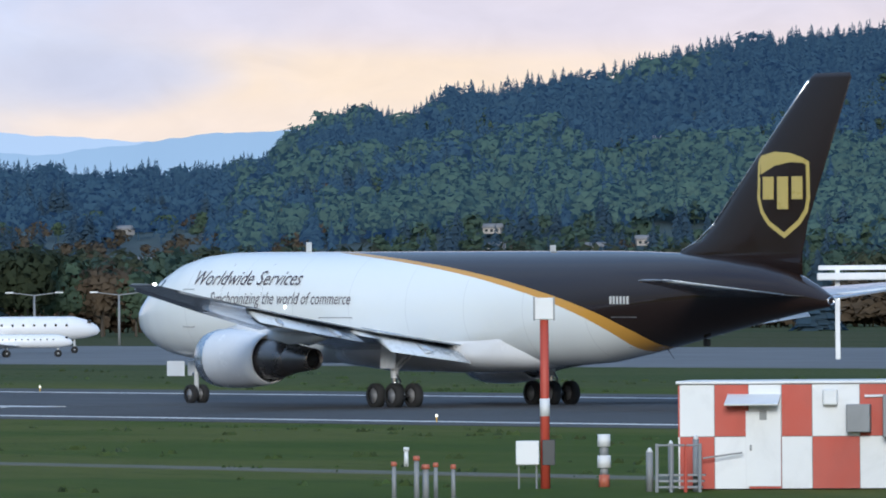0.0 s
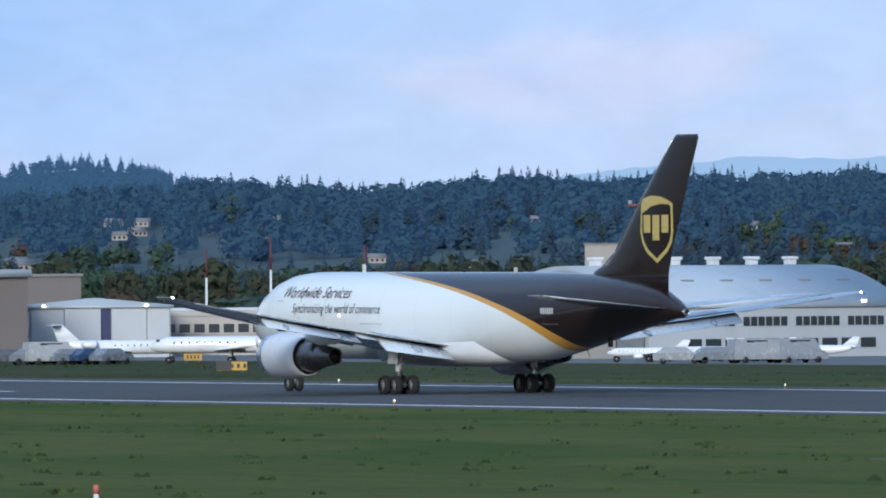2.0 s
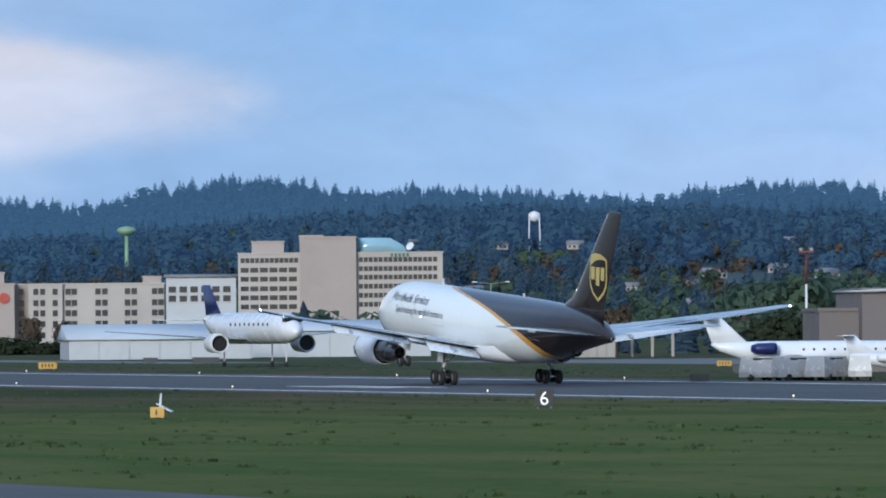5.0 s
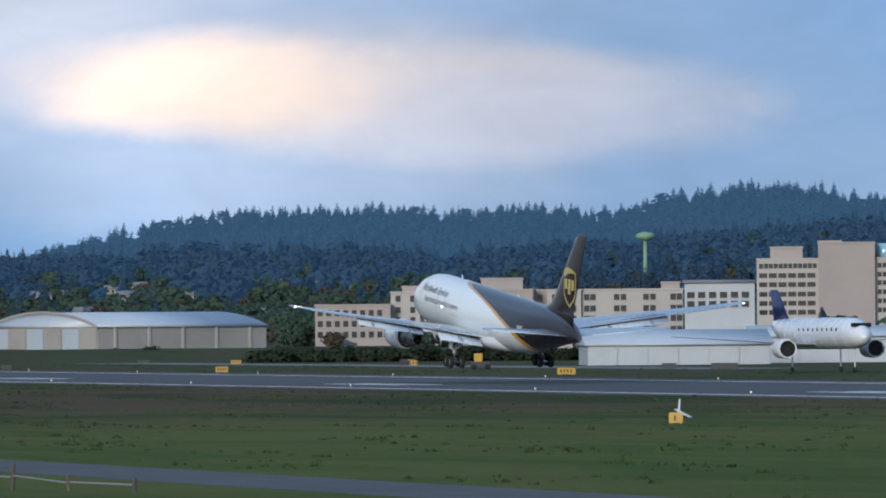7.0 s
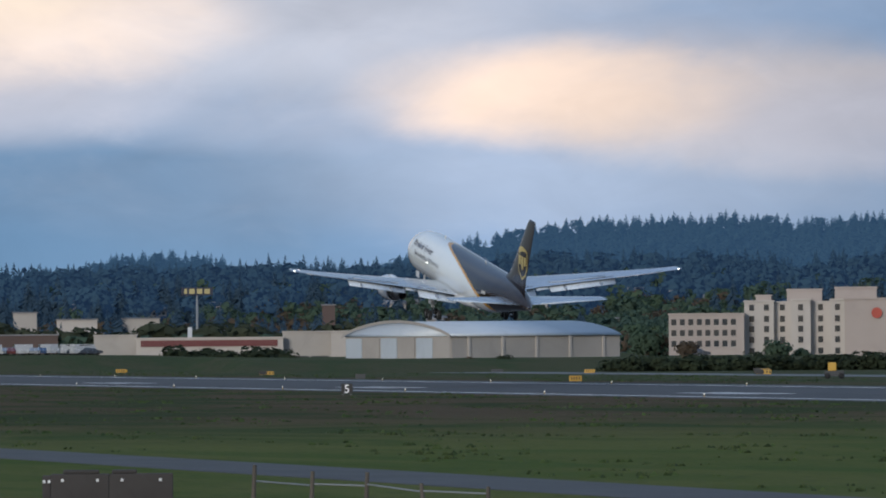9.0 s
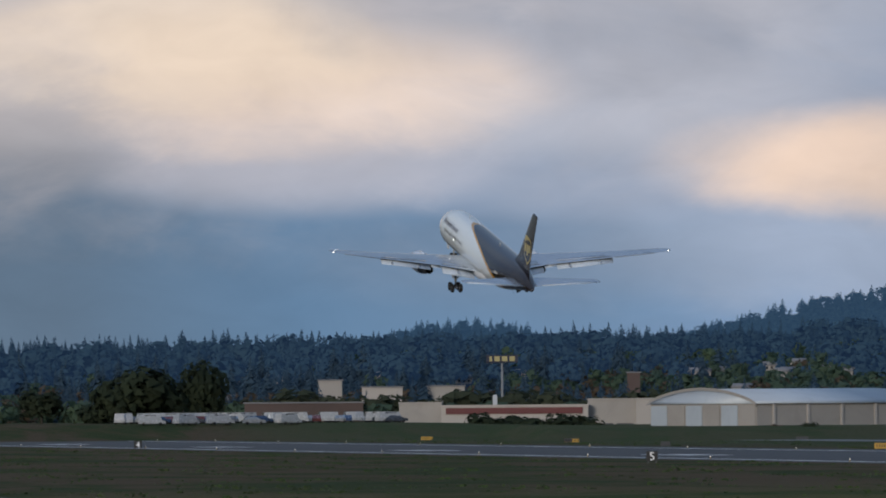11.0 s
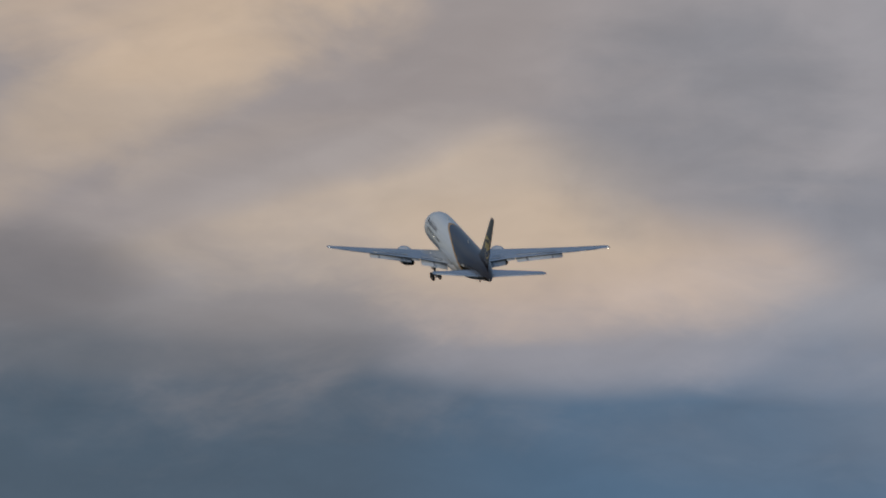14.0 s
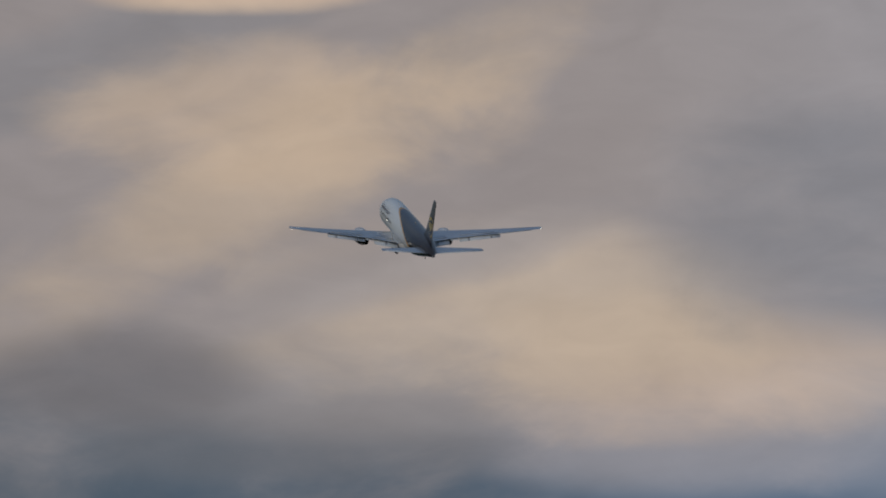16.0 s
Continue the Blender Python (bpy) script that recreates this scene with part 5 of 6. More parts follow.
def windows_on(wall, rows, mat, wide, tall, y, name="window", frame=True):
    """Recessed panes with a frame, one object each, at (x, z) places on the front."""
    bm = box(wide, 0.08, tall)
    me = bpy.data.meshes.new(name)
    bm.to_mesh(me), bm.free()
    me.materials.append(mat)
    bm = box(wide + 0.3, 0.16, 0.14)
    sill = bpy.data.meshes.new("sill")
    bm.to_mesh(sill), bm.free()
    sill.materials.append(M_WALL_PALE)
    for x, z in rows:
        w = new(name, me)
        w.parent, w.location = wall, (x, y, z)
        if frame:
            s = new("sill", sill)
            s.parent, s.location = w, (0, -0.03, -0.14)


def block(ob, name, x0, x1, z1, depth, mat, y=0.0, z0=0.0, roof=True):
    wall = part(name, box(x1 - x0, depth, z1 - z0, ((x0 + x1) / 2, y + depth / 2, z0)), mat, ob)
    if roof:
        part("parapet", box(x1 - x0 + 0.3, depth + 0.3, 0.35, ((x0 + x1) / 2, y + depth / 2, z1)), mat, ob)
    return wall


def long_hotel():
    """Five-storey hotel with stepped bays, stair towers and a round red emblem."""
    d = 1640.0
    b0 = 16.467
    k = d / 15327.0
    ob = placed("long_hotel", "long beige five-storey hotel with stair towers", "hotel", b0, d)

    def X(px):
        return (px - 288) * k

    def Z(py):
        return HEIGHT + (563.9 + 4 - py) * k
    base = -1.0
    for x0, x1, y1, y, m in ((-105, 28, 532, -4, M_WALL_BEIGE), (28, 80, 510, 0, M_WALL_PALE), (80, 110, 512, 2, M_WALL_PALE), (110, 145, 508, -1, M_WALL_PALE), (145, 180, 512, 1.5, M_WALL_PALE), (180, 205, 508, -1, M_WALL_PALE),
                             (205, 280, 507, -3, M_WALL_BEIGE), (280, 305, 508, 2.5, M_WALL_BEIGE), (305, 365, 508, 0, M_WALL_PALE), (365, 545, 508, 1, M_WALL_PALE)):
        wall = block(ob, "wall", X(x0), X(x1), Z(y1), 14, m, y, base)
        rows = []
        floors = (520, 540, 558, 577, 597) if x0 > 0 else (545, 564, 583)
        if x0 == 205:
            rows = []
        elif x0 in (365,):
            rows = [(X(px), Z(py + 5)) for py in floors for px in (375, 386, 428, 440, 480, 492, 528, 539)]
        elif x0 == 305:
            rows = [(X(px), Z(py + 5)) for py in floors for px in (318, 330, 352)]
        elif x0 < 0:
            rows = [(X(px), Z(py + 5)) for py in floors for px in range(-96, 24, 15)]
        else:
            rows = [(X((x0 + x1) / 2 + q), Z(py + 5)) for py in floors for q in ((-13, 13) if x1 - x0 > 45 else (0,))]
        windows_on(wall, rows, M_PANE, 0.95 if x0 != 365 else 1.05, 1.15, y - 0.03)
    for x0, x1, y1 in ((48, 75, 500), (103, 165, 490), (188, 262, 487), (508, 540, 496)):
        block(ob, "stair_tower", X(x0), X(x1), Z(y1), 9, M_WALL_BEIGE, 3, Z(512))
    wall = part("emblem", spin([(0, 0.02), (0.0, 1.02), (0.12, 1.02), (0.12, 0.02)], (X(262), -3.2, Z(530.5)), (0, -1, 0), 28), M_RED, ob, "round red emblem")
    for f in wall.data.polygons:
        f.use_smooth = False
    return ob


long_hotel()


def tower_hotel():
    """Eight-storey hotel with a central shaft, a glazed roof and regular windows."""
    d = 1820.0
    k = d / 15327.0
    ob = placed("tower_hotel", "pinkish beige eight-storey hotel with a glass roof", "hotel", 18.586, d)

    def X(px):
        return (px - 855) * k

    def Z(py):
        return HEIGHT + (563.5 - py) * k
    for x0, x1, y1, y, m in ((676, 785, 452, 0, M_WALL_PALE), (785, 885, 424, -2.5, M_WALL_BEIGE), (885, 1038, 452, -1, M_WALL_PALE)):
        wall = block(ob, "wall", X(x0), X(x1), Z(y1), 17, m, y, -1.0)
        if x0 == 676:
            top = [(X(684 + 8.6 * i), Z(467)) for i in range(12)]
            rows = top + [(X(684 + 17 * i + q), Z(py)) for py in (484, 500, 517, 533, 549) for i in range(6) for q in (0, 7)]
        elif x0 == 885:
            rows = [(X(893 + 17.5 * i + q), Z(py)) for py in (467, 483, 498, 514, 530, 546) for i in range(8) for q in (0, 9)]
        else:
            rows = []
        windows_on(wall, rows, M_PANE, 0.86, 1.0, y - 0.03, frame=False)
    block(ob, "roof_house", X(700), X(757), Z(431), 9, M_WALL_BEIGE, 3, Z(452))
    block(ob, "roof_house", X(785), X(826), Z(421), 8, M_WALL_BEIGE, 5, Z(428))
    rings = []
    for x, top in ((885, 424), (905, 424), (945, 424), (968, 437), (976, 450)):
        rings.append([Vector((X(x), 1, Z(452))), Vector((X(x), 1.5, Z(top))), Vector((X(x), 10, Z(top))), Vector((X(x), 11, Z(452)))])
    part("glass_roof", loft(rings), paint("pale_blue_roof_glass", (0.32, 0.50, 0.56), 0.15, 0.2, scale=0.4, coat=0.5), ob, "pale blue glazed barrel roof")
    part("dish", spin([(0.0, 0.05), (0.15, 0.6), (0.4, 0.95), (0.43, 0.95), (0.2, 0.55), (0.05, 0.05)], (X(982), 2, Z(441)), (-0.5, -0.7, 0.5), 20), M_WHITE, ob, "white satellite dish")
    for px in (968, 975, 982, 989, 996):
        part("sign_bar", box(0.5, 0.1, 0.7, (X(px - 20), -1.1, Z(458))), M_PANE_TEAL, ob)


tower_hotel()


def simple_hangar(name, label, b0, b1, d, wall_top, roof_top, depth, wall_mat, roof_mat, doors=0, turn=0.0, base=-0.6, door_mat=None, arched=False):
    """A long shed with its eaves to the camera: siding wall, door leaves and a pitched or rounded roof."""
    w = metres(b0, b1, d)
    ob = placed(name, label, "hangar", (b0 + b1) / 2, d, turn)
    part("wall", box(w, depth, wall_top - base, (0, depth / 2, base)), wall_mat, ob)
    n = 12 if arched else 2
    rings = []
    for x in (-w / 2 - 0.4, w / 2 + 0.4):
        ring = [Vector((x, -0.6, wall_top - 0.15))]
        for i in range(n + 1):
            u = i / n
            z = wall_top + (roof_top - wall_top) * (math.sin(math.pi * u) ** 0.8 if arched else 1 - abs(2 * u - 1))
            ring.append(Vector((x, -0.6 + (depth + 1.2) * u, z + 0.05)))
        ring.append(Vector((x, depth + 0.6, wall_top - 0.15)))
        rings.append(ring)
    bm = loft(rings)
    part("roof", bm, roof_mat, ob)
    for f in ob.children[-1].data.polygons:
        f.use_smooth = False
    for i in range(doors):
        x = (-0.5 + (i + 0.5) / doors) * w
        part("door_leaf", box(w / doors * 0.93, 0.12, wall_top * 0.86 - base, (x, -0.08, base), 0.02), door_mat or wall_mat, ob)
    return ob


# low white hangar before the hotels
simple_hangar("low_hangar", "low white hangar row with a pale roof", 16.796, 18.007, 1225, 2.93, 4.93, 22, M_WALL_WHITE, M_ROOF_LIGHT, 6, 4)
simple_hangar("low_hangar", "low white hangar with a shallow pale roof", 17.324 + 0.55, 19.187, 1260, 3.9, 5.3, 20, M_WALL_WHITE, M_ROOF_LIGHT, 4, 2)
simple_hangar("cargo_shed", "long cream cargo shed with a flat roof", 19.894, 20.417, 1180, 3.79, 4.02, 24, M_WALL_CREAM, M_ROOF_LIGHT, 8, 2)
canopy = placed("loading_canopy", "flat white canopy on posts", "canopy", 20.585, 1190)
part("slab", box(metres(20.343, 20.835, 1190), 8, 1.1, (0, 0, 3.7), 0.05), M_WALL_CREAM, canopy)
for x in (-4.2, -1.4, 1.4, 4.2):
    part("post", box(0.4, 0.4, 3.7, (x, -2, 0)), M_WALL_CREAM, canopy)
simple_hangar("white_office", "white three-storey office block with dark windows", 17.439, 17.902, 1750, 14.16, 14.62, 14, M_WALL_WHITE, M_ROOF_GREY, 0)
windows_on(bpy.data.objects["white_office"], [(-5.8 + 2.2 * i, z) for i in range(6) for z in (10.97, 9.14, 1.2)], M_PANE, 1.5, 1.2, -0.05)


def arched_hangar():
    """Large hangar with an arched end wall and a long side with a pale roof."""
    d = 1560.0
    k = d / 15327.0
    ob = placed("arched_hangar", "large cream hangar with an arched end wall", "hangar", 13.558, d, 36)
    # local: the arched end looks along -x, the long side along -y
    wide, long = 33.0, 38.0
    eave, crown = 6.01, 8.74
    part("side_wall", box(long, wide, eave + 0.6, (long / 2, wide / 2, -0.6)), M_WALL_CREAM, ob)
    rings = []
    for x in (-0.3, long + 0.3):
        rings.append([Vector((x, -0.5 + (wide + 1) * i / 20, eave + (crown - eave) * math.sin(math.pi * i / 20) ** 0.75)) for i in range(21)])
    part("roof", loft(rings), M_ROOF_LIGHT, ob, "pale metal arched roof")
    part("roof_edge", loft([[p + Vector((-0.35, 0, dz)) for p in rings[0]] for dz in (0.25, -0.3)], False, None, False), M_WALL_CREAM, ob)
    for i in range(6):
        part("door_leaf", box(0.14, wide / 6 * 0.9, eave * 0.95 + 0.6, (-0.1, wide * (i + 0.5) / 6, -0.6)), M_ROOF_LIGHT if i % 2 else M_WALL_CREAM, ob)
    for i in range(5):
        part("pilaster", box(0.5, 0.3, eave + 0.6, (long * (i + 0.5) / 5, -0.1, -0.6)), M_WALL_PALE, ob)
    return ob


arched_hangar()


def low_store():
    d = 1750.0
    k = d / 15327.0
    ob = placed("low_store", "low white store with a dark red stripe", "store", 11.977, d)

    def X(px):
        return (px - 375) * k

    def Z(py):
        return HEIGHT + (597.4 + 3.2 - py) * k
    block(ob, "wall", X(240), X(500), Z(600), 20, M_WALL_PALE, 0, -0.6)
    block(ob, "wall", X(165), X(240), Z(594), 16, M_WALL_CREAM, 2, -0.6)
    block(ob, "wall", X(500), X(585), Z(590), 14, M_WALL_CREAM, 3, -0.6)
    block(ob, "wall", X(585), X(625), Z(590), 14, M_WALL_PALE, 0, -0.6)
    part("stripe", box(X(490) - X(248), 0.2, 1.25, ((X(248) + X(490)) / 2, -0.15, Z(613))), M_DARKRED, ob, "dark red stripe")
    part("chimney", box(0.9, 0.9, 2.4, (X(335), 4, Z(600))), M_WALL_WHITE, ob)
    # dark slabs on the wall stand for the shade inside open bays
    for x0, x1 in ((172, 205), (512, 545), (550, 580)):
        part("opening", box(X(x1) - X(x0), 0.2, 2.6, ((X(x0) + X(x1)) / 2, 2.85 if x0 > 300 else 1.85, -0.3)), M_DARK, ob)
    for px in (215, 225):
        part("doorway", box(0.9, 0.1, 2.0, (X(px), 1.9, -0.3)), M_PANE, ob)


low_store()


def pole_sign():
    d = 1980.0
    ob = placed("pole_sign", "dark blue pylon sign with yellow blocks", "sign", 11.877, d)
    z0, z1 = 15.87, 17.68
    w = metres(11.776, 11.985, d)
    part("panel", box(w, 0.8, z1 - z0, (0, 0, z0), 0.05), paint("very_dark_blue_sign", (0.02, 0.025, 0.05), 0.4), ob)
    for k in range(4):
        part("mark_block", box(w * (0.08 if k == 0 else 0.17), 0.1, (z1 - z0) * 0.62, ((-0.36, -0.16, 0.08, 0.32)[k] * w, -0.42, z0 + (z1 - z0) * 0.2)), M_PALEYELLOW, ob)
    part("pole", smooth(tube(0.3, 0.26, (0, 0, -1), (0, 0, z0), 12)), M_GREY, ob)


pole_sign()


def far_block(name, label, t_b0, t_b1, d, top, depth, mat, rows=0, roof_mat=None):
    w = metres(t_b0, t_b1, d)
    ob = placed(name, label, "building", (t_b0 + t_b1) / 2, d)
    part("wall", box(w, depth, top + 1, (0, depth / 2, -1)), mat, ob)
    part("roof", box(w + 0.5, depth + 0.5, 0.3, (0, depth / 2, top)), roof_mat or M_ROOF_GREY, ob)
    for r in range(rows):
        n = max(2, int(w / 3.2))
        windows_on(ob, [(-w / 2 + (i + 0.5) * w / n, 0.8 + r * (top - 0.5) / max(1, rows)) for i in range(n)], M_PANE, 1.5, 1.1, -0.05, frame=False)
    return ob


far_block("brick_shop", "long low brown brick shop building", 10.171, 10.956, 1850, 6.87, 18, M_BRICK, 1)
far_block("motel", "cream two-storey motel with grey roof", 10.948, 11.217, 2000, 10.47, 14, M_WALL_PALE, 2)
far_block("roadside_shop", "white shop with a rounded gable", 11.382, 11.628, 2000, 10.61, 12, M_WALL_CREAM, 1)
far_block("small_office", "small pale office building with dark windows", 10.661, 10.817, 2050, 12.29, 10, M_WALL_CREAM, 2)
far_block("red_sign_shop", "reddish sign tower beyond the hangar", 12.703, 12.789, 2050, 13.57, 3, M_BRICK, 0)
far_block("back_warehouse", "low pale warehouse far behind the trees", 28.361, 28.641, 1600, 15.44, 14, M_WALL_CREAM, 0)


def quonset():
    """White hangar with a rounded roof, roof vents, a glazed arched end and a strip of windows."""
    d = 800.0
    turn = 34
    ob = placed("barrel_hangar", "white barrel-roofed hangar with roof vents", "hangar", 28.78, d, turn)
    long, wide = 28.5, 27.0
    eave, crown = 4.81, 8.81
    part("side_wall", box(long, wide, eave + 0.3, (long / 2, wide / 2, -0.3)), M_WALL_WHITE, ob)
    rings = []
    for x in (-0.5, long + 0.5):
        rings.append([Vector((x, -0.4 + (wide + 0.8) * i / 24, eave - 0.1 + (crown - eave) * math.sin(math.pi * i / 24) ** 0.8)) for i in range(25)])
    part("roof", loft(rings), M_ROOF_LIGHT, ob, "pale metal barrel roof")
    part("end_wall", loft([[Vector((-0.6, wide * (0.06 + 0.88 * i / 16), 0.5 + eave * 0.9 + (crown - eave) * 0.86 * math.sin(math.pi * i / 16) ** 0.8)) for i in range(17)],
                           [Vector((-0.6, wide * (0.06 + 0.88 * i / 16), eave * 0.9)) for i in range(17)]], False, None, False), M_WALL_CREAM, ob)
    for i in range(6):
        part("door_leaf", box(0.15, wide / 6 * 0.92, eave * 0.9, (-0.55 - 0.1 * (i % 2), wide * (i + 0.5) / 6, 0)), M_WALL_CREAM if i % 3 else M_GREY, ob)
    for i in range(6):
        vent = part("roof_vent", box(0.9, 0.9, 0.5, (long * (i + 0.7) / 6.4, wide / 2, crown - 0.1), 0.05), M_WHITE, ob, "white roof vent")
        part("cowl", box(1.2, 1.2, 0.3, (long * (i + 0.7) / 6.4, wide / 2, crown + 0.4), 0.08), M_WHITE, vent)
        part("skylight", box(1.3, 0.5, 0.2, (long * (i + 0.7) / 6.4, wide * 0.18, eave + (crown - eave) * math.sin(math.pi * 0.18) ** 0.8 - 0.12), 0.03), M_GREY, ob)
    windows_on(ob, [(5.0 + 0.85 * i, eave * 0.62) for i in range(26) if i % 7 != 6], M_PANE, 0.68, 0.85, -0.05, frame=False)
    windows_on(ob, [(5.0 + 2.2 * i, 0.9) for i in range(10)], M_PANE, 1.7, 0.9, -0.05, frame=False)
    lamp = part("wall_lamp", box(0.4, 0.3, 0.25, (long * 0.84, -0.6, eave + 0.3)), M_WARM_LIGHT, ob)


quonset()


def door_hangar():
    d = 880.0
    k = d / 15327.0
    ob = placed("door_hangar", "white gabled hangar with tall sliding doors", "hangar", 25.148, d, 3)

    def X(px):
        return (px - 175) * k

    def Z(py):
        return HEIGHT + (527.8 + 4.9 - py) * k
    part("wall", box(X(300) - X(48), 24, Z(543) + 0.3, (0, 12, -0.3)), M_WALL_WHITE, ob)
    rings = []
    for y in (-0.6, 24.6):
        rings.append([Vector((X(44), y, Z(546))), Vector((X(44), y, Z(541))), Vector((X(175), y, Z(528))), Vector((X(306), y, Z(541))), Vector((X(306), y, Z(546)))])
    part("roof", loft(rings), M_ROOF_LIGHT, ob)
    for x0, x1 in ((54, 112), (113, 177), (196, 258), (259, 299)):
        part("door_leaf", box(X(x1) - X(x0), 0.2, Z(547), ((X(x0) + X(x1)) / 2, -0.2 - (0.15 if x0 in (113, 196) else 0), 0), 0.03), M_WALL_WHITE, ob)
    # dark blue strip stands for the unlit inside seen between the leaves
    part("door_gap", box(X(195) - X(178), 0.1, Z(548), ((X(178) + X(195)) / 2, -0.08, 0)), M_BLUE, ob, "dark blue strip painted as the shaded gap between the doors")
    for px in (76, 258):
        part("wall_lamp", box(0.35, 0.3, 0.2, (X(px), -0.75, Z(543))), M_WARM_LIGHT, ob)
    far_block("long_shed", "long low white shed beside the hangars", 25.614, 26.885, 900, 4.67, 16, M_WALL_WHITE, 0, M_ROOF_LIGHT)
    far_block("dark_shed", "dark brown low shed behind the white hangar", 23.899, 25.028, 930, 8.44, 20, M_WALL_BROWN)
    far_block("side_office", "pale low office beside the hangar", 24.271, 24.681, 905, 4.55, 12, M_WALL_WHITE, 1)


door_hangar()


def brown_hangar():
    d = 850.0
    k = d / 15327.0
    ob = placed("brown_hangar", "large taupe metal hangar with a red swoosh sign", "hangar", 22.953, d, 6)

    def X(px):
        return (px - 440) * k

    def Z(py):
        return HEIGHT + (537.8 + 2.7 - py) * k
    part("wall", box(X(905) - X(195), 30, Z(497) + 0.3, ((X(905) + X(195)) / 2, 15, -0.3)), M_WALL_BROWN, ob)
    rings = []
    for y in (-0.8, 31):
        rings.append([Vector((X(190), y, Z(504))), Vector((X(190), y, Z(501))), Vector((X(560), y, Z(482))), Vector((X(910), y, Z(484))), Vector((X(910), y, Z(497)))])
    part("roof", loft(rings), M_ROOF_LIGHT, ob, "pale shallow metal roof")
    block(ob, "annex", X(125), X(196), Z(538), 20, M_WALL_BROWN, 4, -0.3)
    for i in range(3):
        leaf = part("door_leaf", box((X(692) - X(481)) / 3 - 0.1, 0.2, Z(540), (X(481) + (X(692) - X(481)) * (i + 0.5) / 3, -0.15, 0), 0.03), M_WALL_CREAM, ob, "cream hangar door leaf")
        part("window", box(1.8, 0.06, 0.5, (X(481) + (X(692) - X(481)) * (i + 0.5) / 3, -0.28, 0.9)), M_PANE, leaf)
    bm = bmesh.new()
    bm.faces.new([bm.verts.new((X(px), -0.12, Z(py))) for px, py in ((258, 557), (262, 543), (300, 541), (332, 538), (326, 548), (290, 552))])
    bmesh.ops.solidify(bm, geom=bm.faces[:], thickness=0.06)
    part("swoosh", bm, M_RED, ob, "red swoosh sign")
    for i in range(10):
        part("letter_bar", box(0.32, 0.06, 0.75, (X(264 + 7.4 * i), -0.14, Z(541))), M_WHITE, ob)
    part("wall_sign", box(1.3, 0.08, 0.6, (X(384), -0.1, Z(532))), M_WHITE, ob)


brown_hangar()


def terminal():
    d = 900.0
    k = d / 15327.0
    ob = placed("terminal_building", "pale terminal block with a teal glass atrium", "terminal", 26.982, d, 2)

    def X(px):
        return (px - 178) * k

    def Z(py):
        return HEIGHT + (522.8 + 4.8 - py) * k
    wall = block(ob, "wall", X(-260), X(385), Z(556), 20, M_WALL_PALE, 0, -0.3)
    block(ob, "canopy", X(20), X(230), Z(578), 3, M_WALL_CREAM, -3, Z(590))
    for i in range(4):
        part("canopy_post", box(0.5, 0.5, Z(590), (X(35 + 60 * i), -2.5, 0)), M_WALL_CREAM, ob)
    rings = []
    for x, z in ((82, 553), (100, 510), (262, 510), (278, 553)):
        rings.append([Vector((X(x), 1, Z(556))), Vector((X(x), 2, Z(z))), Vector((X(x), 9, Z(z))), Vector((X(x), 10, Z(556)))])
    part("atrium", loft(rings), M_PANE_TEAL, ob, "teal tinted glass atrium")
    part("atrium_top", box(X(268) - X(96), 8, 0.25, (0, 5.5, Z(510))), M_WHITE, ob)
    for i in range(9):
        x = X(104 + 19 * i)
        part("mullion", tube(0.06, 0.06, (x, 0.95, Z(555)), (x, 1.95, Z(512)), 6), M_WHITE, ob)
    for s in (82, 278):
        part("gable_frame", tube(0.3, 0.3, (X(s), 0.8, Z(556)), (X(100 if s < 100 else 262), 1.8, Z(510)), 8), M_WHITE, ob)
    for x0, x1 in ((32, 78), (80, 145)):
        part("entrance", box(X(x1) - X(x0), 0.15, 2.4, ((X(x0) + X(x1)) / 2, -0.05, 0)), M_PANE, ob)
    windows_on(ob, [(X(-240 + 26 * i), 2.4) for i in range(9)], M_PANE, 1.1, 0.9, -0.05)


terminal()
walkway = placed("elevated_walkway", "long white elevated walkway on posts", "walkway", 30.938, 780)
wz = 4.19
part("tunnel", box(13.5, 2.8, 1.25, (0, 0, wz), 0.1), M_WALL_WHITE, walkway)
part("roof_edge", box(13.7, 3.0, 0.14, (0, 0, wz + 1.25), 0.04), M_ROOF_LIGHT, walkway)
for x in (-5.5, 0.5, 6.2):
    part("support", box(0.5, 0.6, wz, (x, 0, 0), 0.03), M_WALL_CREAM, walkway)
BR = placed("boarding_bridge", "white boarding bridge on a steel portal", "boarding bridge", 38.7, 640)
part("tunnel", box(6.2, 2.6, 0.55, (0, 0, 5.87), 0.1), M_WHITE, BR)
part("upper_beam", box(6.0, 0.4, 0.35, (0, 0, 6.62), 0.05), M_WHITE, BR)
for x in (-1.6, 2.6):
    part("portal_leg", box(0.35, 0.5, 6.71, (x, 0, 0)), M_WHITE, BR)


# ---- parked and taxiing aircraft, vehicles ----


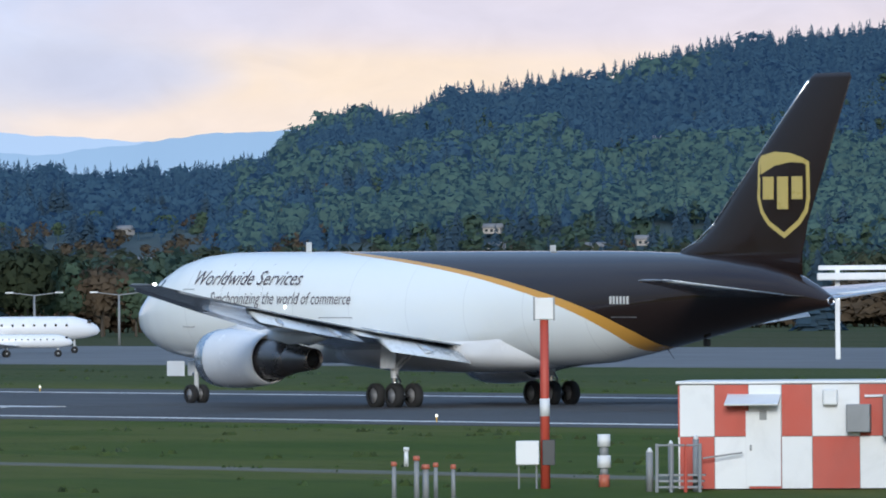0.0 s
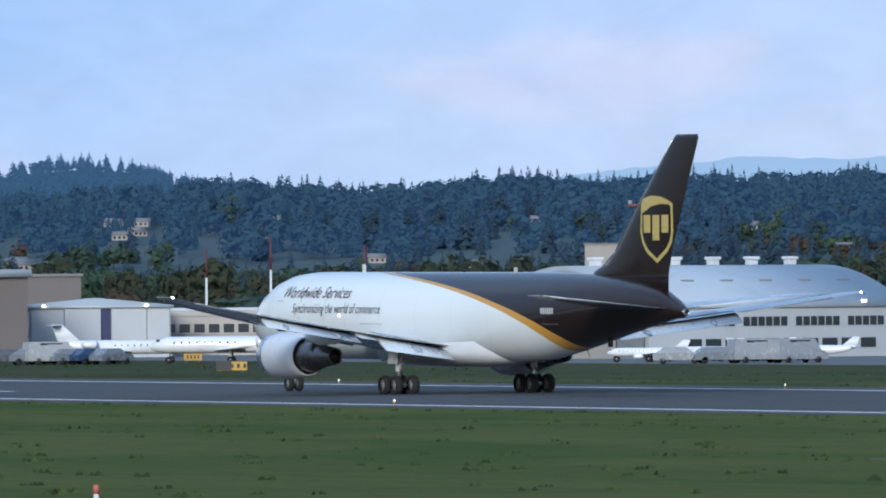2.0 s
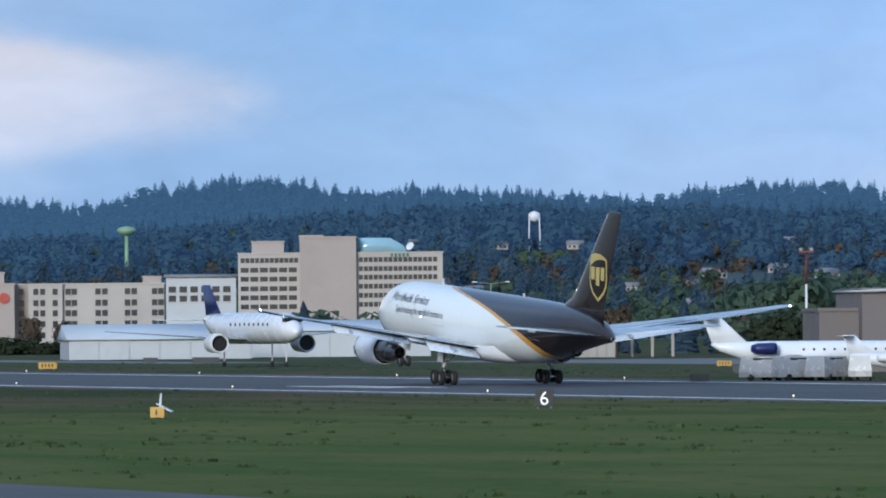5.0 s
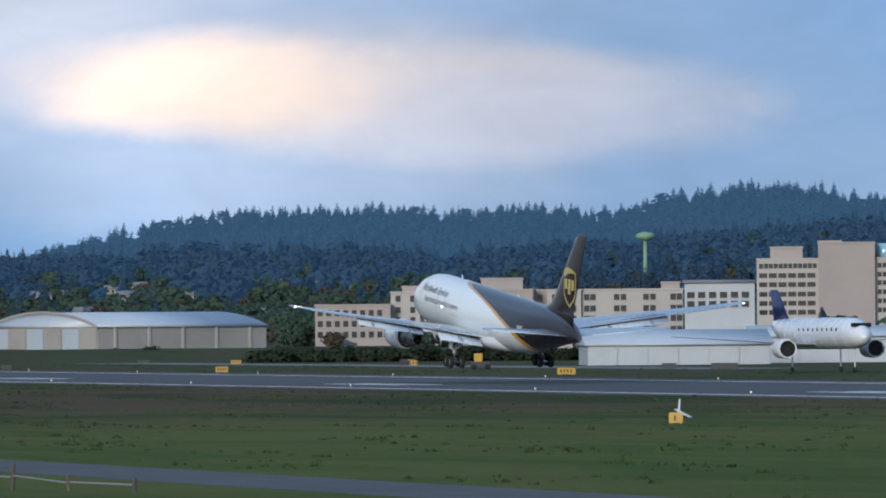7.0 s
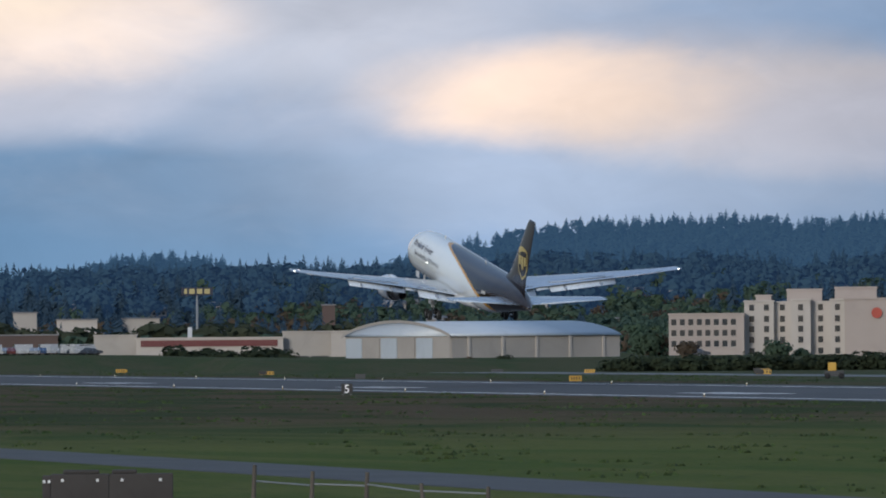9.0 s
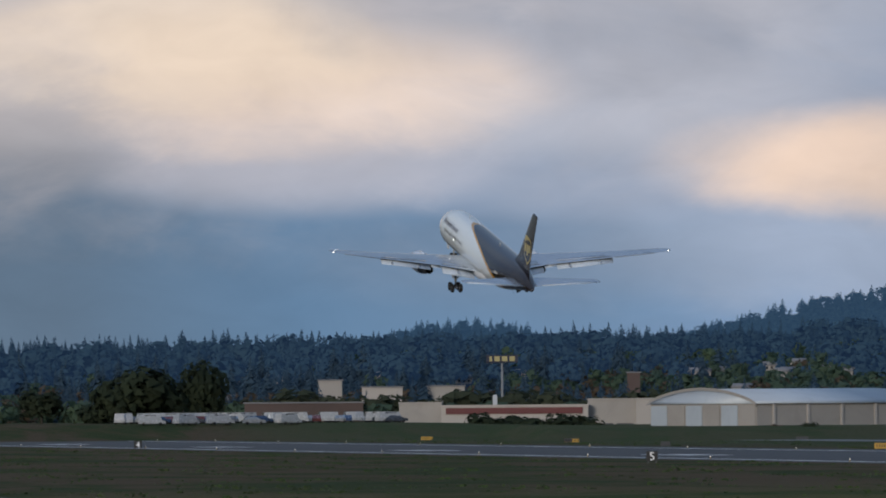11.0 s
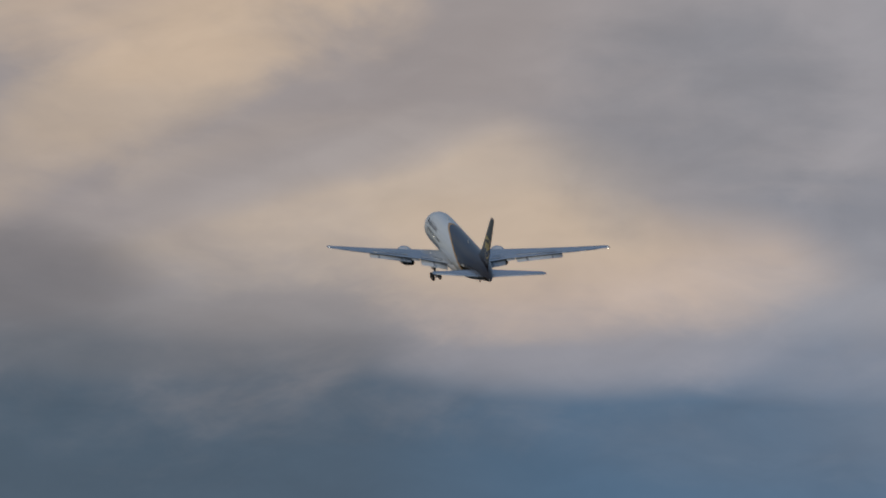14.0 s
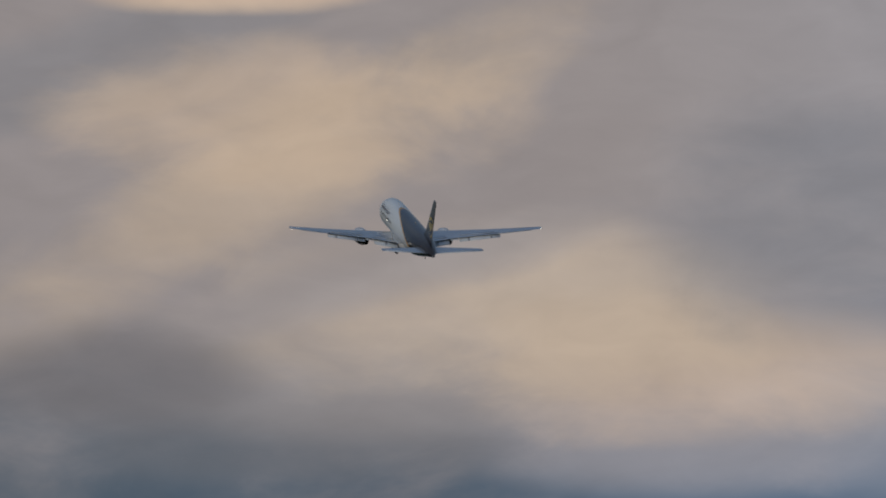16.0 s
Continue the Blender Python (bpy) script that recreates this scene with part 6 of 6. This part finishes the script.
def small_jet(name, label, bearing, away, turn, long, engine_mat=None, rear=True, tee=True, stripe=None, group="parked jets"):
    """A jet on its wheels, nose along local +x."""
    ob = placed(name, label, "airplane", bearing, away, turn, group)
    r = long * (0.055 if rear else 0.053)
    gz = r * 1.9 + (0.25 if rear else long * 0.028)
    prof = ((0.5, 0.03, -0.25), (0.485, 0.4, -0.2), (0.44, 0.75, -0.08), (0.38, 0.97, 0), (0.1, 1, 0), (-0.22, 1, 0), (-0.36, 0.75, 0.2), (-0.46, 0.38, 0.5), (-0.5, 0.08, 0.72))
    rings = [[Vector((u * long, k * r * math.cos(2 * math.pi * i / 20), gz + dz * r + k * r * math.sin(2 * math.pi * i / 20))) for i in range(20)] for u, k, dz in prof]
    part("fuselage", loft(rings), M_JET_WHITE, ob)
    part("windscreen", box(long * 0.02, r * 1.25, r * 0.28, (long * 0.447, 0, gz + r * 0.38), r * 0.05), M_GLASS, ob)
    for i in range(9):
        for s in (1, -1):
            part("cabin_window", box(long * 0.010, 0.04, r * 0.2, (long * (0.34 - 0.05 * i), s * r * 0.985, gz + r * 0.15)), M_GLASS, ob)
    half = long * (0.46 if rear else 0.45)
    for s in (1, -1):
        w = [foil(long * a, long * c, s * half * y, gz - r * 0.75 + half * y * 0.07, 0.05) for y, a, c in ((0.0, 0.10, 0.23), (0.35, 0.0, 0.13), (1.0, -0.17, 0.05))]
        part("left_wing" if s > 0 else "right_wing", loft(w), M_WING if not rear else M_JET_WHITE, ob)
        zt = gz + (r * 3.1 if tee else r * 0.55)
        t = [foil(long * a, long * c, s * long * y, zt, 0.05) for y, a, c in ((0.0, -0.46 if tee else -0.40, 0.09), (0.17, -0.53 if tee else -0.5, 0.045))]
        part("left_tailplane" if s > 0 else "right_tailplane", loft(t), M_JET_WHITE, ob)
        er = r * (0.52 if rear else 0.62)
        if rear:
            c = (-long * 0.26, s * r * 1.55, gz + r * 0.35)
        else:
            c = (long * 0.08, s * half * 0.34, gz - r * 0.95)
        e = part("engine", spin([(long * 0.055, er * 0.8), (long * 0.062, er * 0.92), (long * 0.04, er), (-long * 0.03, er * 0.92), (-long * 0.06, er * 0.55), (-long * 0.058, er * 0.45)], c, (1, 0, 0), 20), engine_mat or M_JET_WHITE, ob)
        part("intake", spin([(long * 0.045, 0.02), (long * 0.045, er * 0.85)], c, (1, 0, 0), 16), M_BLACK, e)
        part("pylon", box(long * 0.06, r * 0.6, r * 0.14, (c[0], s * (abs(c[1]) - r * 0.4) if rear else c[1], c[2] if rear else c[2] + er * 0.8)), M_JET_WHITE, ob)
    f = [[Vector((v.x, v.z, z)) for v in foil(long * a, long * c, 0, 0, 0.05)] for z, a, c in ((gz + r * 0.5, -0.30, 0.19), (gz + r * (3.2 if tee else 2.8), -0.46 if tee else -0.45, 0.085))]
    part("fin", loft(f), stripe or M_JET_WHITE, ob)
    for x, y in ((long * 0.38, 0), (-long * 0.03, r * 1.6), (-long * 0.03, -r * 1.6)):
        part("leg", tube(0.09, 0.08, (x, y, 0.3), (x, y, gz - r * 0.5), 8), M_STRUT, ob)
        part("tyre", spin([(-0.16, 0.1), (-0.16, 0.26), (-0.08, 0.32), (0.08, 0.32), (0.16, 0.26), (0.16, 0.1)], (x, y, 0.32), (0, 1, 0), 16), M_RUBBER, ob)
    return ob


small_jet("business_jet", "white business jet with a tall T-tail", 22.43, 760, 8, 12.8)
small_jet("business_jet", "white jet with dark blue engines parked on the apron", 21.721, 790, 10, 19.0, M_BLUE)
small_jet("business_jet", "white business jet before the hangar doors", 25.297, 800, 5, 12.0)
small_jet("business_jet", "white business jet beside the shed", 25.988, 790, 175, 14.0)
small_jet("business_jet", "small white business jet by the terminal", 27.008, 800, 172, 11.5)
small_jet("business_jet", "white business jet by the terminal wall", 27.549, 815, 178, 13.0)
small_jet("business_jet", "white business jet near the aircraft ramp", 33.084, 720, 3, 10.5)
small_jet("regional_jet", "white regional jet nosing out of its stand", 32.967, 760, 4, 19.0, None, True)
small_jet("airliner", "white airliner with a dark blue tail at a stand", 35.795, 690, 170, 11.0, M_BLUE, True, True, M_BLUE)
TAXIING = small_jet("airliner", "white twin-engine airliner taxiing towards the runway", 18.295, 1010, -72, 35.0, M_WHITE, False, False, M_BLUE, group="taxiing airliners")
for b, d, tn, L in ((28.769, 760, 170, 7.2), (29.123, 765, 165, 7.4), (29.403, 770, 172, 7.0), (29.571, 768, 20, 7.5), (29.463, 760, 165, 7.6), (29.874, 765, 170, 7.6)):
    small_jet("light_aircraft", "small white light aircraft parked before the hangar", b, d, tn, L, None, False, False, M_WHITE, "parked light aircraft")


def car(mat, van=False):
    ob = new("van" if van else "car")
    L, W, H = (5.2, 2.0, 2.1) if van else (4.5, 1.8, 1.45)
    body = bmesh.new()
    prof = ((-L / 2, 0.35), (-L / 2, 0.85), (-L / 2 + 0.2, H if van else 0.95), (-L * 0.28, H), (L * 0.12 if not van else L * 0.25, H), (L * 0.28 if not van else L * 0.38, 0.98), (L / 2 - 0.1, 0.85), (L / 2, 0.6), (L / 2, 0.35))
    rings = [[Vector((x, y * (0.86 if z > 1.0 else 1.0), z)) for x, z in prof] for y in (-W / 2, W / 2)]
    part("body", loft(rings, True, body), mat, ob)
    for f in ob.children[-1].data.polygons:
        f.use_smooth = False
    part("side_glass", box(L * 0.42, W * 0.89, 0.38, (-L * 0.06, 0, H - 0.5), 0.03), M_GLASS, ob)
    for x in (-L * 0.3, L * 0.3):
        for y in (-W / 2 + 0.1, W / 2 - 0.1):
            part("wheel", spin([(-0.1, 0.05), (-0.1, 0.3), (0.1, 0.3), (0.1, 0.05)], (x, y, 0.31), (0, 1, 0), 12), M_RUBBER, ob)
    return ob


def traffic():
    kinds = []
    for i, m in enumerate(CAR_PAINTS):
        c = tagged(car(m, i in (0, 4)), ("pale" if i in (0, 4) else "dark" if i in (1, 5) else "red" if i == 3 else "grey") + (" van" if i in (0, 4) else " car") + " parked by the airfield buildings", "van" if i in (0, 4) else "car", "parked vehicles")
        kinds.append(c)
    used = set()
    rows = [(9.56 + 0.045 * i, 1650 + 16 * (i % 5), 20 * (i % 3)) for i in range(22)]
    rows += [(11.023 + 0.03 * i, 1690, 10) for i in range(6)] + [(21.423 + 0.1 * i, 742 + 6 * (i % 2), 15 * i) for i in range(7)]
    rows += [(24.102 + 0.07 * i, 770, 5) for i in range(3)] + [(24.569 + 0.13 * i, 790, 10 * i) for i in range(6)] + [(30.677 + 0.16 * i, 730, 8 * i) for i in range(9)]
    rows += [(28.978 + 0.26 * i, 740, 12 * i) for i in range(4)] + [(15.186, 1500, 0), (31.212, 720, 5), (31.622, 715, 30), (31.921, 725, 12)]
    rows += [(9.35 + 0.036 * i + 0.012 * (i % 3), 1672 + 17 * (i % 4), 85 + 6 * (i % 5)) for i in range(44)]
    for i, (b, d, tn) in enumerate(rows):
        k = RNG.choice((0, 0, 1, 2, 2, 3, 4, 4, 5))
        m = facing(b, d, rise_at(b, d), tn)
        if k not in used:
            used.add(k)
            kinds[k].matrix_basis = m
        else:
            copy_thing(kinds[k], m)


traffic()
tug = placed("tug", "orange airfield tug with a dark cab", "tug", 16.087, 1130)
part("chassis", box(2.6, 1.4, 0.7, (0, 0, 0.35), 0.08), M_DARK, tug)
part("cab", box(1.1, 1.3, 1.1, (-0.3, 0, 1.05), 0.08), M_YELLOW, tug)
for x in (-0.9, 0.9):
    for y in (-0.6, 0.6):
        part("wheel", spin([(-0.15, 0.05), (-0.15, 0.4), (0.15, 0.4), (0.15, 0.05)], (x, y, 0.4), (0, 1, 0), 14), M_RUBBER, tug)


def water_tower(bearing, away, top, tint, label, legs):
    ob = placed("water_tower", label, "water tower", bearing, away)
    if legs:
        part("tank", spin([(top - 3.3, 0.1), (top - 3.0, 1.0), (top - 2.5, 1.75), (top - 1.0, 1.75), (top - 0.4, 1.2), (top, 0.1)], (0, 0, 0), (0, 0, 1), 24), tint, ob)
        for x in (-1.5, 1.5):
            for y in (-1.5, 1.5):
                part("leg", tube(0.22, 0.22, (x * 1.15, y * 1.15, land(bearing, away) - 1), (x, y, top - 2), 8), tint, ob)
    else:
        part("tank", spin([(top - 2.7, 0.5), (top - 2.4, 1.6), (top - 1.7, 2.6), (top - 1.1, 2.75), (top - 0.4, 2.1), (top, 0.2)], (0, 0, 0), (0, 0, 1), 28), tint, ob)
        part("stem", smooth(tube(0.7, 0.5, (0, 0, land(bearing, away) - 1), (0, 0, top - 2.5), 14)), tint, ob)


water_tower(17.181, 2480, 32.21, paint("pale_green_tank_paint", (0.20, 0.32, 0.20), 0.5, scale=0.3), "pale green water tower above the trees", False)
water_tower(19.879, 2560, 36.61, M_WHITE, "white water tower on legs above the trees", True)


def houses():
    """Scattered houses on the slope, raised off the ground to show among the trees from the camera."""
    base = tagged(new("house"), "small pale house among trees on the slope", "house", "houses on the slope")
    part("wall", box(4.6, 4, 1.5), M_WALL_CREAM, base)
    part("roof", loft([[Vector((x, -2.3, 1.45)), Vector((x, 0, 2.7)), Vector((x, 2.3, 1.45))] for x in (-2.6, 2.6)]), M_ROOF_GREY, base)
    for x in (-1.4, 0, 1.4):
        part("window", box(0.7, 0.08, 0.7, (x, -2.02, 0.5)), M_PANE, base)
    first = True
    for i in range(170):
        b, d = RNG.uniform(8, 39), RNG.uniform(2000, 2600)
        if RNG.random() < 0.4:
            b = RNG.choice((RNG.uniform(13.2, 15.6), RNG.uniform(21, 25), RNG.uniform(19, 21)))
        m = facing(b, d, land(b, d) + 2.5, RNG.uniform(-35, 35))
        if first:
            base.matrix_basis, first = m, False
        else:
            copy_thing(base, m)


houses()

# ---- single trees and hedges by the buildings ----


def lone_tree(bearing, away, tall, broad, conifer, mat, label):
    ob = placed("conifer_tree" if conifer else "broadleaf_tree", label, "tree", bearing, away, RNG.uniform(0, 90), "trees by the buildings")
    part("trunk", tube(tall * 0.025, tall * 0.008, (0, 0, 0), (0, 0, tall * 0.85), 7), M_BARK, ob)
    spots = [(RNG.uniform(-0.02, 0.02) * tall, RNG.uniform(-0.02, 0.02) * tall, 0.1, tall * RNG.uniform(0.93, 1.0), broad) for _ in range(4 if conifer else 3)]
    grove("crown", "", spots, NEAR_CONIFERS if conifer else NEAR_BROADLEAVES, mat, parent=ob)


for t_b, d, tall, broad, con, m in (
        (20.865, 1280, 8.4, 1.5, 1, M_CONIFER), (20.369, 1290, 6.5, 1.4, 1, M_CONIFER), (20.492, 1290, 6.2, 1.5, 1, M_CONIFER), (21.145, 1270, 6.8, 2.0, 1, M_CONIFER),
        (18.348, 1500, 8.8, 1.5, 1, M_CONIFER), (18.616, 1520, 5.6, 1.0, 0, M_LEAF), (18.87, 1520, 7.2, 1.4, 1, M_CONIFER), (18.516, 1530, 4.5, 1.1, 0, M_LEAF), (19.02, 1520, 4.2, 1.1, 0, M_BARE),
        (15.71, 1500, 5.2, 1.1, 0, M_LEAF), (15.878, 1505, 3.6, 1.2, 0, M_LEAF), (16.55, 1500, 6.4, 0.8, 0, M_BARE), (16.766, 1500, 5.8, 0.8, 0, M_BARE), (16.886, 1500, 4.8, 0.9, 0, M_BARE),
        (13.681, 1500, 2.6, 1.4, 0, M_BARE), (13.905, 1480, 2.8, 1.5, 0, M_HEDGE), (14.839, 1640, 7.6, 1.0, 0, M_LEAF), (14.913, 1650, 6.5, 1.0, 0, M_BARE), (15.119, 1500, 5.0, 1.1, 0, M_BARE), (14.428, 1900, 10.5, 1.7, 1, M_CONIFER),
        (19.838, 1150, 6.6, 1.0, 0, M_HEDGE), (20.417, 1150, 7.8, 0.8, 0, M_BARE), (19.503, 1140, 6.2, 1.0, 0, M_HEDGE),
        (12.65, 1900, 6.2, 1.6, 1, M_CONIFER), (12.856, 1930, 7.0, 1.8, 1, M_CONIFER), (12.183, 1930, 6.4, 1.6, 1, M_CONIFER), (12.276, 1930, 6.4, 1.5, 1, M_CONIFER),
        (12.163, 1930, 8.6, 1.5, 1, M_CONIFER), (12.275, 1930, 8.4, 1.5, 1, M_CONIFER), (12.854, 1950, 10.5, 1.7, 1, M_CONIFER), (13.527, 1950, 9.5, 1.6, 0, M_HEDGE), (14.405, 1950, 11.5, 1.4, 1, M_CONIFER),
        (9.491, 1800, 15.5, 1.3, 0, M_HEDGE), (9.696, 1850, 12.0, 1.2, 0, M_HEDGE), (9.902, 1800, 16.5, 0.8, 0, M_HEDGE), (9.323, 1800, 13, 1.2, 0, M_HEDGE),
        (9.541, 1850, 12.5, 1.4, 0, M_HEDGE), (8.831, 1800, 11, 1.3, 0, M_HEDGE), (7.898, 1800, 12, 1.3, 0, M_HEDGE), (7.45, 1820, 12, 1.3, 0, M_HEDGE), (8.346, 1830, 9, 1.3, 0, M_HEDGE), (9.205, 1830, 8, 1.3, 0, M_HEDGE),
        (21.553, 1010, 7.0, 1.1, 0, M_HEDGE), (21.385, 1010, 6.0, 1.1, 0, M_HEDGE), (22.094, 1060, 8.2, 1.4, 1, M_CONIFER), (22.524, 1060, 9.0, 1.5, 1, M_CONIFER), (22.356, 1060, 8.6, 1.5, 1, M_CONIFER), (21.796, 1020, 6.5, 1.0, 0, M_BARE),
        (25.028, 1060, 9.6, 0.9, 0, M_LEAF), (25.009, 1060, 10.0, 0.9, 0, M_LEAF), (25.297, 1060, 7.2, 1.0, 0, M_BARE), (25.726, 1070, 6.5, 1.0, 0, M_BARE),
        (33.191, 1000, 13.0, 0.9, 0, M_HEDGE), (33.433, 1010, 9.5, 1.0, 0, M_LEAF), (33.694, 1010, 9.0, 1.0, 0, M_BARE), (33.918, 1010, 8.0, 1.0, 0, M_LEAF), (36.403, 1020, 12.2, 1.1, 0, M_HEDGE), (36.235, 1020, 9.8, 1.1, 0, M_HEDGE), (36.572, 1020, 10.2, 1.1, 0, M_HEDGE),
        (37.001, 1020, 10.2, 1.5, 1, M_CONIFER), (37.169, 1020, 9.6, 1.5, 1, M_CONIFER), (38.439, 1020, 9.8, 1.5, 1, M_CONIFER), (34.478, 1020, 9.2, 1.4, 1, M_CONIFER), (32.768, 1050, 10.0, 1.5, 1, M_CONIFER), (32.917, 1050, 11.2, 1.5, 1, M_CONIFER), (33.198, 1050, 11.2, 1.2, 0, M_HEDGE), (33.403, 1050, 10.6, 1.2, 0, M_HEDGE)):
    lone_tree(t_b, d, tall, broad, con, m, "dark conifer standing by the airfield buildings" if con else "broadleaf tree standing by the airfield buildings")


def hedge(b0, b1, d, tall, mat, label, count):
    places = []
    for i in range(count):
        p = spot(b0 + (b1 - b0) * (i + RNG.random()) / count, d + RNG.uniform(-4, 4))
        places.append((p.x, p.y, -0.8, tall * RNG.uniform(0.75, 1.25), RNG.uniform(1.2, 2.0)))
    grove("hedge", label, places, RIDGE_BROADLEAVES, mat)


hedge(14.6, 17.857, 1412, 3.0, M_HEDGE, "dark hedge along the airfield boundary", 170)
hedge(11.697, 12.444, 1700, 4.2, M_HEDGE, "low dark bushes before the store", 40)
hedge(32.799, 38.999, 1100, 6.0, M_BARE, "brownish scrub behind the apron", 170)
hedge(21.311, 31.702, 1120, 6.0, M_LEAF, "green scrub behind the hangars", 230)
hedge(10.3, 13.0, 1930, 8.5, M_OLIVE, "olive trees among the shops", 90)
hedge(7.152, 10.463, 1980, 7.0, M_HEDGE, "dark trees beyond the shops", 130)


# ---- grass tufts ----


def tufts():
    vs, fs = [], []
    for i in range(16000):
        far = RNG.random()
        x, y = -RNG.uniform(200, 1700), 0
        y = RNG.uniform(88, 207) if far < 0.72 else RNG.uniform(274, 330)
        if y > 210 and x > -330:
            continue
        n = noise.noise((x * 0.03, y * 0.12, 3))
        if n < 0.02:
            continue
        s = RNG.uniform(0.06, 0.20) * (1 + n)
        for k in range(4):
            a = RNG.uniform(0, 6.28)
            w = s * 0.9
            j = len(vs)
            ox, oy = RNG.uniform(-s, s) * 1.6, RNG.uniform(-s, s) * 1.6
            vs.extend(((x + ox - w * math.cos(a), y + oy - w * math.sin(a), -0.02), (x + ox + w * math.cos(a), y + oy + w * math.sin(a), -0.02), (x + ox + RNG.uniform(-s, s) * 0.4, y + oy + RNG.uniform(-s, s) * 0.4, s * 0.75)))
            fs.append((j, j + 1, j + 2))
    me = bpy.data.meshes.new("grass_tufts")
    me.from_pydata(vs, [], fs)
    me.materials.append(paint("rough_grass_tufts", (0.030, 0.060, 0.012), 0.95, vary=0.3, scale=0.1, islands=0.4, second=(0.040, 0.052, 0.018)))
    tagged(new("grass_tufts", me), "rough tufts of longer grass on the airfield", "grass", kind="stuff")


tufts()

# ---- motion of things ----
# seconds, metres down the runway, height of the main wheels, nose-up degrees
TAKE_OFF = (
    (0, 331.7, 0.00, 0.30), (0.5, 363.8, 0.00, 0.33), (1, 396.5, 0.00, 0.38), (1.5, 429.8, 0.00, 0.39), (2, 464.1, 0.00, 0.38),
    (2.5, 498.9, 0.00, 0.38), (3, 534.3, 0.00, 0.61), (3.5, 569.9, 0.00, 0.77), (4, 606.0, 0.00, 1.13), (4.5, 642.6, 0.00, 1.62),
    (5, 679.9, 0.01, 2.10), (5.5, 717.8, 0.14, 2.49), (6, 756.0, 0.31, 2.98), (6.5, 794.7, 0.73, 3.46), (7, 834.0, 1.44, 3.98),
    (7.5, 873.7, 2.46, 4.65), (8, 913.9, 3.81, 5.47), (8.5, 954.5, 5.60, 6.40), (9, 995.5, 7.78, 7.42), (9.5, 1036.8, 10.57, 8.67),
    (10, 1078.3, 13.97, 9.59), (10.5, 1119.8, 17.42, 10.06), (11, 1161.4, 21.45, 10.17), (11.5, 1203.2, 26.31, 10.43), (12, 1245.1, 31.75, 10.62),
    (12.5, 1287.1, 37.73, 10.84), (13, 1329.2, 43.98, 11.13), (13.5, 1371.5, 50.50, 11.49), (14, 1414.2, 57.26, 11.87), (14.5, 1457.1, 64.39, 12.12),
    (15, 1500.5, 71.71, 12.22), (15.5, 1544.4, 79.21, 12.14), (16, 1588.7, 86.90, 12.01),
)

TAXI_FROM, TAXI_TO = 17.20, 19.87


def motions():
    rows = []
    for t, s, z, p in TAKE_OFF:
        lift = min(1.0, max(0.0, (t - 3.2) / 2.3))  # the legs stretch as the wing takes the load
        rows.append((t, pose(-s, PLANE_LINE - 0.12, z + 0.42 * lift, 0, -p - 1.6 * lift, 180.64)))
    walk(JET, rows)
    nose, left, right = GEARS
    walk(nose, [(0, pose(23.2, 0, 2.08)), (3.0, pose(23.2, 0, 2.08)), (5.0, pose(23.2, 0, 2.0)), (12.0, pose(23.2, 0, 2.05)), (13.0, pose(23.2, 0, 2.25, 0, -35, 0)),
                (14.2, pose(23.2, 0, 2.5, 0, -85, 0)), (16, pose(23.2, 0, 2.6, 0, -89, 0))])
    for g, side in ((left, 1), (right, -1)):
        walk(g, [(0, pose(0.25, side * 4.65, 3.0)), (3.2, pose(0.25, side * 4.65, 3.0)), (5.5, pose(0.25, side * 4.65, 2.74)), (13.0, pose(0.25, side * 4.65, 2.74)), (14.5, pose(0.25, side * 4.55, 2.85, side * -22)),
                 (16, pose(0.25, side * 4.3, 3.0, side * -52))])
    # the wings droop on the ground and bend up as they take the load
    for w, side in WINGS:
        bend = []
        for t, degrees in ((0, -1.25), (2.0, -1.1), (3.2, -0.8), (4.5, 0.0), (6.0, 0.5), (9.0, 0.7), (16, 0.6)):
            root = Vector((0, side * 2.0, 2.9))
            turn = Matrix.Rotation(radians(side * degrees), 4, "X")
            bend.append((t, Matrix.Translation(root) @ turn @ Matrix.Translation(-root)))
        walk(w, bend)
    walk(TAXIING, [(0, facing(TAXI_FROM, 1040, 0.03, -72)), (16, facing(TAXI_TO, 975, 0.03, -72))])


motions()
